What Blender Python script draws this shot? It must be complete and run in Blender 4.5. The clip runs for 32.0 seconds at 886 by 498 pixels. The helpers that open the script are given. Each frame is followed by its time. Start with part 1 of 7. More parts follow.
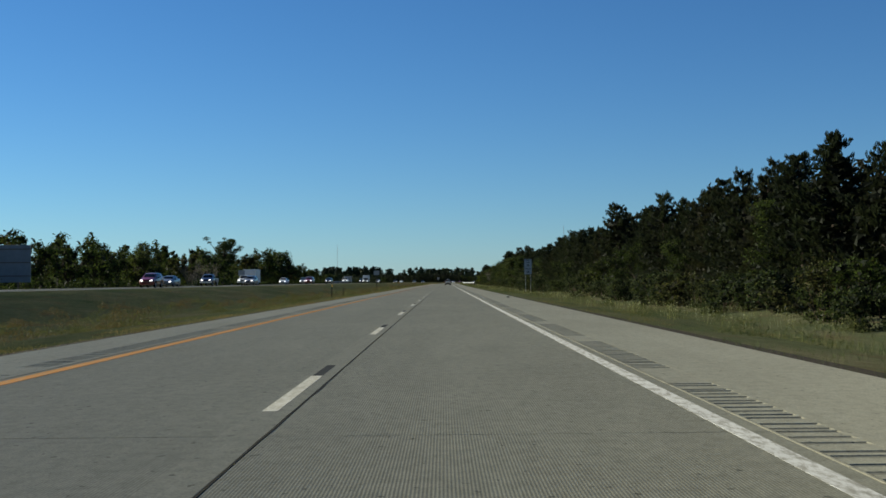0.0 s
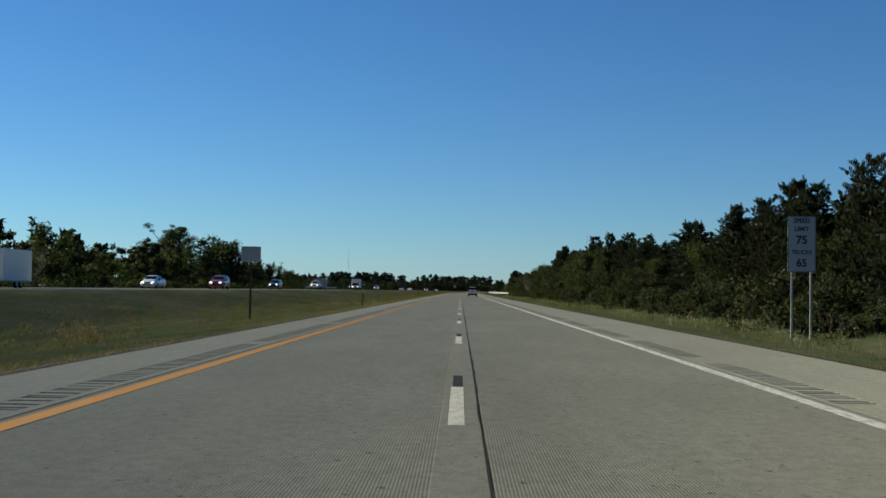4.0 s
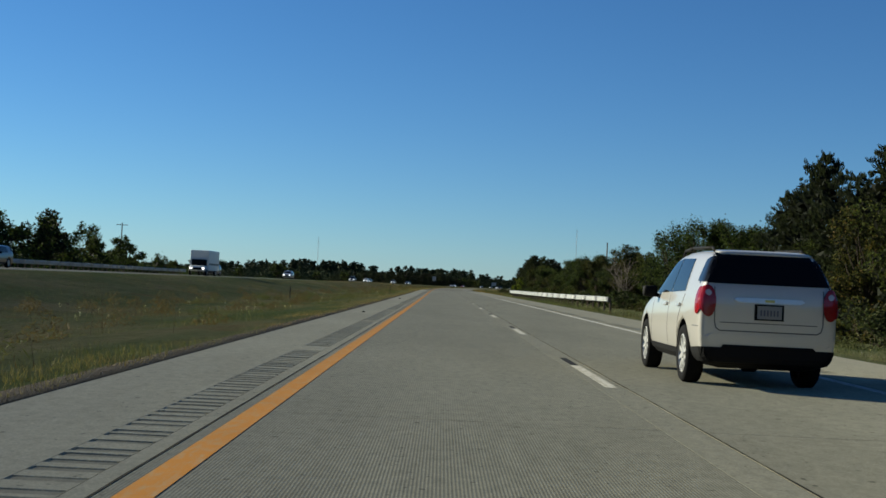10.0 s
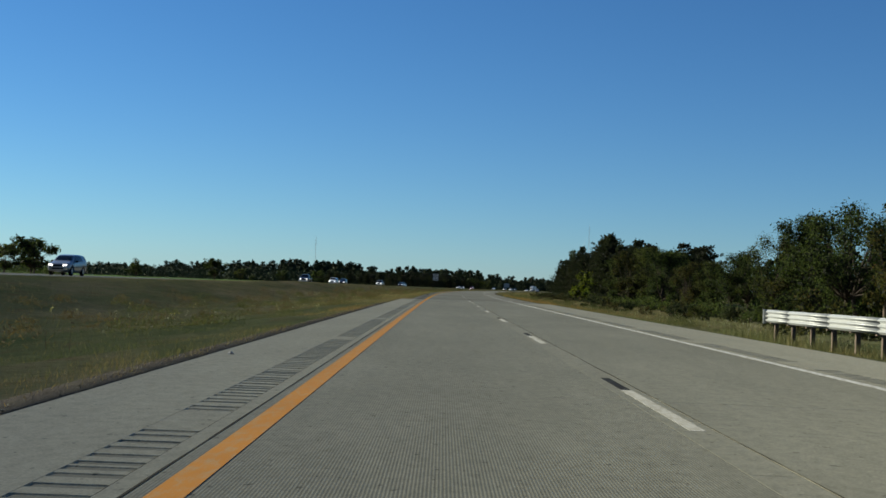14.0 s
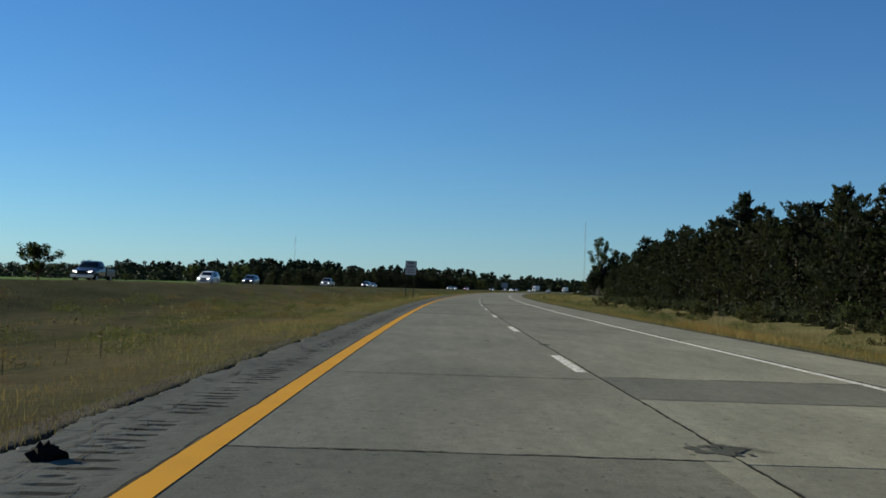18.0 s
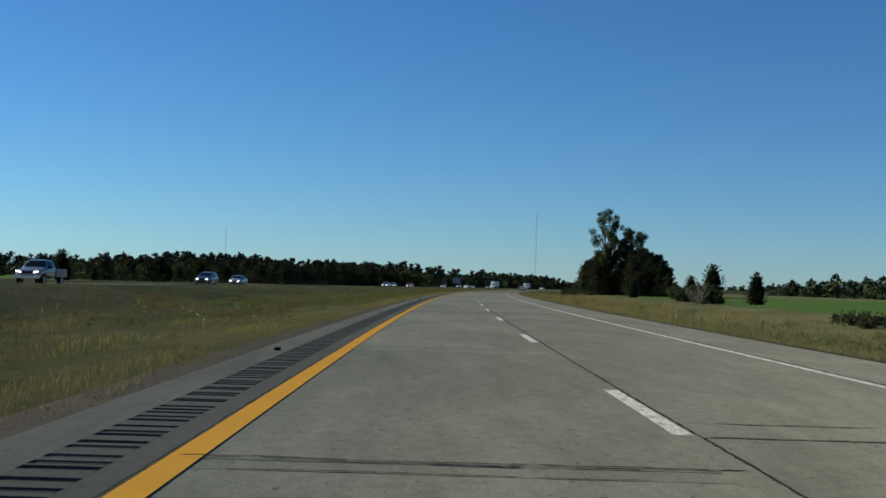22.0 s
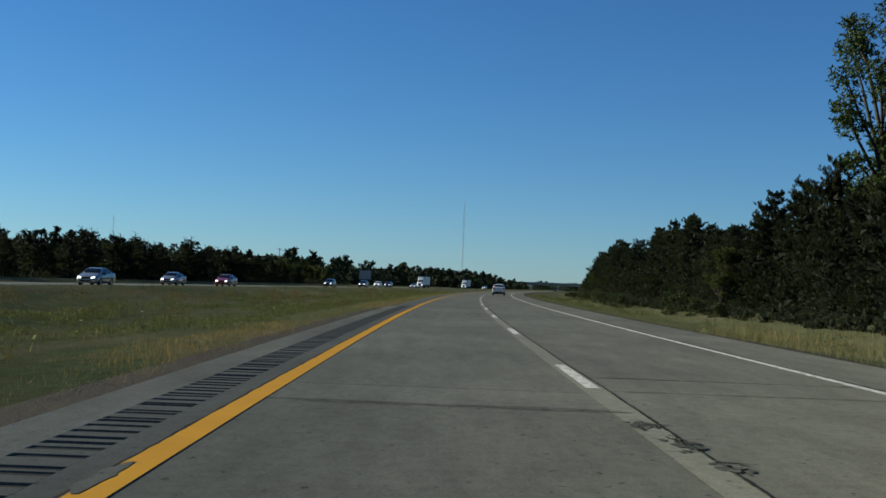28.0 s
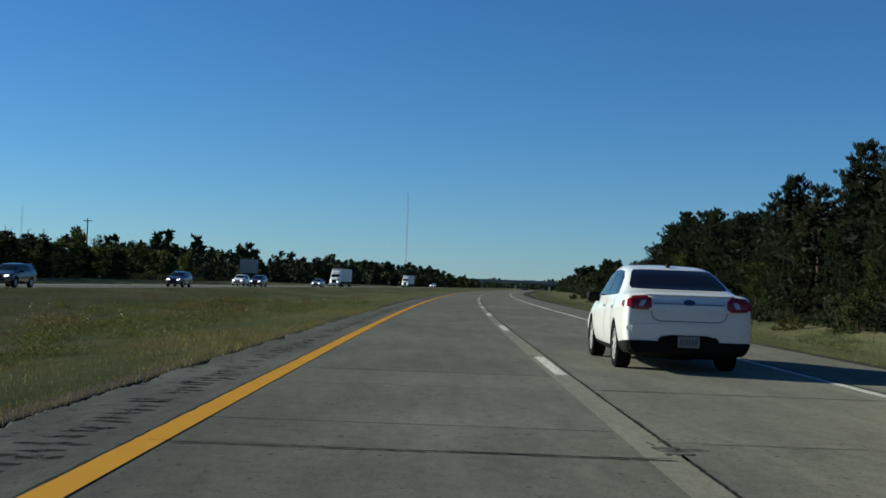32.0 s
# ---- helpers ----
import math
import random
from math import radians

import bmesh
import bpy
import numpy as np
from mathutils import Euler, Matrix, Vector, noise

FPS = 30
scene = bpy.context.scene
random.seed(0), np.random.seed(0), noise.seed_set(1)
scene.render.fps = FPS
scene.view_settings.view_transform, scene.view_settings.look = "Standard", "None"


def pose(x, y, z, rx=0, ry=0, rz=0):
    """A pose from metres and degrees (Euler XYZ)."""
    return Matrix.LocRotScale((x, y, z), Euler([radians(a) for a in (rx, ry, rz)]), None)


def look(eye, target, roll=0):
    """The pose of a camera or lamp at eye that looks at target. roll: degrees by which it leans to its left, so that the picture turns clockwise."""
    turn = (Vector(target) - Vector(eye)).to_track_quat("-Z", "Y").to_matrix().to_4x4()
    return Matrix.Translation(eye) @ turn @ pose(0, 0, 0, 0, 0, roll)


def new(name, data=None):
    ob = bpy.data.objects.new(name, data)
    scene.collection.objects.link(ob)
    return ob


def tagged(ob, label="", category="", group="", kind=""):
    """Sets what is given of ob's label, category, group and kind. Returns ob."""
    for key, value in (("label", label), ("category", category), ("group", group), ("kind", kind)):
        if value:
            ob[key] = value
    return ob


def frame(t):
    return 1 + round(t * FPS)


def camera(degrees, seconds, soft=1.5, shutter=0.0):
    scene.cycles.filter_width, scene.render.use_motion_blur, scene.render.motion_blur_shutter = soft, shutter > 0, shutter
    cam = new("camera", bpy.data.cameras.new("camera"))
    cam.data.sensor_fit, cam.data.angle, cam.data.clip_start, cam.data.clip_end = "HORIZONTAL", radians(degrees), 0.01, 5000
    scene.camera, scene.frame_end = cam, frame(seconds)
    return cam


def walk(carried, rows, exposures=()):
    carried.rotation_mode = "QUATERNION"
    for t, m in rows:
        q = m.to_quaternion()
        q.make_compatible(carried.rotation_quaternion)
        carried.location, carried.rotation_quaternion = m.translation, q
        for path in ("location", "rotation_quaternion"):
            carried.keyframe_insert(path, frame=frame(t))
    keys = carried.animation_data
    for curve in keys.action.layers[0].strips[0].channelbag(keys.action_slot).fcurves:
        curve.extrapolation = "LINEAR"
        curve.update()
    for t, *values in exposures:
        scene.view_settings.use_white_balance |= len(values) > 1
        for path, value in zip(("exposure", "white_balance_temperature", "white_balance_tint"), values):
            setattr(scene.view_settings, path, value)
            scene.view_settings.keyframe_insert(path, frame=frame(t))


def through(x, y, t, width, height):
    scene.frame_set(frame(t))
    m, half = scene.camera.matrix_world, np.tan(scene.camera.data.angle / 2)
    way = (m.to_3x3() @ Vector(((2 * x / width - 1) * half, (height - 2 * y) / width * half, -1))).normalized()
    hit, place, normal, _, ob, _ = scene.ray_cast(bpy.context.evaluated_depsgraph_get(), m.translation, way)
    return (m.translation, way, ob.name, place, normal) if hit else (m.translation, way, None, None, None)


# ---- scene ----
cam = camera(41.25, 32.0, soft=1.6)

# seconds, x, y, heading, pitch, roll of a car-borne camera 1.145 m over the road
PATH = (
    (0, 5.214, 14.154, -0.077, 1.581, -0.535), (1, 5.13, 49.029, -0.026, 1.577, -0.59), (2, 4.869, 83.679, 0.33, 1.734, 0.009),
    (3, 4.494, 117.477, 0.6, 1.944, 0.474), (6, 3.009, 221.372, 0.595, 2.013, 2.134), (7, 2.594, 255.856, 0.35, 1.834, 2.859),
    (8, 2.44, 291.154, -0.125, 1.792, 2.918), (9, 2.636, 326.602, -0.324, 1.819, 1.856), (10, 2.797, 360.957, -0.391, 1.738, 2.762),
    (11, 3.095, 396.529, -0.396, 1.832, 2.23), (12, 3.288, 431.863, -0.38, 1.864, 2.411), (13, 3.451, 466.472, -0.213, 1.902, 2.629),
    (14, 3.552, 502.308, -0.185, 1.807, 2.343), (17, 4.274, 605.899, -0.495, 1.889, 1.704), (18, 4.648, 641.777, -0.801, 1.851, 1.841),
    (19, 5.22, 678.241, -1.058, 1.715, 1.854), (20, 6.227, 716.041, -2.042, 1.715, 1.769), (21, 7.55, 749.59, -2.804, 1.785, 2.105),
    (22, 9.552, 786.068, -3.573, 1.752, 1.676), (23, 12.175, 824.708, -4.216, 1.804, 2.068), (24, 15.083, 861.366, -4.866, 1.814, 1.961),
    (25, 18.388, 898.629, -5.273, 1.761, 1.875), (28, 30.428, 1009.057, -7.448, 1.761, 2.162), (29, 35.694, 1046.772, -8.193, 1.796, 2.369),
    (30, 41.331, 1083.99, -8.948, 1.706, 2.357), (31, 47.212, 1120.347, -9.406, 1.741, 2.34), (32, 53.68, 1157.666, -10.164, 1.745, 2.125),
)
walk(cam, [(t, pose(x, y, 1.145, 90 + pitch, 0, yaw) @ pose(0, 0, 0, 0, 0, roll)) for t, x, y, yaw, pitch, roll in PATH],
     exposures=((0, 1.27, 6600, 10), (14, 1.28, 6620, 10), (18, 1.27, 6520, 10), (25, 1.25, 6380, 10), (28, 1.19, 6300, 9), (32, 1.17, 6150, 8)))

# ---- light: a clear morning, the low sun ahead and to the left ----
SUN_AZ, SUN_EL = radians(64), radians(21.5)
world = bpy.data.worlds.new("sky")
scene.world = world
world.use_nodes = True
wn = world.node_tree
wn.nodes.clear()
sky = wn.nodes.new("ShaderNodeTexSky")
sky.sky_type, sky.sun_disc = "NISHITA", False
sky.sun_elevation, sky.sun_rotation = SUN_EL, -SUN_AZ
sky.altitude, sky.air_density, sky.dust_density, sky.ozone_density = 200, 1.0, 0.0, 5.2
bg = wn.nodes.new("ShaderNodeBackground")
bg.inputs["Strength"].default_value = 0.05
wo = wn.nodes.new("ShaderNodeOutputWorld")
tone = wn.nodes.new("ShaderNodeHueSaturation")
tone.inputs["Saturation"].default_value = 1.09
tint = wn.nodes.new("ShaderNodeMix")
tint.data_type, tint.blend_type = "RGBA", "MULTIPLY"
tint.inputs[0].default_value, tint.inputs[7].default_value = 1.0, (0.583, 0.72, 0.817, 1)
wn.links.new(sky.outputs[0], tint.inputs[6])
wn.links.new(tint.outputs[2], tone.inputs["Color"])
# the band above the horizon is a paler blue, less yellow than the model's
parts = wn.nodes.new("ShaderNodeSeparateColor")
whole = wn.nodes.new("ShaderNodeCombineColor")
less_red, more_blue = wn.nodes.new("ShaderNodeMath"), wn.nodes.new("ShaderNodeMath")
less_red.operation, more_blue.operation = "POWER", "MULTIPLY_ADD"
less_red.inputs[1].default_value, more_blue.inputs[1].default_value = 0.89, 0.2
wn.links.new(tone.outputs[0], parts.inputs[0])
wn.links.new(parts.outputs[0], less_red.inputs[0])
wn.links.new(parts.outputs[0], more_blue.inputs[0])
wn.links.new(parts.outputs[2], more_blue.inputs[2])
wn.links.new(less_red.outputs[0], whole.inputs[0])
wn.links.new(parts.outputs[1], whole.inputs[1])
wn.links.new(more_blue.outputs[0], whole.inputs[2])
wn.links.new(whole.outputs[0], bg.inputs["Color"])
wn.links.new(bg.outputs[0], wo.inputs["Surface"])
sun = new("sun", bpy.data.lights.new("sun", "SUN"))
sun.data.energy, sun.data.angle, sun.data.color = 4.75, radians(0.55), (0.935, 0.92, 0.74)
sun.matrix_world = look((0, 0, 60), (math.sin(SUN_AZ) * 60, -math.cos(SUN_AZ) * 60, 60 - 60 * math.tan(SUN_EL)))
scene.view_settings.exposure = 1.26

# ---- the road's line: curvature every 60 m, in 1/10000 per metre, bending to the right ----
KAPPA = (0.661, 0.601, 0.246, -0.064, 0.033, 0.14, 0.369, 0.265, -0.328, -0.34, 0.196, 0.759, 2.515, 3.551, 3.284, 3.091, 2.803, 3.458,
         3.421, 3.321, 3.111, 3.107, 3.183, 3.25, 3.2, 1.2, 0.2)
S_GRID = np.arange(-420.0, 3001.0, 3.0)
_kap = np.interp(S_GRID, -60 + 60.0 * np.arange(len(KAPPA) + 1), np.array(KAPPA + (0.0,)) * 1e-4, left=0.0)
_psi = np.concatenate([[0], np.cumsum((_kap[1:] + _kap[:-1]) * 1.5)])
_psi -= np.interp(0, S_GRID, _psi)
_rx = np.concatenate([[0], np.cumsum((np.sin(_psi[1:]) + np.sin(_psi[:-1])) * 1.5)])
_ry = np.concatenate([[0], np.cumsum((np.cos(_psi[1:]) + np.cos(_psi[:-1])) * 1.5)])
_rx -= np.interp(0, S_GRID, _rx)
_ry -= np.interp(0, S_GRID, _ry)


def heading(s):
    return np.interp(s, S_GRID, _psi)


def on_road(s, u):
    """World x, y at s metres along the road and u metres to the right of its yellow line."""
    s, u = np.asarray(s, float), np.asarray(u, float)
    a = np.interp(s, S_GRID, _psi)
    return np.interp(s, S_GRID, _rx) + u * np.cos(a), np.interp(s, S_GRID, _ry) - u * np.sin(a)


def spot(s, u, z=0.0, turn=0.0):
    """The pose of a thing at s, u whose +y looks along the road."""
    x, y = on_road(s, u)
    return pose(float(x), float(y), z, 0, 0, -math.degrees(float(heading(s))) + turn)


def far_lane_height(s):
    return np.interp(s, [0, 480, 620, 820, 960, 1250, 1600], [0.72, 0.85, 0.75, 0.35, 0.15, -0.15, -0.1])


def lie(s, u):
    """Height of the land at s, u."""
    s, u = np.broadcast_arrays(np.asarray(s, float), np.asarray(u, float))
    e = far_lane_height(s)
    left_edge = np.where(s < 599, -1.97, -1.18)
    right_edge = np.where(s < 599, 10.2, 9.55)
    z = np.zeros(s.shape)
    cols_u = [-60, -50, -44, -38.2, -37.6, -24.6, -24.0, -19.5, -13.5, -8, -4.6, -2.6]
    o = 0 * e
    crest = np.clip((s - 600) / 60, 0, 1)
    cols_z = np.stack([o + e * 0.3, -0.4 + e * 0.4, e - 0.9, e - 0.03, e - 0.25, e - 0.25, e - 0.03 + 0.16 * crest, e - 0.55 + 0.86 * crest, -0.75 + 0.15 * e + 0.45 * crest, o - 0.55 + 0.12 * crest, o - 0.22, o - 0.07], -1)
    flat_u, flat_s = u.ravel(), cols_z.reshape(-1, len(cols_u))
    left = np.array([np.interp(a, cols_u, b) for a, b in zip(flat_u, flat_s)]).reshape(u.shape)
    d = u - right_edge
    right = np.interp(d, [0, 0.6, 3.0, 6.5, 9.5, 14, 20, 60], [-0.05, -0.08, -0.35, -0.72, -0.78, -0.35, -0.15, 0.1])
    inner = np.full(u.shape, -0.35)
    z = np.where(u < left_edge - 0.05, np.where(u > -2.6, np.where(s < 599, -0.05, -0.045), left), np.where(d >= -0.02, right, inner))
    return z


# ---- mesh tools ----
def mesh_of(name, verts, faces, mats, uv=None, smooth=False, index=None):
    """A mesh from arrays; faces all have the same number of corners."""
    me = bpy.data.meshes.new(name)
    verts, faces = np.asarray(verts, np.float32), np.asarray(faces, np.int32)
    n, k = faces.shape
    me.vertices.add(len(verts))
    me.vertices.foreach_set("co", verts.ravel())
    me.loops.add(n * k)
    me.loops.foreach_set("vertex_index", faces.ravel())
    me.polygons.add(n)
    me.polygons.foreach_set("loop_start", np.arange(0, n * k, k, dtype=np.int32))
    me.polygons.foreach_set("loop_total", np.full(n, k, np.int32))
    for m in mats if isinstance(mats, (list, tuple)) else [mats]:
        me.materials.append(m)
    if index is not None:
        me.polygons.foreach_set("material_index", np.asarray(index, np.int32))
    me.polygons.foreach_set("use_smooth", np.full(n, smooth, bool))
    if uv is not None:
        lay = me.uv_layers.new(name="plan")
        lay.data.foreach_set("uv", np.asarray(uv, np.float32)[faces.ravel()].ravel())
    me.update(calc_edges=True)
    return me


def thing(name, m=None, label="", category="", group="", kind=""):
    ob = new(name)
    ob.empty_display_size = 0.2
    if m is not None:
        ob.matrix_world = m
    return tagged(ob, label, category, group, kind)


def put(name, me, parent=None, label="", m=None):
    ob = new(name, me)
    if m is not None:
        ob.matrix_basis = m
    if parent is not None:
        ob.parent = parent
    return tagged(ob, label)


def part(name, bm, material, parent, label="", smooth=False):
    """One bmesh as one mesh object under a thing or a part."""
    me = bpy.data.meshes.new(name)
    bmesh.ops.recalc_face_normals(bm, faces=bm.faces)
    for fc in bm.faces:
        fc.smooth = smooth
    bm.to_mesh(me)
    bm.free()
    me.materials.append(material)
    return put(name, me, parent, label)


def add_box(bm, x0, x1, y0, y1, z0, z1, bevel=0.0, m=None):
    ve = bmesh.ops.create_cube(bm, size=1.0)["verts"]
    for v in ve:
        v.co = Vector((x0 + (v.co.x + 0.5) * (x1 - x0), y0 + (v.co.y + 0.5) * (y1 - y0), z0 + (v.co.z + 0.5) * (z1 - z0)))
    if bevel:
        ed = list({e for v in ve for e in v.link_edges})
        out = bmesh.ops.bevel(bm, geom=ed, offset=bevel, segments=2, affect="EDGES", profile=0.5)
        ve = list({v for v in out["verts"]} | {v for f in out["faces"] for v in f.verts} | {v for v in ve if v.is_valid})
    if m is not None:
        bmesh.ops.transform(bm, matrix=m, verts=[v for v in ve if v.is_valid])
    return bm


def box(x0, x1, y0, y1, z0, z1, bevel=0.0, m=None):
    return add_box(bmesh.new(), x0, x1, y0, y1, z0, z1, bevel, m)


def add_rod(bm, a, b, r0, r1=None, n=8):
    """A tapered rod from a to b."""
    a, b = Vector(a), Vector(b)
    q = (b - a).to_track_quat("Z", "Y").to_matrix().to_4x4()
    bmesh.ops.create_cone(bm, cap_ends=True, segments=n, radius1=r0, radius2=r0 if r1 is None else r1, depth=(b - a).length,
                          matrix=Matrix.Translation((a + b) / 2) @ q)
    return bm


def rod(a, b, r0, r1=None, n=8):
    return add_rod(bmesh.new(), a, b, r0, r1, n)


# ---- materials ----
def node_mat(name, rough=0.8, metal=0.0, spec=0.5):
    m = bpy.data.materials.new(name)
    m.use_nodes = True
    nt = m.node_tree
    b = nt.nodes["Principled BSDF"]
    b.inputs["Roughness"].default_value, b.inputs["Metallic"].default_value = rough, metal
    b.inputs["Specular IOR Level"].default_value = spec
    return m, nt, b


def nd(nt, kind, **inputs):
    n = nt.nodes.new(kind)
    for key, v in inputs.items():
        n.inputs[key.replace("_", " ")].default_value = v
    return n


def noise_of(nt, scale, detail=4.0, rough=0.6, vec=None, stretch=None):
    n = nd(nt, "ShaderNodeTexNoise", Scale=scale, Detail=detail, Roughness=rough)
    if vec is None:
        vec = nt.nodes.new("ShaderNodeTexCoord").outputs["Object"]
    if stretch:
        mp = nd(nt, "ShaderNodeMapping", Scale=stretch)
        nt.links.new(vec, mp.inputs["Vector"])
        vec = mp.outputs[0]
    nt.links.new(vec, n.inputs["Vector"])
    return n


def ramp(nt, fac, *stops):
    r = nt.nodes.new("ShaderNodeValToRGB")
    while len(r.color_ramp.elements) < len(stops):
        r.color_ramp.elements.new(0.5)
    for e, (at, col) in zip(r.color_ramp.elements, stops):
        e.position, e.color = at, (*col, 1) if len(col) == 3 else (col[0],) * 3 + (1,)
    nt.links.new(fac, r.inputs["Fac"])
    return r.outputs["Color"]


def mix(nt, fac, a, b, mode="MIX"):
    n = nt.nodes.new("ShaderNodeMix")
    n.data_type, n.blend_type = "RGBA", mode
    for sock, v in ((n.inputs[0], fac), (n.inputs[6], a), (n.inputs[7], b)):
        if isinstance(v, (int, float)):
            sock.default_value = v
        elif isinstance(v, tuple):
            sock.default_value = (*v, 1)
        else:
            nt.links.new(v, sock)
    return n.outputs[2]


def bump(nt, b, height, strength=0.3, dist=0.02):
    n = nd(nt, "ShaderNodeBump", Strength=strength, Distance=dist)
    nt.links.new(height, n.inputs["Height"])
    nt.links.new(n.outputs[0], b.inputs["Normal"])


def plan_vec(nt):
    return nt.nodes.new("ShaderNodeUVMap").outputs[0]


def concrete(name, light, dark, tined=0.0, patchy=0.5, streak=0.35, rough=0.85):
    """Worn concrete: tyre tracks of grime along the way, aggregate, stains and, if tined, fine grooves along the way."""
    m, nt, b = node_mat(name, rough, 0, 0.06)
    b.inputs["Diffuse Roughness"].default_value = 1.0
    v = plan_vec(nt)
    big = noise_of(nt, 0.35, 3, 0.6, v, (1, 0.35, 1))
    mid = noise_of(nt, 2.2, 4, 0.65, v, (1.0, 0.18, 1))
    fine = noise_of(nt, 42, 3, 0.75, v)
    c = ramp(nt, big.outputs[0], (0.3, dark), (0.7, light))
    c = mix(nt, streak, c, ramp(nt, mid.outputs[0], (0.3, (0.45,)), (0.72, (1.0,))), "MULTIPLY")
    rnd = nt.nodes.new("ShaderNodeObjectInfo").outputs["Random"]
    c = mix(nt, patchy, c, ramp(nt, rnd, (0.0, (0.66,)), (1.0, (1.0,))), "MULTIPLY")
    blot = noise_of(nt, 7.5, 5, 0.8, v, (1.0, 0.6, 1))
    c = mix(nt, 0.5, c, ramp(nt, blot.outputs[0], (0.34, (0.5,)), (0.58, (1.0,))), "MULTIPLY")
    c = mix(nt, 0.55, c, ramp(nt, fine.outputs[0], (0.36, (0.5,)), (0.6, (1.0,)), (0.72, (1.25,))), "MULTIPLY")
    pit = noise_of(nt, 11, 2, 0.5, v, (1.0, 0.7, 1))
    c = mix(nt, 0.75, c, ramp(nt, pit.outputs[0], (0.29, (0.3,)), (0.325, (1.0,))), "MULTIPLY")
    h = fine.outputs[0]
    if tined:
        w = nd(nt, "ShaderNodeTexWave", Scale=tined, Distortion=1.1, Detail=2.0)
        w.bands_direction = "X"
        nt.links.new(v, w.inputs["Vector"])
        patch = noise_of(nt, 0.5, 2, 0.5, v, (1, 0.1, 1))
        fac = ramp(nt, patch.outputs[0], (0.35, (0.2,)), (0.6, (0.46,)))
        c = mix(nt, fac, c, ramp(nt, w.outputs[0], (0.2, (0.42,)), (0.55, (1.0,))), "MULTIPLY")
        h = mix(nt, 0.6, fine.outputs[0], w.outputs[0])
    nt.links.new(c, b.inputs["Base Color"])
    bump(nt, b, h, 0.35, 0.006)
    return m


def paint(name, colour, under, wear=0.45):
    m, nt, b = node_mat(name, 0.8, 0, 0.08)
    v = plan_vec(nt)
    n1 = noise_of(nt, 14, 5, 0.75, v, (1, 0.25, 1))
    n2 = noise_of(nt, 0.8, 3, 0.6, v)
    c = mix(nt, ramp(nt, n1.outputs[0], (wear - 0.06, (1.0,)), (wear + 0.1, (0.0,))), colour, under)
    c = mix(nt, 0.35, c, ramp(nt, n2.outputs[0], (0.3, (0.6,)), (0.7, (1.0,))), "MULTIPLY")
    nt.links.new(c, b.inputs["Base Color"])
    bump(nt, b, n1.outputs[0], 0.3, 0.004)
    return m


def leaf_mat(name, dark, light, odd=None, rough=0.6, through=0.32, patches=()):
    """Foliage: each leaf clump has its own shade, each plant its own tone; patches: tones of the stands in a meadow."""
    m, nt, b = node_mat(name, rough, 0, 0.02)
    isl = nt.nodes.new("ShaderNodeNewGeometry").outputs["Random Per Island"]
    rnd = nt.nodes.new("ShaderNodeObjectInfo").outputs["Random"]
    stops = [(0.0, dark), (0.75, light)] + ([(1.0, odd)] if odd else [])
    c = ramp(nt, isl, *stops)
    c = mix(nt, 0.75, c, ramp(nt, rnd, (0.0, (0.5, 0.56, 0.48)), (0.7, (1.0, 1.0, 0.85)), (0.9, (1.0, 0.82, 0.66)), (1.0, (0.9, 0.9, 0.8))), "MULTIPLY")
    if patches:
        where = nt.nodes.new("ShaderNodeNewGeometry").outputs["Position"]
        stand, wide = noise_of(nt, 0.5, 4, 0.7, where, (1.0, 0.45, 1)), noise_of(nt, 0.11, 3, 0.6, where, (1.0, 0.4, 1))
        c = mix(nt, 0.85, c, ramp(nt, stand.outputs[0], (0.34, patches[0]), (0.5, (1.0, 1.0, 1.0)), (0.64, patches[1])), "MULTIPLY")
        c = mix(nt, 0.8, c, ramp(nt, wide.outputs[0], (0.38, patches[0]), (0.5, (1.0, 1.0, 1.0)), (0.62, patches[1])), "MULTIPLY")
    nt.links.new(c, b.inputs["Base Color"])
    if through:
        lit, both_ways = nt.nodes.new("ShaderNodeBsdfTranslucent"), nt.nodes.new("ShaderNodeMixShader")
        both_ways.inputs[0].default_value = through
        nt.links.new(mix(nt, 1.0, c, (1.25, 1.3, 0.8), "MULTIPLY"), lit.inputs["Color"])
        nt.links.new(b.outputs[0], both_ways.inputs[1])
        nt.links.new(lit.outputs[0], both_ways.inputs[2])
        nt.links.new(both_ways.outputs[0], nt.nodes["Material Output"].inputs["Surface"])
    return m


def plain(name, colour, rough=0.6, metal=0.0, vary=0.25, scale=6.0, spec=0.5):
    m, nt, b = node_mat(name, rough, metal, spec)
    n = noise_of(nt, scale, 4, 0.65)
    c = mix(nt, vary, colour, ramp(nt, n.outputs[0], (0.3, (0.45,)), (0.7, (1.0,))), "MULTIPLY")
    nt.links.new(c, b.inputs["Base Color"])
    bump(nt, b, n.outputs[0], 0.08, 0.01)
    return m


M_NEW = concrete("tined_concrete", (0.330, 0.312, 0.231), (0.285, 0.269, 0.199), tined=14.0, patchy=0.12, streak=0.22)
M_OLD = concrete("old_concrete", (0.3431, 0.319, 0.2336), (0.2482, 0.2314, 0.1715), patchy=0.4, streak=0.5)
M_OLDER = concrete("old_dark_concrete", (0.236, 0.222, 0.168), (0.166, 0.157, 0.120), patchy=0.35, streak=0.55)
M_MIDPATCH = concrete("grey_patch_concrete", (0.2446, 0.2285, 0.1715), (0.1788, 0.1679, 0.1278), patchy=0.3, streak=0.45)
M_PATCH = concrete("dark_patch_concrete", (0.207, 0.196, 0.150), (0.158, 0.150, 0.115), patchy=0.3, streak=0.4)
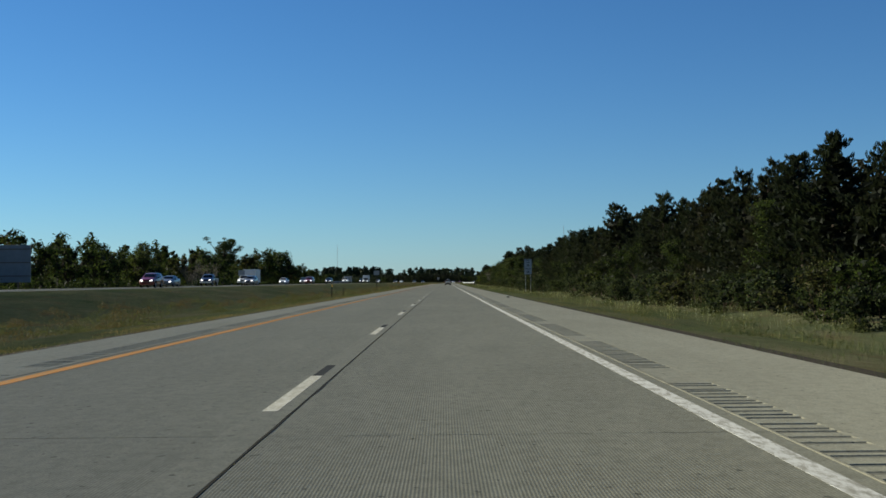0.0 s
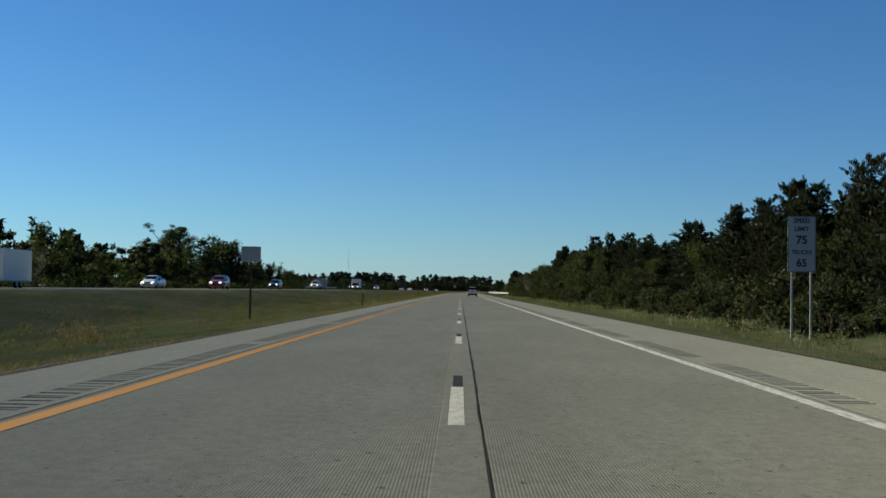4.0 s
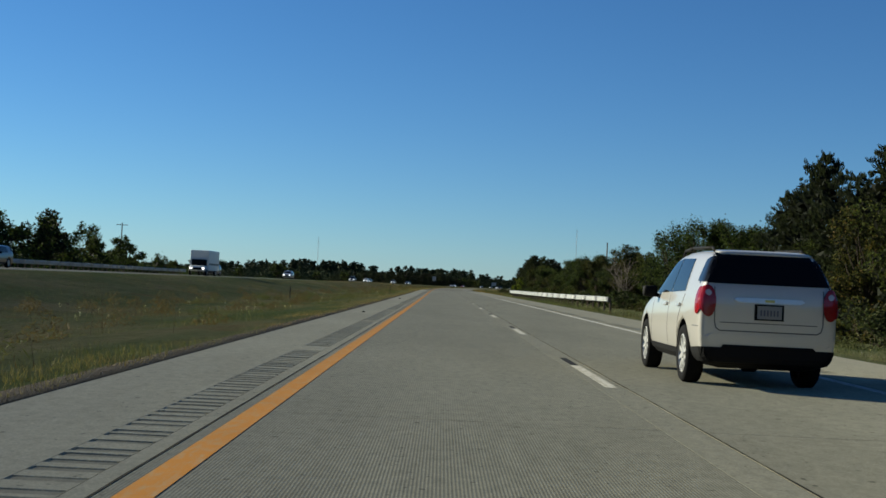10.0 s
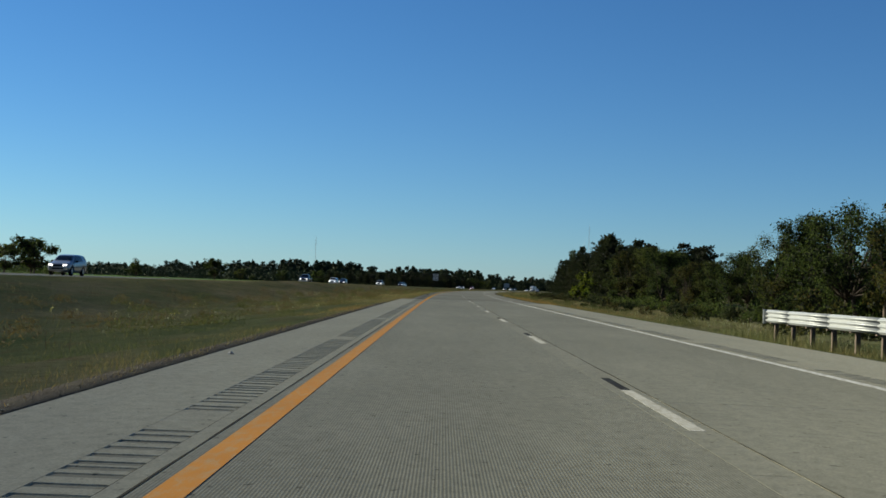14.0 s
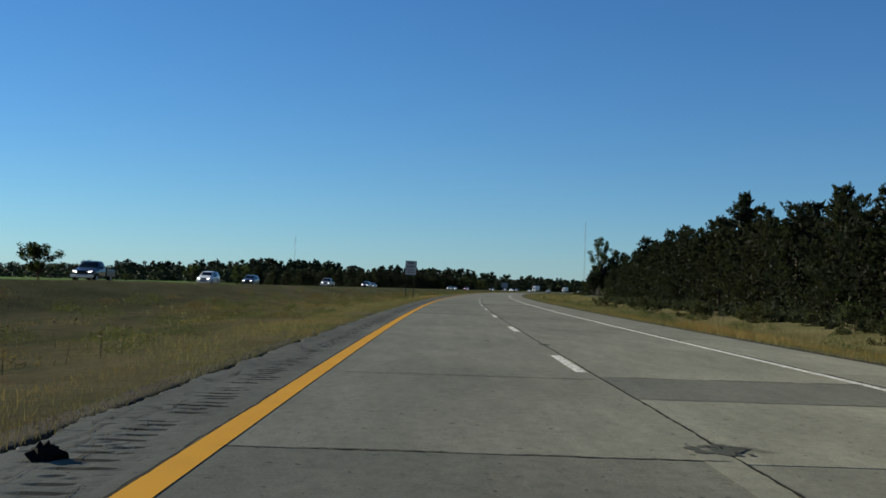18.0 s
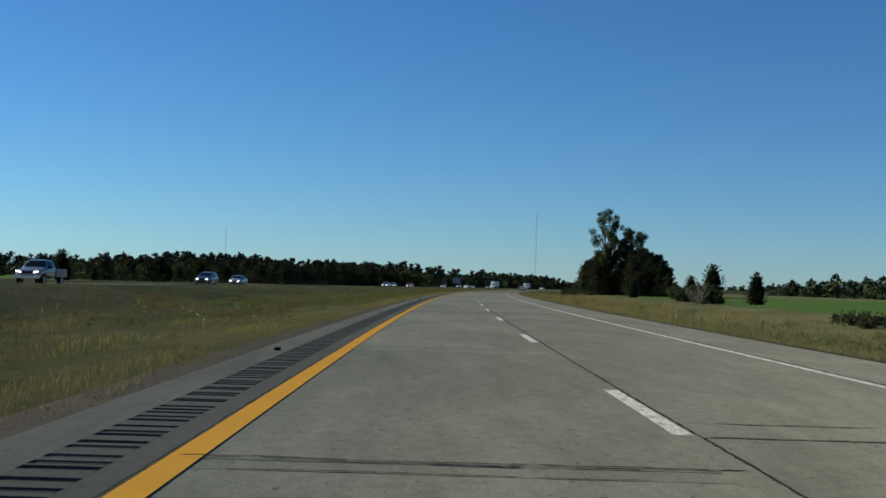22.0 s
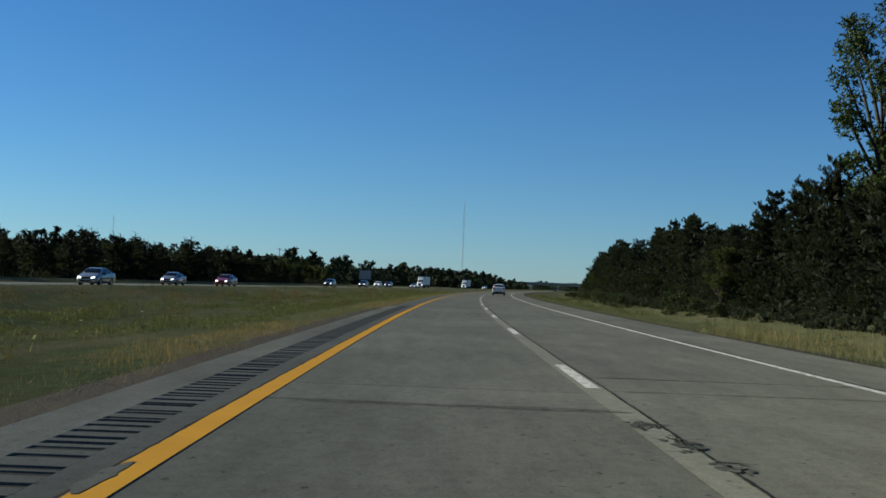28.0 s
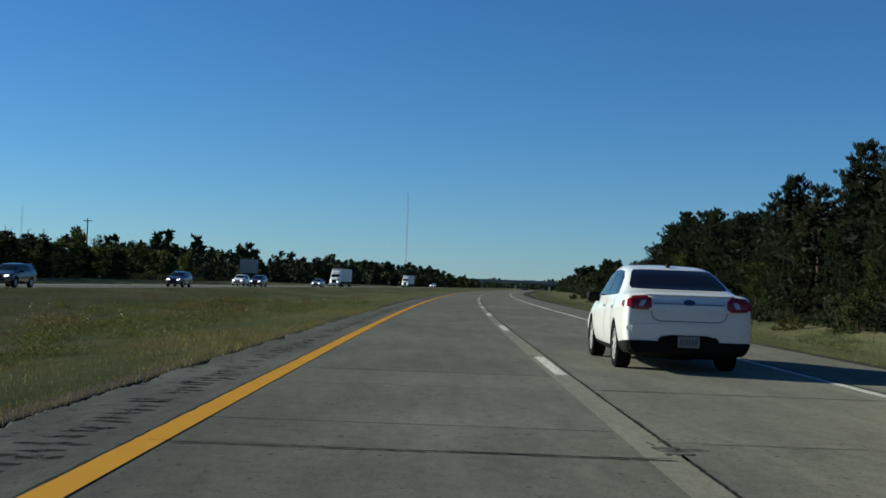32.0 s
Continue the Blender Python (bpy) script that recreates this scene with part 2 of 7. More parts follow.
M_SHOULDER = concrete("shoulder_concrete", (0.385, 0.36, 0.265), (0.33, 0.308, 0.226), patchy=0.1, streak=0.2)
M_ASPHALT = concrete("grey_asphalt", (0.146, 0.139, 0.112), (0.106, 0.101, 0.082), patchy=0.1, streak=0.4)
M_CRUMBLE = concrete("worn_asphalt", (0.235, 0.221, 0.170), (0.140, 0.132, 0.102), patchy=0.1, streak=0.6)
M_FARROAD = concrete("far_concrete", (0.219, 0.2066, 0.1606), (0.1825, 0.1723, 0.1365), patchy=0.1, streak=0.25)
M_ORANGE = paint("faded_orange_paint", (0.2811, 0.1153, 0.0146), (0.2409, 0.146, 0.0657), 0.43)
M_YELLOW = paint("yellow_paint", (0.3322, 0.1591, 0.0058), (0.146, 0.1205, 0.0657), 0.3)
M_WHITE = paint("white_paint", (0.438, 0.4307, 0.4015), (0.219, 0.208, 0.1752), 0.45)
M_DULLWHITE = paint("worn_white_paint", (0.365, 0.354, 0.3139), (0.2774, 0.2628, 0.219), 0.48)
M_BLACKP = paint("black_paint", (0.0117, 0.0117, 0.0109), (0.073, 0.0693, 0.0584), 0.33)
M_TAR = plain("dark_joint_filler", (0.02, 0.019, 0.016), 0.9, spec=0.03)
M_PINE = leaf_mat("pine_needles", (0.0195, 0.025, 0.018), (0.027, 0.0325, 0.023), (0.037, 0.040, 0.0285), through=0.3)
M_LEAF = leaf_mat("green_leaves", (0.025, 0.037, 0.0135), (0.050, 0.069, 0.0235), (0.076, 0.084, 0.030))
M_LIME = leaf_mat("yellow_green_leaves", (0.045, 0.066, 0.010), (0.092, 0.122, 0.019), (0.125, 0.140, 0.022))
M_FARWOOD = leaf_mat("far_dark_foliage", (0.0158, 0.0246, 0.015), (0.0387, 0.051, 0.0282), (0.0581, 0.0651, 0.037), through=0.0)
M_POPLAR = leaf_mat("silvery_green_leaves", (0.0229, 0.0352, 0.0141), (0.0528, 0.0704, 0.0299), (0.0748, 0.0836, 0.037), through=0.15)
M_LEAF2 = leaf_mat("yellowing_leaves", (0.029, 0.036, 0.0135), (0.060, 0.060, 0.022), (0.095, 0.062, 0.025))
M_BUSH = leaf_mat("shrub_leaves", (0.022, 0.032, 0.017), (0.053, 0.066, 0.033), (0.082, 0.080, 0.044))
# near-black filler foliage: the shade inside crowns is put into its colour
M_CORE = leaf_mat("painted_crown_shade", (0.012, 0.014, 0.0105), (0.017, 0.019, 0.0145), through=0.2)
M_BARK = plain("bark", (0.045, 0.036, 0.028), 0.9, vary=0.6, scale=9, spec=0.04)
M_TWIG = plain("bare_twigs", (0.09, 0.065, 0.045), 0.9, vary=0.4, spec=0.04)
M_GRASS = leaf_mat("grass_blades", (0.074, 0.088, 0.046), (0.124, 0.132, 0.072), (0.185, 0.168, 0.104), 0.8, 0.2, ((0.58, 0.74, 0.62), (1.15, 0.92, 0.80)))
M_DRY = leaf_mat("dry_grass_blades", (0.125, 0.105, 0.060), (0.195, 0.163, 0.096), (0.28, 0.228, 0.140), 0.7, 0.2, ((0.66, 0.78, 0.66), (1.12, 0.92, 0.82)))
M_GALV = plain("galvanised_steel", (0.304, 0.3116, 0.304), 0.5, 0.35, 0.3, 3)
M_WOODPOLE = plain("weathered_pole_wood", (0.13, 0.10, 0.08), 0.9, vary=0.5, spec=0.05)

# ---- the land ----
def land_material():
    m, nt, b = node_mat("rough_grassland", 0.95, 0, 0.0)
    b.inputs["Diffuse Roughness"].default_value = 1.0
    v = plan_vec(nt)
    a = noise_of(nt, 0.16, 6, 0.7, v, (1.0, 0.3, 1))
    c = noise_of(nt, 1.6, 5, 0.7, v, (1.0, 0.6, 1))
    d = noise_of(nt, 18, 4, 0.75, v)
    tufts = noise_of(nt, 5.0, 4, 0.7, v)
    weedy = noise_of(nt, 0.42, 5, 0.72, v, (1.0, 0.45, 1))
    grass = ramp(nt, a.outputs[0], (0.36, (0.108, 0.136, 0.064)), (0.5, (0.158, 0.168, 0.086)), (0.64, (0.225, 0.200, 0.115)))
    dry = ramp(nt, a.outputs[0], (0.36, (0.145, 0.141, 0.063)), (0.5, (0.218, 0.185, 0.091)), (0.64, (0.282, 0.226, 0.122)))
    along = nt.nodes.new("ShaderNodeSeparateXYZ")
    nt.links.new(v, along.inputs[0])
    turn = nd(nt, "ShaderNodeMapRange", From_Min=540.0, From_Max=640.0)
    nt.links.new(along.outputs[1], turn.inputs["Value"])
    back = nd(nt, "ShaderNodeMapRange", From_Min=760.0, From_Max=880.0, To_Min=1.0, To_Max=0.15)
    nt.links.new(along.outputs[1], back.inputs["Value"])
    late = nt.nodes.new("ShaderNodeMath")
    late.operation = "MULTIPLY"
    nt.links.new(turn.outputs[0], late.inputs[0])
    nt.links.new(back.outputs[0], late.inputs[1])
    grass = mix(nt, late.outputs[0], grass, dry)
    # stands of brown weeds, and of darker green
    grass = mix(nt, ramp(nt, weedy.outputs[0], (0.55, (0.0,)), (0.68, (0.7,))), grass, (0.19, 0.130, 0.072))
    grass = mix(nt, ramp(nt, weedy.outputs[0], (0.34, (0.6,)), (0.45, (0.0,))), grass, (0.088, 0.112, 0.050))
    grass = mix(nt, 0.55, grass, ramp(nt, c.outputs[0], (0.3, (0.5,)), (0.7, (1.0,))), "MULTIPLY")
    grass = mix(nt, 0.5, grass, ramp(nt, tufts.outputs[0], (0.33, (0.45,)), (0.6, (1.0,))), "MULTIPLY")
    grass = mix(nt, 0.6, grass, ramp(nt, d.outputs[0], (0.3, (0.45,)), (0.7, (1.0,))), "MULTIPLY")
    nt.links.new(grass, b.inputs["Base Color"])
    bump(nt, b, d.outputs[0], 0.6, 0.06)
    return m


def soil_material():
    m, nt, b = node_mat("gravelly_verge", 0.95, 0, 0.05)
    v = plan_vec(nt)
    d = noise_of(nt, 26, 5, 0.8, v)
    c = noise_of(nt, 1.3, 4, 0.7, v, (1, 0.4, 1))
    col = ramp(nt, d.outputs[0], (0.3, (0.0219, 0.0182, 0.0146)), (0.55, (0.0453, 0.0372, 0.0292)), (0.75, (0.0876, 0.0752, 0.0599)))
    col = mix(nt, ramp(nt, c.outputs[0], (0.5, (0.0,)), (0.7, (0.6,))), col, (0.0621, 0.0584, 0.0292))
    nt.links.new(col, b.inputs["Base Color"])
    bump(nt, b, d.outputs[0], 0.8, 0.03)
    return m


def field_material():
    m, nt, b = node_mat("green_crop_field", 0.9, 0, 0.02)
    v = plan_vec(nt)
    n = noise_of(nt, 0.5, 4, 0.6, v, (0.2, 1, 1))
    col = ramp(nt, n.outputs[0], (0.3, (0.0328, 0.0621, 0.0131)), (0.7, (0.0548, 0.0949, 0.0204)))
    nt.links.new(col, b.inputs["Base Color"])
    return m


M_LAND, M_SOIL, M_FIELD = land_material(), soil_material(), field_material()


def build_ground():
    """One sheet of land along the road, carried on to the horizon."""
    ss = np.concatenate([np.arange(-300, -60, 40), np.arange(-60, 598, 6.0), [598.9, 599.1], np.arange(604, 1500, 6.0), np.arange(1500, 2701, 40)])
    us = np.array([-420, -250, -160, -110, -80, -60, -50, -44, -40, -38.2, -37.6, -34, -29, -24.6, -24, -21.5, -19.5, -17, -15, -13.5, -11, -9, -8, -6,
                   -4.6, -3.4, -2.6, -2.03, -1.9, -1.6, -1.4, -1.24, -1.14, 0, 4, 9.0, 9.54, 9.6, 10.19, 10.25, 10.9, 12, 13.2, 15, 16.7, 18, 19.7, 22, 24.2, 27, 30.2, 45, 70, 110, 160, 250, 420], float)
    S, U = np.meshgrid(ss, us, indexing="ij")
    Z = lie(S, U)
    rng = np.random.default_rng(3)
    rough = (np.abs(U) > 3) & ((U < -2.8) | (U > 11.5)) & ~((U > -38.5) & (U < -23.9))
    Z = Z + rough * rng.uniform(-0.07, 0.07, Z.shape)
    X, Y = on_road(S, U)
    ns, nu = S.shape
    verts = np.stack([X, Y, Z], -1).reshape(-1, 3)
    uv = np.stack([U, S], -1).reshape(-1, 2)
    i = np.arange(ns - 1)[:, None] * nu + np.arange(nu - 1)[None, :]
    faces = np.stack([i, i + 1, i + 1 + nu, i + nu], -1).reshape(-1, 4)
    um = np.repeat(((us[1:] + us[:-1]) / 2)[None], ns - 1, 0).ravel()
    sm = np.repeat(((ss[1:] + ss[:-1]) / 2)[:, None], nu - 1, 1).ravel()
    idx = np.zeros(len(faces), int)
    idx[((um > np.where(sm < 599, -2.75, np.where((sm > 788) & (sm < 1066), -1.8, -1.62))) & (um < 0)) | ((um > 9) & (um < 10.9))] = 1
    idx[(um > 30) & (sm > 880) & (sm < 1060) | (um > 46) & (sm > 850) & (sm < 1100) | (um < -84) & (sm > 700) & (sm < 1200)] = 2
    # the rim, out to the horizon
    rim = np.concatenate([np.arange(nu), np.arange(1, ns) * nu + nu - 1, (ns - 1) * nu + np.arange(nu - 2, -1, -1), np.arange(ns - 2, 0, -1) * nu])
    mid = np.array([60.0, 1150.0])
    way = verts[rim, :2] - mid
    way /= np.linalg.norm(way, axis=1, keepdims=True)
    far = np.concatenate([mid + way * 4700, np.full((len(rim), 1), -2.0)], 1)
    o, n = len(verts), len(rim)
    j = np.arange(n)
    skirt = np.stack([rim, o + j, o + (j + 1) % n, np.roll(rim, -1)], -1)
    me = mesh_of("ground", np.concatenate([verts, far]), np.concatenate([faces, skirt]), [M_LAND, M_SOIL, M_FIELD],
                 np.concatenate([uv, far[:, :2] * 0.5]), True, np.concatenate([idx, np.zeros(n, int)]))
    tagged(put("ground", me), "rough grassland with dry yellow patches along the freeway", "ground", "", "structure")


build_ground()


# ---- pavements ----
def strip(name, s0, s1, u0, u1, mat, parent, z=0.0, thick=0.25, step=6.0, bevel=0.004, label=""):
    """A slab from s0 to s1 and u0 to u1 that follows the road, its rim slightly rounded."""
    k = max(1, int(math.ceil((s1 - s0) / step)))
    ss = np.concatenate([[s0], np.linspace(s0 + bevel, s1 - bevel, k + 1), [s1]])
    us = np.array([u0, u0 + bevel, u1 - bevel, u1])
    S, U = np.meshgrid(ss, us, indexing="ij")
    zz = np.asarray(z(S) if callable(z) else np.full(S.shape, float(z)))
    Z = zz.copy()
    Z[0], Z[-1], Z[:, 0], Z[:, -1] = zz[0] - bevel, zz[-1] - bevel, zz[:, 0] - bevel, zz[:, -1] - bevel
    X, Y = on_road(S, U)
    n, m = S.shape
    verts = np.stack([X, Y, Z], -1).reshape(-1, 3)
    uv = np.stack([U, S], -1).reshape(-1, 2)
    i = np.arange(n - 1)[:, None] * m + np.arange(m - 1)[None, :]
    faces = np.stack([i, i + 1, i + 1 + m, i + m], -1).reshape(-1, 4)
    if thick:
        rim = np.concatenate([np.arange(m), np.arange(1, n) * m + m - 1, (n - 1) * m + np.arange(m - 2, -1, -1), np.arange(n - 2, 0, -1) * m])
        low = verts[rim] - (0, 0, thick)
        o, q = len(verts), len(rim)
        j = np.arange(q)
        faces = np.concatenate([faces, np.stack([np.roll(rim, -1), rim, o + j, o + (j + 1) % q], -1)])
        verts, uv = np.concatenate([verts, low]), np.concatenate([uv, uv[rim]])
    return put(name, mesh_of(name, verts, faces, mat, uv), parent, label)


# much darker tone for the floors of the asphalt rumble grooves
M_DARKFLOOR = concrete("dark_groove_floor", (0.0548, 0.0511, 0.0409), (0.0256, 0.0241, 0.0197), patchy=0.0, streak=0.6)
M_GROOVE = concrete("dirty_groove_concrete", (0.292, 0.273, 0.2044), (0.2044, 0.192, 0.146), patchy=0.0, streak=0.7)


def grooved(name, s0, s1, u0, u1, mat, parent, period, groove, depth, skip=None, z=0.0, ragged=0.0, seed=1, floor=None):
    """A shoulder band with rumble grooves milled across it."""
    rng = np.random.default_rng(seed)
    floor = floor or M_GROOVE
    st = np.arange(s0, s1 - period, period)
    if skip:
        st = st[[not skip(x) for x in st]]
    edges, levels = [s0], []
    for x in st:
        j = rng.uniform(-ragged, ragged) * period
        edges += [x + 0.04 + j, x + 0.05 + j, x + 0.05 + groove + j, x + 0.06 + groove + j]
    edges.append(s1)
    e = np.array(edges)
    d = np.zeros(len(e))
    d[2:-1:4] = -depth
    d[3:-1:4] = -depth
    if len(st):
        dd = depth * rng.uniform(1 - ragged, 1 + 0.3 * ragged, len(st))
        d[2:-1:4], d[3:-1:4] = -dd, -dd
    us = np.array([u0, u0 + 0.012, u1 - 0.012, u1])
    S, U = np.meshgrid(e, us, indexing="ij")
    on_floor = np.zeros((len(e) - 1, 3), int)
    on_floor[2:-1:4, 1] = 1
    Z = np.zeros(S.shape)
    Z[:, 1] = Z[:, 2] = d
    X, Y = on_road(S, U)
    n, m = S.shape
    i = np.arange(n - 1)[:, None] * m + np.arange(m - 1)[None, :]
    faces = np.stack([i, i + 1, i + 1 + m, i + m], -1).reshape(-1, 4)
    return put(name, mesh_of(name, np.stack([X, Y, Z + z], -1).reshape(-1, 3), faces, [mat, floor], np.stack([U, S], -1).reshape(-1, 2), False, on_floor.ravel()), parent)


def crumbled(name, s0, s1, u0, u1, mat, parent, seed):
    """An asphalt band worn down to its stones: uneven, with what is left of its rumble grooves and a broken outer edge."""
    rng = np.random.default_rng(seed)
    ss, us = np.arange(s0, s1 + 0.04, 0.056), np.concatenate([[u0 - 0.12], np.linspace(u0, u1, 14)])
    S, U = np.meshgrid(ss, us, indexing="ij")
    S, U = S.copy(), U.copy()
    k = np.floor(S / 0.31).astype(int)
    n = k.max() + 2
    live, left, right, phase = rng.random(n) < 0.88, rng.uniform(-0.8, -0.6, n), rng.uniform(-0.5, -0.32, n), rng.uniform(0.2, 0.6, n)
    f = S / 0.31 - k
    cut = live[k] & (np.abs(f - phase[k] - 0.06 * np.sin(U * 23 + k)) < 0.10) & (U > left[k]) & (U < right[k])
    Z = -0.012 - 0.014 * cut + rng.normal(0, 0.0016, S.shape) + 0.003 * np.sin(S * 1.7 + 3 * U) * np.sin(U * 9 + S * 0.8)
    Z -= 0.012 * (rng.random(S.shape) < 0.02) * (U < -0.36)
    Z[:, -1] = -0.012
    U[:, 1] += 0.07 * np.sin(ss * 2.1) * np.sin(ss * 0.37) + rng.normal(0, 0.02, len(ss))
    U[:, 0] = U[:, 1] - 0.08
    Z[:, 0] = -0.11
    X, Y = on_road(S, U)
    m = S.shape[1]
    i = np.arange(len(ss) - 1)[:, None] * m + np.arange(m - 1)[None, :]
    faces = np.stack([i, i + 1, i + 1 + m, i + m], -1).reshape(-1, 4)
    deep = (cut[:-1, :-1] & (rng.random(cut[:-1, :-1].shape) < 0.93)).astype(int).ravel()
    return put(name, mesh_of(name, np.stack([X, Y, Z], -1).reshape(-1, 3), faces, [mat, M_DARKFLOOR], np.stack([U, S], -1).reshape(-1, 2), False, deep), parent, "crumbled grey asphalt with worn rumble grooves")


MEET = 599.0      # where the newer pavement ends
road = thing("road", label="two-lane freeway carriageway of worn pale concrete", category="road", kind="structure")
shoulder_left = thing("shoulder_left", label="narrow inner shoulder, concrete first and dark asphalt later", category="road shoulder", kind="structure")
shoulder_right = thing("shoulder_right", label="wide outer shoulder of pale concrete", category="road shoulder", kind="structure")
road_beyond = thing("road_beyond", label="opposite carriageway of pale concrete beyond the grass median", category="road", kind="structure")

# far carriageway
for a in np.arange(-60, 1740, 60.0):
    strip("slab", a, a + 59.99, -34.6, -26.9, M_FARROAD, road_beyond, z=far_lane_height, step=15)
    strip("slab", a, a + 59.99, -37.5, -34.62, M_SHOULDER, road_beyond, z=lambda s: far_lane_height(s) - 0.01, step=15)
    strip("slab", a, a + 59.99, -26.88, -24.7, M_SHOULDER, road_beyond, z=lambda s: far_lane_height(s) - 0.01, step=15)

# shoulders of the newer part: plain band, rumble band, plain band
gap_l = lambda s: (s % 14.6) < 1.3
strip("outer_band", -60, MEET, -1.97, -0.74, M_SHOULDER, shoulder_left, step=9)
grooved("rumble_band", -60, MEET, -0.74, -0.32, M_SHOULDER, shoulder_left, 0.30, 0.12, 0.009, gap_l, 0.0, 0.25, 2)
strip("inner_band", -60, MEET, -0.32, -0.175, M_SHOULDER, shoulder_left, step=9)
strip("inner_band", -60, MEET, 7.66, 7.69, M_SHOULDER, shoulder_right, step=9)
grooved("rumble_band", -60, MEET, 7.69, 8.16, M_SHOULDER, shoulder_right, 0.30, 0.10, 0.009, lambda s: (s % 9.0) < 2.2, 0.0, 0.25, 3)
strip("outer_band", -60, MEET, 8.16, 10.2, M_SHOULDER, shoulder_right, step=9)
# shoulders of the older part
strip("outer_band", 782, 1072, -1.34, -0.82, M_CRUMBLE, shoulder_left, z=-0.01, step=9)
crumbled("worn_band", MEET + 0.01, 782, -1.16, -0.20, M_CRUMBLE, shoulder_left, 61)
grooved("rumble_band", 782, 1072, -0.82, -0.33, M_ASPHALT, shoulder_left, 0.31, 0.125, 0.016, None, -0.01, 0.35, 5, M_DARKFLOOR)
crumbled("worn_band", 1072, 1320, -1.14, -0.20, M_CRUMBLE, shoulder_left, 62)
strip("worn_band", 1320.01, 1760, -1.16, -0.20, M_CRUMBLE, shoulder_left, z=-0.01, step=9)
strip("inner_band", MEET + 0.01, 782, -0.20, -0.065, M_CRUMBLE, shoulder_left, z=-0.008, step=9)
strip("inner_band", 782, 1072, -0.33, -0.065, M_ASPHALT, shoulder_left, z=-0.008, step=9)
strip("inner_band", 1072, 1760, -0.20, -0.065, M_CRUMBLE, shoulder_left, z=-0.008, step=9)
for a in np.arange(MEET + 0.01, 1760, 12.2):
    strip("slab", a, a + 12.17, 7.52, 9.5, M_OLDER if a > 1000 else M_OLD, shoulder_right, z=-0.008, step=6.2)

# lanes of the newer part
def lane_joint_at(s):
    return 3.87 if s < 227 else 3.825


for a in np.arange(-61, MEET, 12.0):
    b = min(a + 11.99, MEET)
    j = lane_joint_at(a)
    strip("slab", a, b, -0.168, j - 0.005, M_NEW, road, step=6)
    strip("slab", a, b, j + 0.005, 7.65, M_NEW, road, step=6)

# lanes of the older part: long slabs, and darker full-depth repairs where joints failed
LEFT_REPAIRS = ((605.0, 614.2, 1), (614.2, 618.3, 0), (618.3, 621.2, 2), (641.6, 650.0, 1), (650.0, 657.2, 0), (692.1, 693.2, 2), (723.8, 725.6, 0), (725.6, 728.2, 2), (760.9, 763.1, 2), (793.4, 793.8, 0),
                (806.3, 807.6, 0), (834.8, 836.0, 0), (870.8, 873.0, 1), (880.7, 882.6, 0), (907.2, 909.5, 1), (915.0, 917.0, 1), (935.0, 936.6, 0), (958, 960.4, 1),
                (1000.1, 1002.2, 1), (1021.8, 1023.6, 0), (1029.1, 1031.2, 0), (1058.9, 1060.3, 0), (1101.8, 1103.2, 0), (1131.1, 1133.0, 0), (1149.6, 1151.4, 1), (1169.1, 1170.6, 0), (1174.3, 1176.4, 1))
RIGHT_REPAIRS = ((607.0, 614.0, 1), (618.4, 620.2, 1), (646.0, 649.9, 1), (649.9, 654.6, 0), (654.6, 657.8, 2), (691, 693.4, 0), (725.2, 728.4, 2), (760.9, 763.4, 2), (795.6, 796.6, 0), (829.2, 831, 0), (837.5, 838.6, 0),
                 (871.4, 872.6, 0), (908.6, 909.8, 1), (942, 944, 0), (978, 980, 1), (1003, 1005.4, 0), (1024, 1026, 0), (1058.6, 1059.8, 0), (1097, 1099, 0), (1131.0, 1132.0, 0), (1170, 1174.5, 1))


def old_lane(u0, u1, repairs, spacing, seed):
    rng = np.random.default_rng(seed)
    cuts, s = [], MEET + 0.012
    for r0, r1, dark in list(repairs) + [(1760, 1760, 0)]:
        while r0 - s > spacing * 1.5:
            e = s + spacing * rng.uniform(0.8, 1.1)
            cuts.append((s, e, M_OLD))
            s = e
        if r0 - s > 0.2:
            cuts.append((s, r0, M_OLD))
        if r1 > r0:
            cuts.append((r0, r1, (M_OLD, M_MIDPATCH, M_PATCH)[dark]))
        s = r1
    for a, b, mt in cuts:
        mt = M_OLDER if mt == M_OLD and a > 1000 else mt
        g = 0.004 if rng.random() < 0.6 else 0.011
        strip("slab", a + g, b - g, u0, u1, mt, road, z=rng.uniform(-0.003, 0.0), step=6.2, bevel=0.006)


old_lane(-0.058, 3.762, LEFT_REPAIRS, 21.5, 7)
old_lane(3.777, 7.51, RIGHT_REPAIRS, 19.0, 8)
strip("joint_bed", MEET, 1760, -0.2, 7.52, M_TAR, road, z=-0.016, thick=0, step=9, label="dark dirt in the slab joints")
strip("joint_bed", -60, MEET, -0.3, 7.7, M_TAR, road, z=-0.012, thick=0, step=9, label="dark dirt in the slab joints")

# ---- painted lines ----
lane_markings = thing("lane_markings", label="worn painted lane lines on the concrete", category="lane marking", kind="structure")
for a in np.arange(-60, MEET, 30.5):
    strip("yellow_line", a, min(a + 30.5, MEET), -0.06, 0.145, M_ORANGE, lane_markings, z=0.004, thick=0, bevel=0.001, step=6, label="faded orange-yellow edge line")
    strip("white_line", a, min(a + 30.5, MEET), 7.335, 7.505, M_WHITE, lane_markings, z=0.004, thick=0, bevel=0.001, step=6)
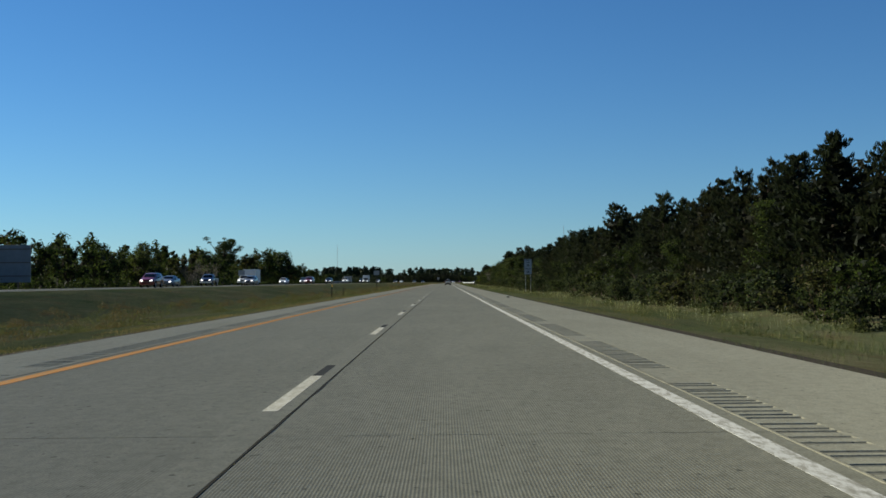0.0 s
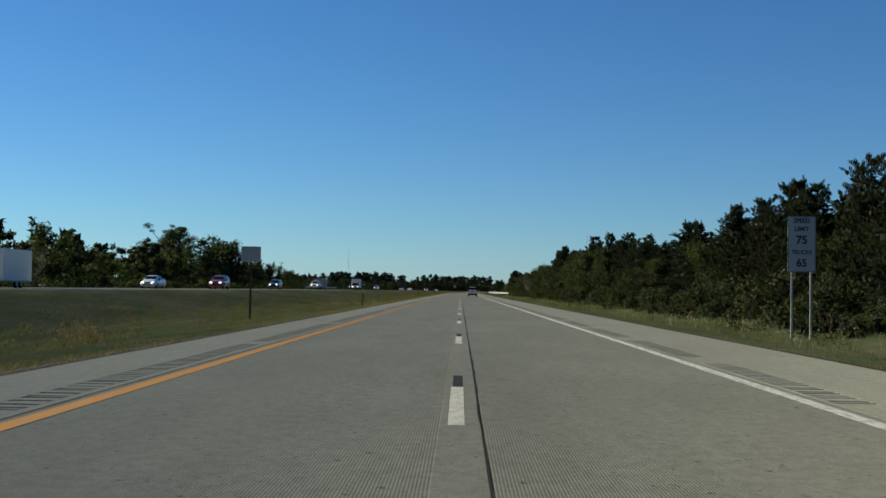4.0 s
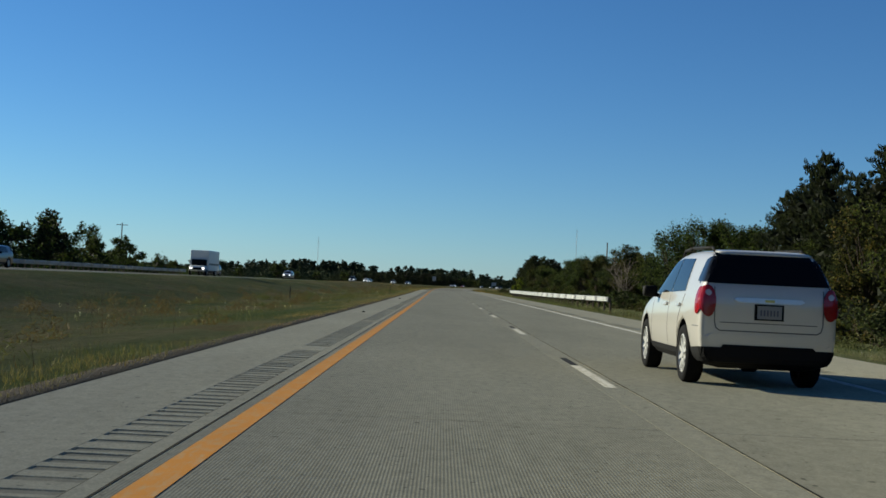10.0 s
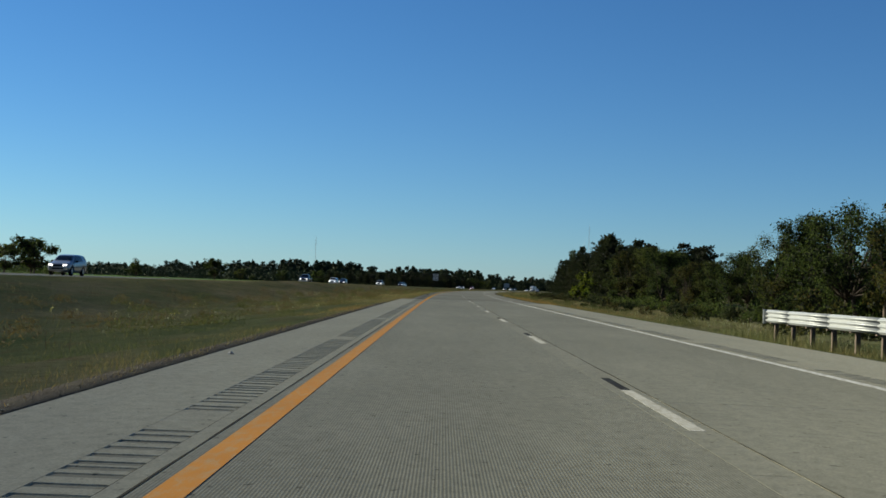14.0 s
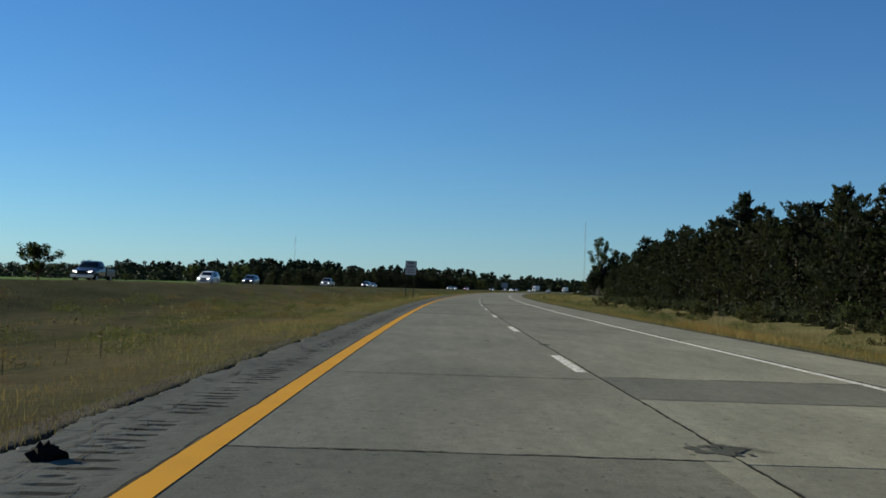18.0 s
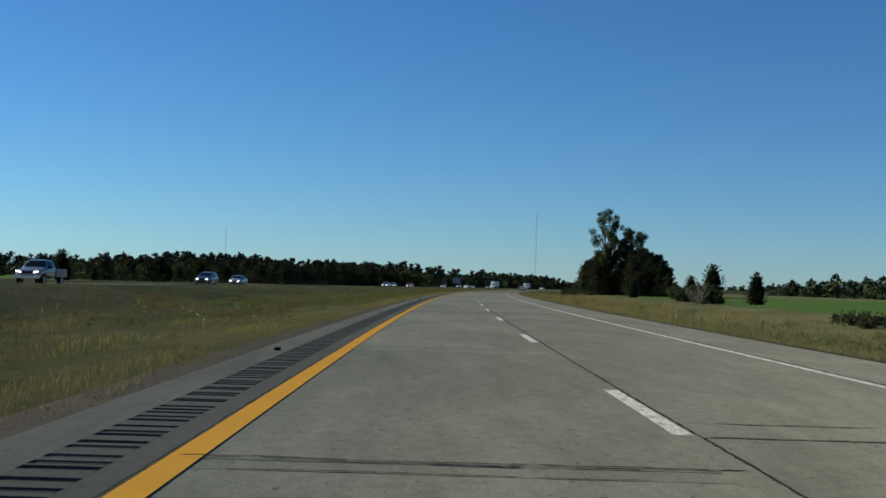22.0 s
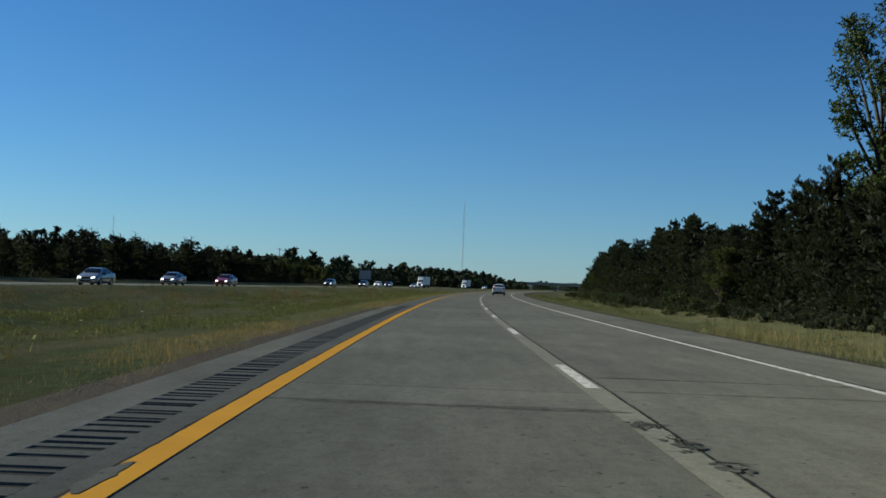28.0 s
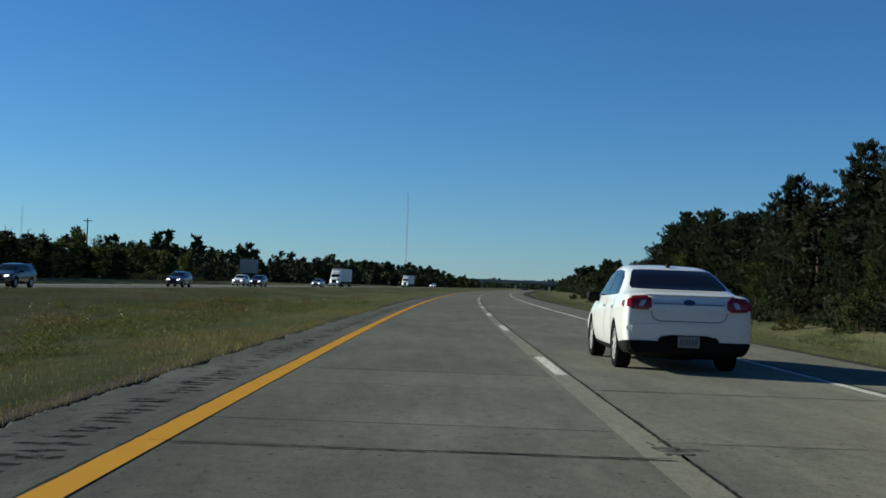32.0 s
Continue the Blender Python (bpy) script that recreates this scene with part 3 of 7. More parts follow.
for a in np.arange(MEET, 1760, 30.5):
    strip("yellow_line", a, a + 30.5, -0.045, 0.175, M_YELLOW, lane_markings, z=0.005, thick=0, bevel=0.001, step=6, label="bright yellow edge line")
    strip("white_line", a, a + 30.5, 7.32, 7.46, M_WHITE, lane_markings, z=0.005, thick=0, bevel=0.001, step=6)
for n in range(-3, 40):
    far_end = 15.24 * n
    if far_end < MEET:
        strip("black_dash", far_end - 1.84, far_end, 3.595, 3.715, M_BLACKP, lane_markings, z=0.004, thick=0, bevel=0.001)
        strip("white_dash", far_end - 5.8, far_end - 1.84, 3.58, 3.725, M_DULLWHITE, lane_markings, z=0.004, thick=0, bevel=0.001)
for n in range(40, 118):
    far_end = 15.24 * n - 7.97
    strip("white_dash", far_end - 4.05, 614.7 if n == 41 else far_end, 3.565, 3.725, M_WHITE, lane_markings, z=0.005, thick=0, bevel=0.001)

# ---- cracks, potholes and fillings in the pavement ----
def ribbon(pts, width, rng, z=0.004):
    """A ragged dark ribbon along s, u points."""
    pts = np.asarray(pts, float)
    d = np.gradient(pts, axis=0)
    d /= np.linalg.norm(d, axis=1, keepdims=True) + 1e-9
    nrm = np.stack([-d[:, 1], d[:, 0]], -1)
    w0, w1 = width * rng.uniform(0.25, 1.0, (len(pts), 1)), width * rng.uniform(0.25, 1.0, (len(pts), 1))
    w0[[0, -1]], w1[[0, -1]] = 0.001, 0.001
    a, b = pts + nrm * w0, pts - nrm * w1
    e = np.empty((2 * len(pts), 2))
    e[0::2], e[1::2] = a, b
    x, y = on_road(e[:, 0], e[:, 1])
    i = np.arange(len(pts) - 1)[:, None] * 2
    return np.stack([x, y, np.full(len(e), z)], -1), np.concatenate([i + [0, 1, 3], i + [0, 3, 2]]), e[:, ::-1]


def crack_part(name, pts, width, seed, parent, mat=M_TAR, z=0.004, label=""):
    v, f, uv = ribbon(pts, width, np.random.default_rng(seed), z)
    return put(name, mesh_of(name, v, f, mat, uv), parent, label)


def wander(s0, s1, u0, step, amp, seed, along=True):
    rng = np.random.default_rng(seed)
    n = max(3, int((s1 - s0) / step))
    t = np.linspace(s0, s1, n)
    o = np.cumsum(rng.normal(0, 1, n))
    o = (o - np.linspace(o[0], o[-1], n))
    o = amp * o / (np.abs(o).max() + 1e-6) + rng.normal(0, amp * 0.12, n)
    return np.stack([t, u0 + o], -1) if along else np.stack([u0 + o, t], -1)


def hole(s, u, rs, ru, seed, mat, parent, z=0.005, name="pothole", label=""):
    """A flat ragged patch with an uneven outline."""
    rng = np.random.default_rng(seed)
    n = 18
    t = np.linspace(0, 2 * np.pi, n, endpoint=False)
    r = 0.75 + 0.2 * np.sin(2 * t + rng.uniform(0, 6)) + 0.13 * np.sin(5 * t + rng.uniform(0, 6)) + rng.uniform(-0.1, 0.1, n)
    e = np.concatenate([[[s, u]], np.stack([s + rs * r * np.cos(t), u + ru * r * np.sin(t)], -1)])
    x, y = on_road(e[:, 0], e[:, 1])
    f = np.array([(0, 1 + k, 1 + (k + 1) % n) for k in range(n)])
    return put(name, mesh_of(name, np.stack([x, y, np.full(n + 1, z)], -1), f, mat, e[:, ::-1]), parent, label)


M_SMOOTH = concrete("smooth_pale_concrete", (0.3139, 0.2957, 0.219), (0.2774, 0.2606, 0.1935), patchy=0.05, streak=0.2)
M_BAND = concrete("joint_band_concrete", (0.292, 0.2716, 0.2008), (0.2336, 0.2175, 0.1621), patchy=0.2, streak=0.3)
for a in np.arange(-60, MEET, 30.0):
    j = lane_joint_at(a)
    strip("smooth_band", a, min(a + 29.99, MEET), j - 0.36, j - 0.015, M_SMOOTH, road, z=0.002, thick=0, bevel=0.0008, label="smooth pale strip beside the lane joint")
    crack_part("lane_joint", wander(a, min(a + 30.2, MEET), j, 0.8, 0.012, int(a) + 900), 0.014, int(a) + 101, road)
    crack_part("edge_joint", wander(a, min(a + 30.2, MEET), -0.172, 0.8, 0.006, int(a) + 950), 0.011, int(a) + 102, road)
for a in np.arange(MEET, 1400, 30.0):
    strip("smooth_band", a, a + 29.99, 3.49, 3.76, M_BAND, road, z=0.0025, thick=0, bevel=0.0008, label="tan strip beside the lane joint")
    crack_part("lane_joint", wander(a, a + 30.3, 3.77, 0.09, 0.02, int(a) + 1900), 0.02, int(a) + 3, road, z=0.006, label="ragged dark crack along the lane joint")
    crack_part("edge_joint", wander(a, a + 30.2, -0.055, 0.2, 0.02, int(a) + 1950), 0.018, int(a) + 4, road, z=0.006)
    crack_part("outer_joint", wander(a, a + 30.2, 7.515, 0.12, 0.03, int(a) + 1970), 0.03, int(a) + 5, road, z=0.006, label="ragged dark crack along the outer shoulder")

# transverse cracks of the older lanes, broken into pieces
def broken_crack(u0, u1, s, width, seed):
    rng = np.random.default_rng(seed)
    u = u0 + rng.uniform(0, 0.4)
    while u < u1 - 0.3:
        e = min(u1, u + rng.uniform(0.4, 1.9))
        crack_part("cross_crack", wander(u, e, s, 0.05, 0.03, seed * 7 + int(u * 10), False), width * rng.uniform(0.5, 2.1), seed + int(u * 10), road, z=0.0055)
        u = e + rng.uniform(0.02, 0.7)


for k, (r0, r1, dark) in enumerate(LEFT_REPAIRS):
    for j, e in enumerate((r0, r1)):
        if (k + j) % 3 != 2:
            broken_crack(0.0 if k % 2 else 0.4, 3.7 if k % 3 else 3.0, e, 0.015, 300 + 7 * k + j)
for k, (r0, r1, dark) in enumerate(RIGHT_REPAIRS):
    for j, e in enumerate((r0, r1)):
        if (k + j) % 4 != 3:
            broken_crack(3.75, 7.4 if k % 3 else 5.6, e, 0.018, 600 + 7 * k + j)
# the widest of them, open from edge to joint
for k, (e, u0, u1) in enumerate(((657.2, 0.4, 3.7), (723.8, 0.2, 3.7), (793.9, 0.0, 3.7), (834.6, 0.1, 3.7), (871.0, 0.6, 3.7), (881.0, 0.3, 3.5), (909.3, 1.4, 3.7), (1021.6, 0.4, 3.7), (1059.0, 0.3, 3.6), (1101.9, 0.2, 3.4),
                                 (1131.0, 0.4, 3.7), (1169.0, 0.2, 3.7), (842.0, 3.8, 6.8), (872.6, 3.8, 7.3), (909.2, 3.8, 7.0), (1131.2, 3.8, 7.4))):
    crack_part("cross_crack", wander(u0, u1, e, 0.05, 0.05, 1200 + k, False), 0.026, 1240 + k, road, z=0.0062, label="open ragged crack across the lane")
for k in range(16):
    broken_crack(7.6, 9.4, 640 + 37.3 * k, 0.028, 800 + k)

# broken spots along the lane joint: s, u, half-lengths along and across, filled or open
for k, (s, u, a, b) in enumerate(((1017.0, -0.02, 0.55, 0.10), (1016.2, 0.10, 0.22, 0.06), (834.5, -0.01, 0.30, 0.09), (748.0, -0.03, 0.18, 0.05))):
    hole(s, u, a, b, 380 + k, M_CRUMBLE, road, 0.0085, "chipped_edge", "spot where the yellow line has chipped away")
SPOTS = [(614.6, 3.7, 0.35, 0.25, 1), (620.6, 3.7, 0.4, 0.25, 0), (622.8, 3.45, 0.7, 0.2, 0), (650.6, 3.75, 0.4, 0.3, 1), (687.6, 3.75, 0.5, 0.2, 0), (703.0, 3.5, 0.6, 0.2, 0), (723.6, 4.0, 0.7, 0.32, 1),
         (731.6, 3.7, 0.8, 0.12, 0), (832.4, 3.95, 0.4, 0.2, 1), (907.7, 3.6, 0.4, 0.3, 1), (909.1, 3.6, 0.5, 0.22, 1), (1018.3, 3.8, 0.3, 0.2, 1), (1019.4, 3.7, 0.5, 0.2, 0), (1020.6, 3.6, 0.4, 0.2, 1), (1169.5, 3.75, 0.3, 0.2, 1)]
spot_rng = np.random.default_rng(88)
for a in np.arange(606, 1200, 27.0):
    s, filled = a + spot_rng.uniform(0, 24), int(spot_rng.random() < 0.15)
    SPOTS.append((s, 3.72 + spot_rng.normal(0, 0.1), spot_rng.uniform(0.1, 0.5), spot_rng.uniform(0.1, 0.22), filled))
    if spot_rng.random() < 0.35:
        SPOTS.append((s + 0.9, spot_rng.choice((2.6, 3.0, 4.1)), spot_rng.uniform(0.05, 0.14), spot_rng.uniform(0.1, 0.4), 0))


def gather(pieces):
    vs, fs, o = [], [], 0
    for v, f in pieces:
        vs.append(v)
        fs.append(np.asarray(f) + o)
        o += len(v)
    return np.concatenate(vs), np.concatenate(fs)


def spall(s, u, a, b, seed, count=26):
    """Where the concrete has broken up: shards of dark rubble and short cracks round a ragged pit."""
    rng = np.random.default_rng(seed)
    shards, cracks = [], []
    for k in range(count):
        cs, cu = s + a * rng.normal(0, 0.5), u + b * rng.normal(0, 0.32)
        r, n = rng.uniform(0.12, 0.36) * b * np.exp(-((cs - s) / a) ** 2), 6
        t = np.linspace(0, 2 * np.pi, n, endpoint=False) + rng.uniform(0, 1)
        rr = r * rng.uniform(0.4, 1.2, n)
        e = np.stack([cs + 1.6 * rr * np.cos(t), cu + rr * np.sin(t)], -1)
        x, y = on_road(e[:, 0], e[:, 1])
        shards.append((np.stack([x, y, np.full(n, 0.0066 + 0.00005 * k)], -1), np.array([(0, j, j + 1) for j in range(1, n - 1)])))
        if k % 3 == 0:
            c = wander(cs, cs + a * rng.uniform(0.3, 0.9), cu, 0.06, 0.03, rng.integers(1 << 30), k % 2 == 0) if k % 2 == 0 else wander(cu, cu + b * rng.uniform(0.5, 1.5), cs, 0.06, 0.04, rng.integers(1 << 30), False)
            v, f, _ = ribbon(c, rng.uniform(0.008, 0.022), rng, 0.0085)
            cracks.append((v, f))
    pit = put("spalled_joint", mesh_of("spalled_joint", *gather(shards), M_RUBBLE), road, "broken-up concrete with dark rubble in the joint")
    put("crack", mesh_of("crack", *gather(cracks), M_TAR), pit)


M_RUBBLE = concrete("dark_joint_rubble", (0.150, 0.148, 0.112), (0.060, 0.060, 0.047), patchy=0.3, streak=0.6)
for k, (s, u, a, b, filled) in enumerate(SPOTS):
    if filled:
        hole(s, u, a * 0.8, b * 0.8, 400 + k, M_CRUMBLE, road, 0.0064, "asphalt_filling", "grey asphalt filling in a broken joint")
    spall(s, u, max(a, 0.2), max(b, 0.14), 520 + k, 30 if a > 0.3 else 14)


def crumbled_shoulder(s0, s1, seed):
    """Map cracking in the asphalt shoulder, broken and of uneven length."""
    rng = np.random.default_rng(seed)
    vs, fs, uvs, o = [], [], [], 0
    lines = []
    for k in range(int((s1 - s0) * 1.4)):
        s, u = rng.uniform(s0, s1), -0.75 + 0.19 * rng.normal()
        lines.append((wander(s, s + rng.uniform(0.3, 1.4), max(-1.15, min(-0.3, u)), 0.1, 0.04, rng.integers(1 << 30)), rng.uniform(0.003, 0.010)))
    for k in range(int((s1 - s0) * 1.2)):
        s, a = rng.uniform(s0, s1), rng.uniform(-1.1, -0.6)
        lines.append((wander(a, a + rng.uniform(0.12, 0.5), s, 0.06, 0.05, rng.integers(1 << 30), False), rng.uniform(0.003, 0.009)))
    for pts, w in lines:
        v, f, uv = ribbon(pts, w, rng, -0.004)
        vs.append(v)
        fs.append(f + o)
        uvs.append(uv)
        o += len(v)
    tagged(put("shoulder_cracks", mesh_of("shoulder_cracks", np.concatenate(vs), np.concatenate(fs), M_TAR, np.concatenate(uvs)), shoulder_left), "broken dark cracks in the asphalt", "", "", "stuff")


crumbled_shoulder(MEET + 0.5, 782, 71)
crumbled_shoulder(1072, 1318, 72)

# ---- plants ----
def leaf_tris(rng, centres, size, flat=0.0, aspect=1.0, single=False):
    """A small bent leaf clump (two triangles, or a single spray) at each centre, turned at random."""
    n = len(centres)
    a = rng.normal(size=(n, 3))
    a[:, 2] *= 1 - flat
    a /= np.linalg.norm(a, axis=1, keepdims=True)
    b = np.cross(a, rng.normal(size=(n, 3)))
    b /= np.linalg.norm(b, axis=1, keepdims=True)
    c = np.cross(a, b)
    r = size * rng.uniform(0.6, 1.35, (n, 1))
    if single:
        v = np.stack([centres - a * r * aspect - b * r * 0.32, centres - a * r * aspect * 0.6 + b * r * 0.42, centres + a * r * aspect + c * r * 0.2], 1)
        return v.reshape(-1, 3), np.arange(n * 3).reshape(-1, 3)
    v = np.stack([centres - a * r * aspect, centres + b * r * 0.5, centres + a * r * aspect + c * r * 0.25, centres - b * r * 0.5 + c * r * 0.15], 1)
    i = np.arange(n)[:, None] * 4
    f = np.concatenate([i + [0, 1, 3], i + [1, 2, 3]])
    return v.reshape(-1, 3), f


def tube(path, radii, n=6):
    """A tapered tube along a path of points, as triangles."""
    path, vs, fs = np.asarray(path, float), [], []
    for k, p in enumerate(path):
        d = path[min(k + 1, len(path) - 1)] - path[max(k - 1, 0)]
        d /= np.linalg.norm(d)
        x = np.cross(d, (0.3, 0.9, 0.1))
        x /= np.linalg.norm(x)
        y = np.cross(d, x)
        t = np.linspace(0, 2 * np.pi, n, endpoint=False)[:, None]
        vs.append(p + radii[k] * (np.cos(t) * x + np.sin(t) * y))
        if k:
            for j in range(n):
                a, b = (k - 1) * n + j, (k - 1) * n + (j + 1) % n
                fs += [(a, b, b + n), (a, b + n, a + n)]
    return np.concatenate(vs), np.array(fs)


def limb(rng, start, way, length, sag=0.0, steps=3):
    pts = [np.asarray(start, float)]
    way = np.asarray(way, float) / np.linalg.norm(way)
    for k in range(steps):
        way = way + rng.normal(0, 0.12, 3) + (0, 0, -sag)
        way /= np.linalg.norm(way)
        pts.append(pts[-1] + way * length / steps)
    return np.array(pts)


def tuft_fins(rng, feet, axes, length, radius, fins=5):
    """Needle tufts: upright spindles of thin fins round a shoot, one at each foot."""
    n = len(feet)
    side = np.cross(axes, rng.normal(size=(n, 3)))
    side /= np.linalg.norm(side, axis=1, keepdims=True)
    other = np.cross(axes, side)
    ln, r = length * rng.uniform(0.65, 1.3, (n, 1)), radius * rng.uniform(0.7, 1.25, (n, 1))
    out = []
    for k in range(fins):
        a = 2 * np.pi * k / fins
        way = np.cos(a) * side + np.sin(a) * other
        out.append(np.stack([feet + way * r * 0.15, feet + axes * ln * 0.45 + way * r, feet + axes * ln + way * r * 0.3], 1))
    v = np.stack(out, 1).reshape(-1, 3)
    return v, np.arange(len(v)).reshape(-1, 3)


def pine_meshes(seed, height, spread, tufts, length, radius, low=0.04, ragged=0.3):
    """A pine: straight trunk, whorls of boughs that carry upright needle tufts, a lumpy rounded crown."""
    rng = np.random.default_rng(seed)
    lean = rng.normal(0, 0.02, 2)
    top = np.array([lean[0] * height, lean[1] * height, height])
    wood = [tube([(0, 0, -0.5), top * 0.5, top * 0.97], [0.02 * height, 0.013 * height, 0.003 * height], 7)]
    points, ways, z = [], [], low * height
    lumps = rng.uniform(0, 6.28, 3)
    while z < height * 0.98:
        t = z / height
        reach = spread * (1 - t ** 2.3) ** 0.75 * (0.8 + 0.2 * min(1, t / 0.15)) + 0.2
        for j in range(rng.integers(5, 8)):
            az = rng.uniform(0, 2 * np.pi)
            ln = reach * (1 + 0.22 * np.sin(2 * az + 9 * t + lumps[0]) * np.sin(13 * t + lumps[1])) * rng.uniform(1 - ragged, 1 + 0.6 * ragged)
            out = np.array([np.cos(az), np.sin(az), 0.12 + 0.75 * t])
            p = limb(rng, top * t, out, ln, -0.03 - 0.05 * t)
            if j < 2:
                wood.append(tube(p, np.linspace(0.04, 0.01, len(p)) * (height / 11), 3))
            for w in np.linspace(0.4, 1.0, max(3, int(3 + ln * 2.5))):
                q = p[0] + (p[-1] - p[0]) * w
                points.append(q)
                ways.append(out * (0.55 if t < 0.7 else 0.3) + (0, 0, 0.45 + 0.5 * t))
        z += height * rng.uniform(0.05, 0.075)
    for k in range(6):
        points.append(top * 0.96 + rng.normal(0, 0.16, 3))
        ways.append(np.array([rng.normal(0, 0.3), rng.normal(0, 0.3), 1.0]))
    points, ways = np.array(points), np.array(ways)
    pick = np.concatenate([np.arange(len(points)), rng.integers(0, len(points), max(0, tufts - len(points)))])[:max(tufts, 1)]
    spread_out = 0.30 * (1.15 - points[pick, 2:] / height)
    feet = points[pick] + rng.normal(0, 1, (len(pick), 3)) * (1, 1, 0.6) * np.clip(spread_out, 0.1, 0.34)
    axes = ways[pick] + rng.normal(0, 0.28, (len(pick), 3))
    axes /= np.linalg.norm(axes, axis=1, keepdims=True)
    green = tuft_fins(rng, feet, axes, length, radius)
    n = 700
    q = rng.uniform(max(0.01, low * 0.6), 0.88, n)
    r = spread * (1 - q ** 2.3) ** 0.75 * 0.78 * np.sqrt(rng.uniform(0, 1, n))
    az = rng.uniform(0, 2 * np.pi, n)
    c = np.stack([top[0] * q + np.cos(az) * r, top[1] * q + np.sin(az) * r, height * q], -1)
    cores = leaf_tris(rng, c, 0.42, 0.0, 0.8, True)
    return gather(wood), green, cores


def broadleaf_meshes(seed, height, spread, leaves, size, trunk=0.25, clumps=26, airy=0.0, stems=1):
    """A broad-leaved tree or shrub: forked limbs and a crown of clumps with gaps between them."""
    rng = np.random.default_rng(seed)
    wood, green, ends = [], [], []
    for s in range(stems):
        foot = np.array([rng.normal(0, 0.25), rng.normal(0, 0.25), -0.4]) * (0 if stems == 1 else spread * 0.5)
        foot[2] = -0.4
        fork = foot + (rng.normal(0, 0.04) * height, rng.normal(0, 0.04) * height, height * trunk + 0.4)
        wood.append(tube([foot, (foot + fork) / 2, fork], np.array([0.022, 0.018, 0.015]) * height / math.sqrt(stems), 7))
        for j in range(max(4, clumps // stems)):
            az, up = rng.uniform(0, 2 * np.pi), rng.uniform(0.1, 1.0)
            z = height * (trunk + (1 - trunk) * up * 0.97)
            r = spread * math.sqrt(max(0.05, 1 - (2 * (up - 0.42)) ** 2 * 0.75)) * rng.uniform(0.25, 1.0)
            e = np.array([foot[0] + np.cos(az) * r, foot[1] + np.sin(az) * r, z])
            p = limb(rng, fork, e - fork, np.linalg.norm(e - fork), 0, 4)
            wood.append(tube(p, np.linspace(0.009, 0.002, len(p)) * height, 4))
            ends.append(p[-1])
            ends.append(p[-2] * 0.5 + p[-1] * 0.5)
    ends = np.array(ends)
    rad = spread * rng.uniform(0.16, 0.36, len(ends)) * (1 - 0.35 * airy)
    wgt = rad ** 2 / (rad ** 2).sum()
    pick = rng.choice(len(ends), leaves, p=wgt)
    d = rng.normal(size=(leaves, 3))
    d /= np.linalg.norm(d, axis=1, keepdims=True)
    c = ends[pick] + d * rad[pick][:, None] * (rng.uniform(0.35, 1.08, (leaves, 1))) * (1, 1, 0.8)
    c[:, 2] = np.maximum(c[:, 2], 0.05)
    green.append(leaf_tris(rng, c, size, 0.0, 0.9, True))
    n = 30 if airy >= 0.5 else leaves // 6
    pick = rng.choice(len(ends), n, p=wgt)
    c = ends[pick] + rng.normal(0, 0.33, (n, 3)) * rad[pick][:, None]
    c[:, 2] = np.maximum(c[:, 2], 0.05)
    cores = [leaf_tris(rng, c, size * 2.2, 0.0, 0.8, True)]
    return gather(wood), gather(green), gather(cores)


# outer foliage plus the filler that is coloured dark for crown shade
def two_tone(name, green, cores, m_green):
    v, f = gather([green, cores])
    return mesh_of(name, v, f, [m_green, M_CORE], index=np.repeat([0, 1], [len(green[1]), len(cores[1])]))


def plant_kind(name, wood, green, cores, m_wood, m_green):
    return mesh_of(name + "_trunk", *wood, m_wood, smooth=True), two_tone(name + "_crown", green, cores, m_green)


def plant(name, kind, s, u, size=1.0, turn=0.0, label="", category="tree", group="", sink=0.0, wide=1.0):
    z = float(lie(s, u)) - sink
    ob = thing(name, spot(s, u, z, turn) @ Matrix.Diagonal((size * wide, size * wide, size, 1)), label, category, group)
    put("trunk", kind[0], ob)
    put("crown", kind[1], ob)
    return ob


PINES = [plant_kind("pine", *pine_meshes(10 + k, 11.0, sp, 1350, 0.40, 0.10, lo), M_BARK, M_PINE) for k, (sp, lo) in enumerate(((2.5, 0.03), (2.9, 0.02), (2.2, 0.05), (2.6, 0.04), (3.1, 0.02), (2.4, 0.03)))]
FAR_PINE_SHAPES = [pine_meshes(20 + k, 11.0, sp, 480, 0.62, 0.21, 0.03) for k, sp in enumerate((2.6, 3.0, 2.3))]
PINES_FAR = [plant_kind("far_pine", *shape, M_BARK, M_PINE) for shape in FAR_PINE_SHAPES]
SPRUCE = [plant_kind("spruce", *pine_meshes(30 + k, 5.0, 1.5, 800, 0.24, 0.07, 0.02, 0.15), M_BARK, M_PINE) for k in range(2)]
LEAFY = [plant_kind("leafy", *broadleaf_meshes(40 + k, 10.0, sp, 9500, 0.128, tr, 30), M_BARK, mt) for k, (sp, tr, mt) in
         enumerate(((3.6, 0.16, M_LEAF), (4.2, 0.2, M_LEAF), (3.2, 0.12, M_LEAF2), (4.6, 0.22, M_LEAF)))]
LEAFY_FAR = [plant_kind("far_leafy", *broadleaf_meshes(45 + k, 10.0, sp, 2400, 0.28, tr, 24), M_BARK, mt) for k, (sp, tr, mt) in
             enumerate(((3.6, 0.14, M_LEAF), (4.2, 0.16, M_LEAF), (3.2, 0.12, M_LEAF2), (4.6, 0.2, M_LEAF)))]
BUSHES = [plant_kind("bush", *broadleaf_meshes(60 + k, 2.4, sp, 2300, 0.085, 0.03, 18, 0.0, 3), M_TWIG, mt) for k, (sp, mt) in
          enumerate(((1.5, M_BUSH), (1.9, M_BUSH), (1.4, M_LEAF), (1.7, M_LEAF2)))]
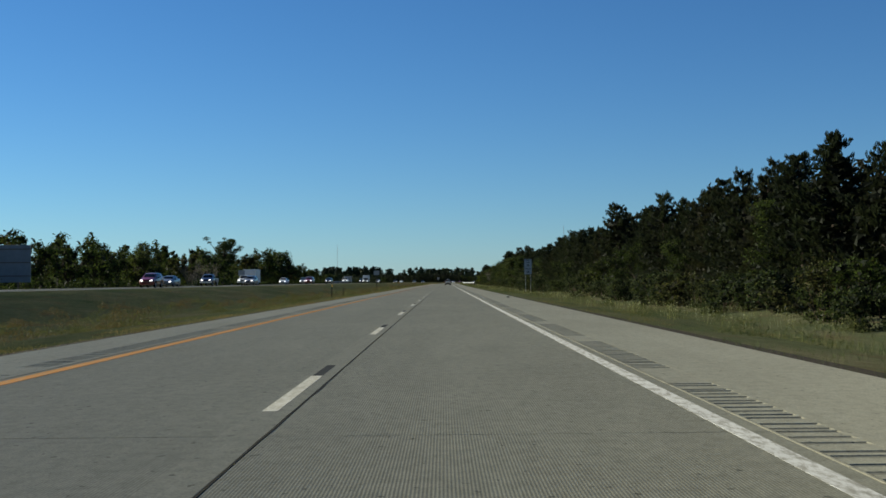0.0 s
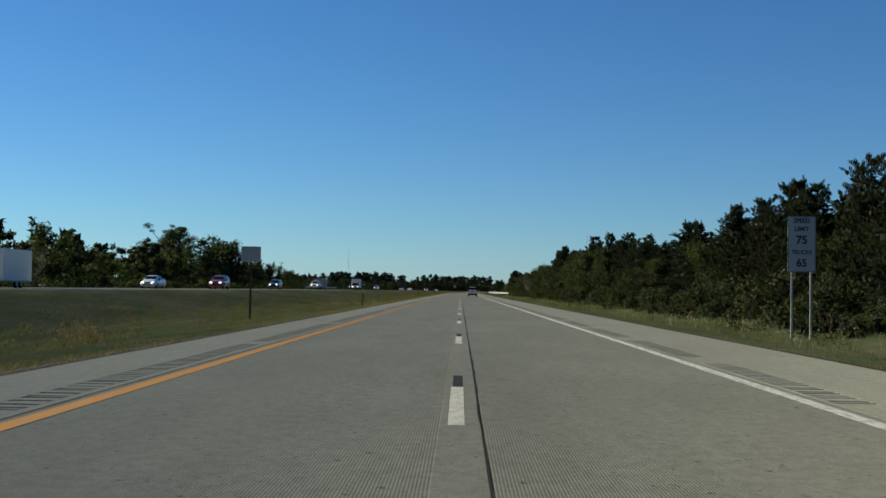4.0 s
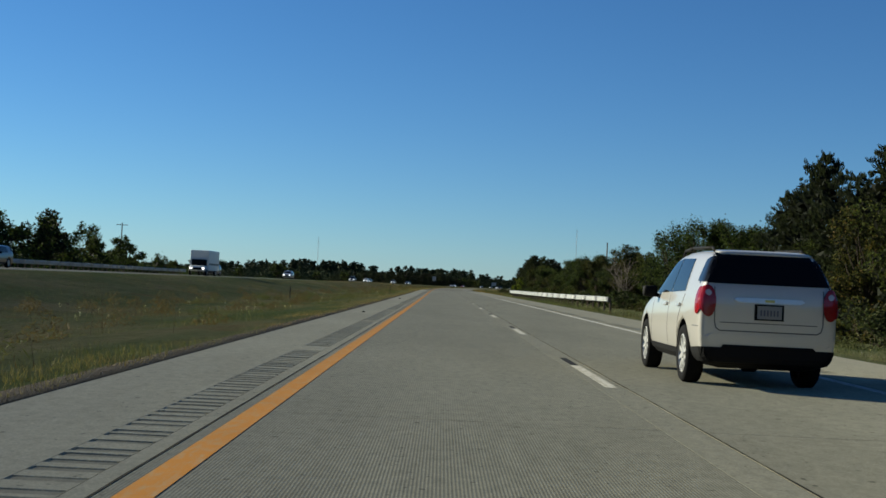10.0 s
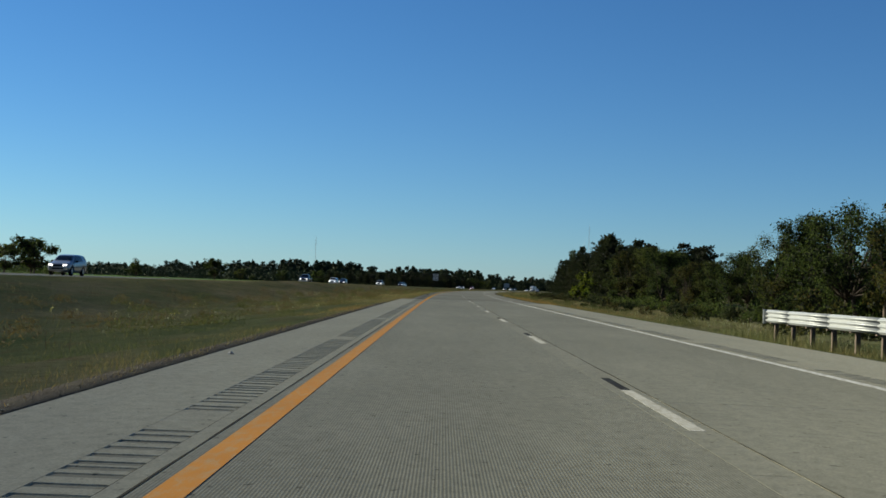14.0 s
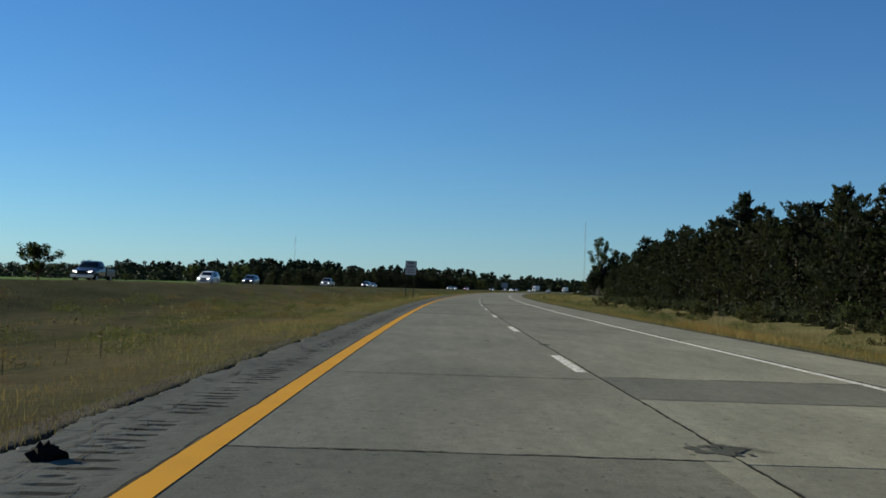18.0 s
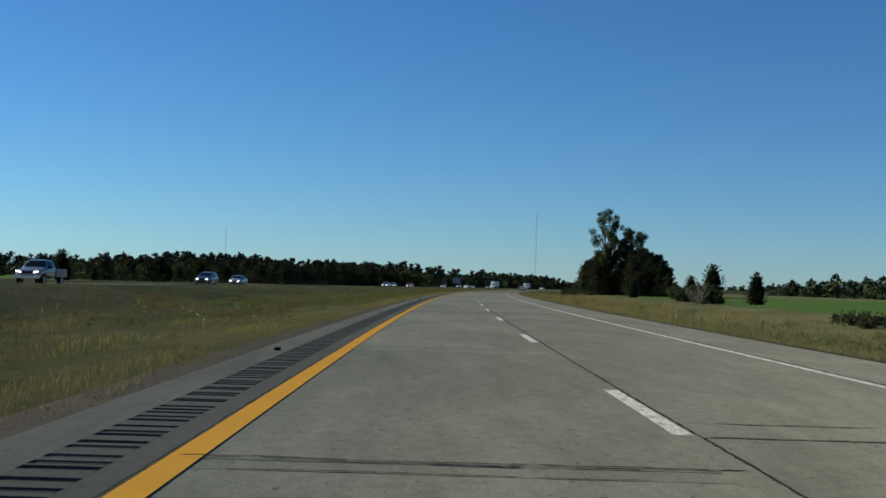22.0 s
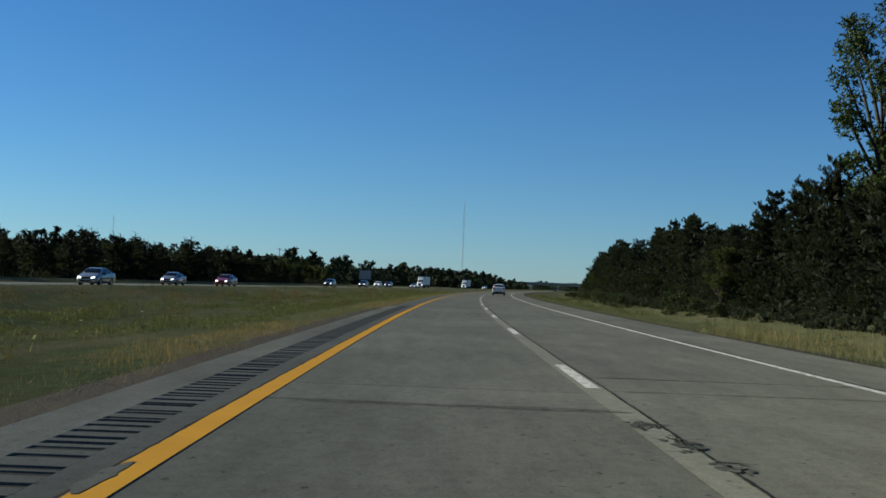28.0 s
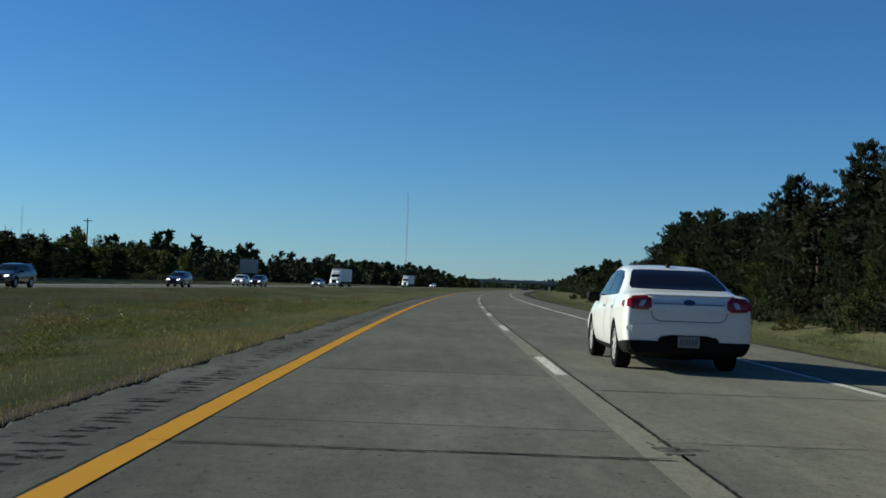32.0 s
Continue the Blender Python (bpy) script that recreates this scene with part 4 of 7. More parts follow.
TALL = [plant_kind("tall", *broadleaf_meshes(80 + k, 22.0, 5.2, 14000, 0.235, 0.30, 46, 0.75), M_BARK, M_POPLAR) for k in range(2)]


def pine_label(size):
    return "tall dark green pine at the edge of the wood" if size > 1.0 else "dark green pine with dense low boughs in the wood edge"


def pine_row(s0, s1, u0, u1, step, h0, h1, seed, group, tops=()):
    """Pines from s0 to s1; tops: the height of the row's outline at places along it, or heights between h0 and h1."""
    rng = np.random.default_rng(seed)
    s = s0
    while s < s1:
        h = np.interp(s, *zip(*tops)) * rng.uniform(h0, h1) if tops else rng.uniform(h0, h1)
        size = h / 11.0
        kinds = PINES_FAR if u0 < -50 else PINES
        plant("pine_tree", kinds[rng.integers(len(kinds))], s, rng.uniform(u0, u1), size, rng.uniform(0, 360), pine_label(size), "pine tree", group,
              wide=rng.uniform(1.3, 1.9) if u0 < -50 else rng.uniform(1.0, 1.45))
        s += step * rng.uniform(0.6, 1.4)


def pine_stand(name, rows, seed, label):
    """The inner rows of a wood as one mass of whole pines: rows of (s0, s1, u0, u1, step, height from, to, tops)."""
    rng = np.random.default_rng(seed)
    green, cores = [], []
    for s0, s1, u0, u1, step, h0, h1, tops in rows:
        s = s0
        while s < s1:
            u, k = rng.uniform(u0, u1), rng.integers(len(FAR_PINE_SHAPES))
            size = (np.interp(s, *zip(*tops)) if tops else 1.0) * rng.uniform(h0, h1) / 11.0
            wide, a = size * rng.uniform(1.0, 1.4), rng.uniform(0, 2 * np.pi)
            x, y = on_road(s, u)
            turn = np.array([[np.cos(a) * wide, np.sin(a) * wide, 0], [-np.sin(a) * wide, np.cos(a) * wide, 0], [0, 0, size]])
            for (v, f), heap in ((FAR_PINE_SHAPES[k][1], green), (FAR_PINE_SHAPES[k][2], cores)):
                heap.append((v @ turn + (float(x), float(y), float(lie(s, u))), f))
            s += step * rng.uniform(0.6, 1.4)
    tagged(put(name, two_tone(name, gather(green), gather(cores), M_PINE)), label, "wood", "", "stuff")


def bush_row(s0, s1, u0, u1, step, h0, h1, seed, kinds=(0, 1, 0, 1, 2), group="shrubs before the wood"):
    rng = np.random.default_rng(seed)
    s = s0
    while s < s1:
        size = rng.uniform(h0, h1) / 2.4
        plant("shrub", BUSHES[kinds[rng.integers(len(kinds))]], s, rng.uniform(u0, u1), size, rng.uniform(0, 360),
              "rounded grey-green shrub in rough grass" if size < 1 else "large leafy shrub before the trees", "shrub", group, size * 0.45, wide=rng.uniform(0.9, 1.3))
        s += step * rng.uniform(0.6, 1.4)


def leafy_row(s0, s1, u0, u1, step, h0, h1, seed, kinds=(0, 1, 2, 3), group="broad-leaved trees", label="broad-leaved tree with a full green crown", tops=()):
    rng = np.random.default_rng(seed)
    s = s0
    while s < s1:
        size = rng.uniform(h0, h1) / 10.0 * (np.interp(s, *zip(*tops)) if tops else 1.0)
        plant("leafy_tree", (LEAFY_FAR if u0 < -50 else LEAFY)[kinds[rng.integers(len(kinds))]], s, rng.uniform(u0, u1), size, rng.uniform(0, 360), label, "tree", group, wide=rng.uniform(0.9, 1.2))
        s += step * rng.uniform(0.7, 1.4)


def wood(name, rows, seed, leaves, mat, label):
    """Deep or far woods as one mass: rows of (s0, s1, u0, u1, count, height from, to, spread)."""
    rng = np.random.default_rng(seed)
    pieces, cores = [], []
    for s0, s1, u0, u1, count, h0, h1, sp in rows:
        for k in range(count):
            s, u, h = s0 + (s1 - s0) * (k + rng.uniform(0, 1)) / count, rng.uniform(u0, u1), rng.uniform(h0, h1)
            x, y = on_road(s, u)
            z = float(lie(s, u))
            r = sp * rng.uniform(0.7, 1.35)
            m = 9
            tk = np.clip(np.linspace(0.06, 0.93, m) + rng.normal(0, 0.05, m), 0.04, 0.95)
            pk = (1 - tk ** 2.4) ** 0.7
            ak = rng.uniform(0, 2 * np.pi, m)
            ck = np.stack([x + np.cos(ak) * r * pk * 0.5, y + np.sin(ak) * r * pk * 0.5, z + tk * h], -1)
            rk = r * np.maximum(0.22, pk * rng.uniform(0.4, 0.72, m))
            pick = rng.choice(m, leaves, p=rk ** 1.5 / (rk ** 1.5).sum())
            d = rng.normal(size=(leaves, 3))
            d /= np.linalg.norm(d, axis=1, keepdims=True)
            c = ck[pick] + d * rk[pick][:, None] * rng.uniform(0.55, 1.12, (leaves, 1)) * (1, 1, np.clip(0.14 * h / r, 0.7, 1.2))
            c[:, 2] = np.maximum(c[:, 2], z + 0.15)
            pieces.append(leaf_tris(rng, c, (1.75 if leaves > 500 else 2.5) / math.sqrt(leaves) * h ** 0.9, 0.1, 1.1, True))
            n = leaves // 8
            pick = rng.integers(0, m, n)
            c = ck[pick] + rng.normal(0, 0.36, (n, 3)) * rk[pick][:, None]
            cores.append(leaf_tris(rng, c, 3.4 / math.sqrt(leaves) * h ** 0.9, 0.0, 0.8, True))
    tagged(put(name, two_tone(name, gather(pieces), gather(cores), mat)), label, "wood", "", "stuff")


def undergrowth(name, s0, s1, u0, u1, step, h0, h1, seed, mat, label, per=110):
    """A thicket at the foot of a wood: low leafy mounds that run into one another."""
    rng = np.random.default_rng(seed)
    count = int((s1 - s0) / step)
    s, u = s0 + (s1 - s0) * (np.arange(count) + rng.uniform(0, 1, count)) / count, rng.uniform(u0, u1, count)
    h = rng.uniform(h0, h1, count) * (0.75 + 0.25 * np.sin(s * 0.19 + seed)) * (0.8 + 0.2 * np.sin(s * 0.61))
    x, y = on_road(s, u)
    foot = np.stack([x, y, lie(s, u)], -1)
    r = h * rng.uniform(0.5, 0.9, count)
    def cloud(n, lo, hi, size):
        size = size * max(1.0, h1 / 3.2)
        k = np.repeat(np.arange(count), n)
        d = rng.normal(size=(len(k), 3))
        d /= np.linalg.norm(d, axis=1, keepdims=True)
        d[:, 2] = np.abs(d[:, 2]) * 1.05 - 0.05
        f = rng.uniform(lo, hi, (len(k), 1)) * (1 + 0.25 * np.sin(d[:, :1] * 5 + k[:, None]))
        c = foot[k] + d * f * np.stack([r[k], r[k], h[k]], -1)
        return leaf_tris(rng, c, size, 0.0, 1.0, True)
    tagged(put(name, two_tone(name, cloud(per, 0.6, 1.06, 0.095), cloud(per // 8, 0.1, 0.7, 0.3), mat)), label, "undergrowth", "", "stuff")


# right-hand side
NEAR_TOPS = ((-30, 9.0), (100, 9.3), (112, 8.3), (123, 10.2), (137, 7.9), (152, 10.4), (165, 9.3), (183, 8.3), (192, 9.5), (213, 10.3), (238, 8.9), (255, 9.6), (280, 8.6), (296, 7.8), (312, 9.6),
             (327, 9.2), (340, 7.0), (353, 11.6), (365, 10.3), (378, 9.5), (388, 7.8), (400, 10.5), (409, 10.8), (434, 11.2), (444, 11.0), (460, 9.0))
pine_row(-30, 452, 26, 28.5, 4.3, 0.82, 1.03, 101, "pines along the verge", NEAR_TOPS)
pine_stand("pine_wood", [(-28, 456, 30, 33, 4.6, 0.86, 1.06, NEAR_TOPS), (-40, 458, 36, 40, 5.4, 0.85, 1.05, NEAR_TOPS), (-200, -40, 24, 40, 3.5, 9, 11, ())], 1, "dense dark pine wood behind the verge")
bush_row(-20, 330, 20.5, 24, 4.6, 1.4, 3.4, 111)
bush_row(330, 600, 20, 24, 6.5, 1.2, 3.0, 112, (0, 2, 3, 1))
leafy_row(20, 330, 24.5, 27, 26, 4.5, 7.0, 121, (0, 1))
leafy_row(330, 452, 23.5, 27, 9, 5.5, 8.5, 122, (0, 1, 2))
LEAFY_TOPS = ((452, 9.0), (461, 8.7), (473, 9.3), (491, 9.2), (505, 8.3), (513, 9.2), (523, 7.0), (533, 6.3), (543, 7.5), (565, 9.0), (578, 8.3), (592, 8.0), (603, 5.6), (618, 5.7), (632, 7.0), (655, 7.6), (670, 7.6))
leafy_row(452, 606, 25, 29.5, 5.6, 0.78, 0.98, 126, (0, 1, 2, 3), tops=LEAFY_TOPS)
wood("mixed_wood", [(450, 640, 32, 42, 60, 5.0, 6.8, 2.6)], 2, 1000, M_LEAF, "dense green mixed wood")
COPSE_TOPS = ((660, 8.2), (676, 9.4), (687, 10.3), (694, 10.8), (713, 9.0), (722, 9.7), (733, 6.9), (747, 10.6), (765, 9.3), (804, 9.4), (832, 9.2), (842, 7.8), (850, 5.5))
pine_row(668, 690, 25, 29, 4.6, 0.85, 1.02, 103, "pines by the field", COPSE_TOPS)
leafy_row(607, 670, 24.5, 28.5, 5.6, 0.80, 1.0, 124, (0, 1, 2, 0), tops=LEAFY_TOPS)
bush_row(610, 800, 19.5, 23, 10, 0.9, 2.0, 113, (0, 1, 3))
pine_row(690, 850, 26.5, 29, 4.2, 0.84, 1.03, 104, "pines by the field", COPSE_TOPS)
pine_stand("pine_copse", [(676, 846, 31, 34, 4.6, 0.88, 1.06, COPSE_TOPS), (680, 842, 37, 42, 5.2, 0.88, 1.06, COPSE_TOPS)], 3, "dense dark pine copse by the field")
for s, u, h, k in ((935, 32.7, 4.6, 0), (925, 36, 3.6, 1), (953, 33, 3.4, 0), (1000, 30, 3.2, 1)):
    plant("spruce_tree", SPRUCE[k], s, u, h / 5.0, 40 * k, "small dark conical spruce in the field margin", "spruce tree", "field-margin spruces", wide=1.1)
for s, u, h, k in ((1091, 31.6, 22.0, 0), (1096, 37.2, 18.5, 1)):
    plant("tall_tree", TALL[k], s, u, h / 22.0, 70 * k, "tall airy poplar-like tree above dark evergreens", "tree", "tall trees by the road")
pine_row(1076, 1094, 27, 31, 3.4, 6.0, 9.5, 105, "evergreens under the tall trees")
pine_row(1094, 1113, 27, 30, 3.6, 9.2, 11.4, 110, "evergreens under the tall trees")
CLUMP_TOPS = ((1038, 4.6), (1048, 6.6), (1062, 10.2), (1078, 13.0), (1090, 12.6), (1104, 10.5))
pine_row(1040, 1106, 34, 39.5, 3.6, 0.85, 1.04, 106, "evergreens under the tall trees", CLUMP_TOPS)
pine_stand("evergreen_clump", [(1046, 1106, 38.5, 42.5, 3.4, 0.85, 1.03, CLUMP_TOPS)], 5, "dark evergreen clump behind the tall trees")
for s, u, h in ((923, 29.4, 3.2), (929, 31.5, 2.6), (944, 30.2, 3.0), (950, 31.5, 2.2)):
    plant("shrub", BUSHES[int(h * 10) % 2], s, u, h / 2.4, h * 70, "dark tall shrub beside the field", "shrub", "shrubs before the wood", 0.4)
CURVE_TOPS = ((1100, 10.6), (1111, 9.8), (1119, 7.4), (1127, 8.3), (1140, 10.5), (1160, 10.0), (1174, 10.2), (1186, 9.7), (1196, 9.0), (1206, 7.4), (1214, 7.5), (1230, 10.9), (1245, 10.8),
              (1262, 9.4), (1273, 8.8), (1285, 10.9), (1308, 11.0), (1322, 10.6), (1330, 7.2), (1369, 5.7), (1394, 4.6), (1412, 6.8), (1480, 8.4))
pine_row(1112, 1412, 26.5, 29, 4.4, 0.84, 1.03, 107, "pines along the curve", CURVE_TOPS)
leafy_row(1116, 1330, 24, 27, 34, 4, 6.0, 125, (0, 1))
bush_row(1100, 1400, 19.5, 23, 9, 0.8, 2.2, 115, (0, 1, 3))
pine_stand("pine_belt", [(1112, 1480, 31, 34, 4.8, 0.88, 1.06, CURVE_TOPS), (1114, 1480, 37, 42, 5.4, 0.88, 1.06, CURVE_TOPS)], 4, "dense dark pine belt along the curve")
wood("far_pine_belt", [(1412, 1500, 25, 31, 26, 6, 8.4, 2.6), (1500, 2100, 24, 40, 90, 7, 9.5, 3.2)], 14, 520, M_PINE, "dark pine belt far along the curve")

undergrowth("wood_edge_thicket", -30, 452, 22.5, 25.8, 0.5, 0.6, 1.9, 301, M_BUSH, "dense grey-green thicket at the foot of the pines")
undergrowth("wood_edge_thicket", 452, 668, 22, 25.5, 0.55, 0.8, 2.2, 302, M_LEAF, "dense leafy thicket at the foot of the trees")
undergrowth("wood_edge_thicket", 668, 855, 22.5, 27.0, 0.5, 0.6, 1.7, 303, M_PINE, "dark thicket at the foot of the pine copse")
undergrowth("wood_edge_thicket", 1060, 1420, 22.0, 26.5, 0.5, 0.6, 1.7, 304, M_PINE, "dark thicket at the foot of the pine belt")
undergrowth("field_edge_thicket", 60, 600, -66, -52, 0.7, 2.5, 6.0, 305, M_LEAF, "leafy thicket beyond the far carriageway", 60)
undergrowth("field_edge_thicket", 1100, 1440, -74, -62, 0.6, 1.8, 4.2, 306, M_PINE, "dark thicket beyond the far carriageway", 60)
undergrowth("field_edge_thicket", 1024, 1100, -78, -64, 0.8, 1.0, 2.4, 308, M_PINE, "dark thicket beyond the far carriageway", 50)

LIME = plant_kind("lime_shrub", *broadleaf_meshes(66, 2.4, 1.2, 2600, 0.10, 0.03, 20, 0.0, 3), M_TWIG, M_LIME)
for s, u, h in ((689, 23.6, 5.4), (686, 24.4, 4.6)):
    plant("shrub", LIME, s, u, h / 2.4, h * 30, "bright yellow-green shrub before the dark pines", "shrub", "shrubs before the wood", 0.5)

# left-hand side, beyond the far carriageway
leafy_row(60, 470, -68, -54, 11, 6.5, 11.0, 131, (0, 1, 3, 2), "trees beyond the far carriageway")
leafy_row(470, 600, -72, -58, 9, 6.5, 10, 132, (0, 1, 3), "trees beyond the far carriageway")
wood("roadside_wood", [(40, 470, -90, -70, 110, 7.5, 11.5, 3.2), (470, 600, -90, -70, 34, 6.5, 9.5, 3.0)], 5, 800, M_LEAF, "broad-leaved wood beyond the far carriageway")
plant("tall_tree", TALL[1], 561, -97, 23.4 / 22.0, 20, "tall round-crowned tree above the others", "tree", wide=1.5)
plant("tall_tree", TALL[0], 572, -101, 19.0 / 22.0, 120, "tall round-crowned tree above the others", "tree", wide=1.5)
for s, u, h, k in ((446, -56, 15.5, 0), (454, -60, 14.0, 1), (438, -62, 13.0, 3), (481, -57, 10.0, 1), (468, -55, 6.0, 2), (249, -56, 9.5, 1), (243, -61, 9.0, 0)):
    plant("leafy_tree", LEAFY_FAR[k], s, u, h / 10.0, h * 40, "tall full-crowned tree beyond the far carriageway" if h > 9 else "reddening broad-leaved tree at the wood edge", "tree", "trees beyond the far carriageway")
plant("spruce_tree", SPRUCE[0], 576, -70.6, 10.6 / 5.0, 0, "tall dark spruce with a pointed top", "spruce tree")
leafy_row(612, 700, -76, -62, 24, 3.2, 5.5, 133, (0, 1, 3), "trees beyond the far carriageway")
for s, u, h in ((679, -61.7, 7.2), (689, -65, 7.0), (672, -63, 5.6), (836, -72, 7.8), (842, -66, 4.6), (922, -58.7, 6.0), (905, -55, 3.0), (760, -70, 4.5), (935, -75, 5.6), (880, -72, 2.2), (700, -80, 5.5)):
    plant("leafy_tree", LEAFY_FAR[int(h * 10) % 2], s, u, h / 10.0, h * 50, "lone round-crowned tree at the field edge", "tree", "lone field trees", wide=1.15)
wood("field_wood", [(645, 706, -98, -84, 15, 4.4, 6.2, 2.8), (706, 795, -104, -88, 20, 1.8, 3.0, 2.6)], 9, 700, M_LEAF, "low belt of broad-leaved trees across the field")
BELT_TOPS = ((1024, 6.2), (1044, 6.8), (1052, 4.6), (1066, 4.4), (1080, 6.1), (1096, 5.7), (1123, 6.8), (1183, 7.4), (1197, 6.2), (1205, 9.2), (1228, 10.2), (1250, 9.2), (1263, 10.6), (1276, 9.0), (1300, 9.0),
             (1333, 8.0), (1345, 6.5), (1352, 5.4), (1368, 7.4))
pine_row(1026, 1110, -78, -68, 9, 0.8, 1.03, 108, "pines beyond the far carriageway", BELT_TOPS)
pine_row(1110, 1372, -70, -63, 5.6, 0.8, 1.04, 109, "pines beyond the far carriageway", BELT_TOPS)
for s, u, h, k in ((1000, -75, 5.4, 0), (1008, -72, 2.6, 1), (1050, -73, 5.6, 1), (1062, -67, 5.4, 0)):
    plant("spruce_tree", SPRUCE[k], s, u, h / 5.0, 30 * h, "dark conical spruce beyond the far carriageway", "spruce tree", "spruces beyond the far carriageway", wide=1.15)
leafy_row(1356, 1424, -70, -64, 9, 6.8, 8.4, 134, (0, 1, 3), "trees beyond the far carriageway")
wood("pine_belt", [(1030, 1110, -92, -80, 22, 3.0, 5.0, 2.8), (1110, 1190, -92, -76, 32, 5.0, 8.2, 3.2), (1190, 1340, -92, -76, 58, 6.6, 9.6, 3.2), (1340, 1430, -92, -76, 34, 4.6, 6.6, 3.0)], 6, 900, M_PINE, "dark pine belt beyond the far carriageway")
wood("ridge_wood", [(1430, 1560, -90, -66, 40, 4.6, 6.4, 3.4), (1560, 1700, -95, -64, 36, 7, 9.5, 4.0), (1700, 2150, -95, -60, 90, 9, 13, 4.2), (1500, 2300, -150, -95, 90, 11, 16, 5.5), (1680, 2170, -58, -41, 70, 6, 9, 3.6)], 7, 480, M_FARWOOD, "distant wooded ridge along the freeway")
wood("distant_wood", [(620, 1150, -330, -250, 110, 3.2, 5.6, 7.0), (1150, 1450, -330, -245, 66, 4.6, 7.5, 7.0), (640, 960, -190, -140, 40, 2.2, 4.2, 4.5), (960, 1090, -180, -135, 22, 2.2, 4.0, 4.5), (1090, 1200, -175, -115, 24, 5.0, 7.0, 5.0), (1200, 1500, -170, -105, 60, 5.5, 9.0, 5.0), (820, 1350, 190, 280, 60, 8, 12, 6), (1350, 2700, 150, 270, 170, 9, 14, 6.5), (1450, 2400, -340, -250, 120, 9, 14, 7), (2220, 2750, -60, 140, 90, 7, 11, 6.0)], 8, 280, M_FARWOOD,
     "distant line of trees across the fields")

wood("distant_ridge_wood", [(1430, 1600, -465, -400, 26, 8, 11, 8.0), (1600, 1770, -465, -400, 28, 13, 17, 8.5), (1770, 1830, -460, -405, 12, 18, 22, 9.0), (1830, 1900, -460, -405, 14, 22, 27, 9.0),
                            (1900, 2120, -450, -385, 36, 23, 28, 10.0), (2120, 2360, -400, -290, 40, 23, 28, 10.0)], 15, 420, M_FARWOOD, "wooded ridge far off beyond the fields")


def bare_tree(s, u, h, seed, label):
    """A dead tree or shrub: forked stems and fine twigs, no leaves."""
    rng = np.random.default_rng(seed)
    pieces = []
    for k in range(4):
        az = rng.uniform(0, 2 * np.pi)
        stem = limb(rng, (rng.normal(0, 0.2), rng.normal(0, 0.2), -0.3), (0.3 * np.cos(az), 0.3 * np.sin(az), 1), h * rng.uniform(0.7, 1.0), 0, 6)
        pieces.append(tube(stem, np.linspace(0.012, 0.003, 7) * h, 5))
        for j in range(9):
            p0 = stem[rng.integers(2, 6)]
            b = limb(rng, p0, (rng.normal(), rng.normal(), 1.1), h * rng.uniform(0.15, 0.4), -0.03, 4)
            pieces.append(tube(b, np.linspace(0.005, 0.0018, 5) * h, 4))
            for i in range(3):
                pieces.append(tube(limb(rng, b[rng.integers(1, 4)], (rng.normal(), rng.normal(), 1.0), h * rng.uniform(0.08, 0.2), 0, 3), np.linspace(0.0025, 0.001, 4) * h, 3))
    ob = put("bare_tree", mesh_of("bare_tree", *gather(pieces), M_DEADWOOD), None, "", spot(s, u, float(lie(s, u))))
    tagged(ob, label, "tree", "leafless trees")


M_DEADWOOD = plain("grey_dead_wood", (0.12, 0.10, 0.085), 0.9, vary=0.4, spec=0.04)
for k, (s, u, h) in enumerate(((283, -53, 7.5), (290, -54, 6.8), (300, -52.5, 7.2), (306, -53, 6.2), (498, 23.0, 6.5), (905, 25.5, 3.0), (912, 27.0, 2.4))):
    bare_tree(s, u, h, 700 + k, "leafless grey tree at the wood edge" if h > 4 else "leafless grey shrub in the verge")


# ---- grass ----
def grass_band(name, s0, s1, u0, u1, per_m2, height, mat, seed, label, keep=None):
    """Bent blades in tufts over the land between u0 and u1, thinner here and there."""
    rng = np.random.default_rng(seed)
    n = int((s1 - s0) * abs(u1 - u0) * per_m2)
    s, u = rng.uniform(s0, s1, n), rng.uniform(u0, u1, n)
    lush = np.sin(s * 0.21 + 2 * np.sin(u * 0.7)) + np.sin(s * 0.53 + u * 1.3) + rng.normal(0, 0.7, n)
    ok = lush > -1.8
    if keep:
        ok &= keep(s, u)
    s, u, lush = s[ok], u[ok], lush[ok]
    n = len(s)
    x, y = on_road(s, u)
    z = lie(s, u) - 0.02
    h = height * np.clip(0.6 + 0.16 * lush, 0.3, 1.3) * rng.uniform(0.5, 1.4, n)
    a = rng.uniform(0, 2 * np.pi, n)
    w = 0.003 + 0.012 * h * rng.uniform(0.5, 1.2, n)
    lean = h * rng.uniform(0.1, 0.7, n)
    az = rng.uniform(0, 2 * np.pi, n)
    base = np.stack([x, y, z], -1)
    side = np.stack([np.cos(a) * w, np.sin(a) * w, 0 * w], -1)
    tip = base + np.stack([np.cos(az) * lean, np.sin(az) * lean, h], -1)
    v = np.stack([base - side, base + side, tip], 1).reshape(-1, 3)
    f = np.arange(n * 3).reshape(-1, 3)
    tagged(put(name, mesh_of(name, v, f, mat)), label, "grass", "", "stuff")


grass_band("verge_grass", 0, 1215, -3.6, -1.32, 90, 0.13, M_DRY, 201, "dry brown grass at the edge of the median", lambda s, u: (u < -2.2 - 0.2 * np.sin(s * 0.7) ** 2) | (s > 599.5) & (u < -1.22 - 0.16 * np.sin(s * 0.9) ** 2) & ((s < 788) | (s > 1066) | (u < -1.5 - 0.3 * np.sin(s * 0.5) ** 2)))
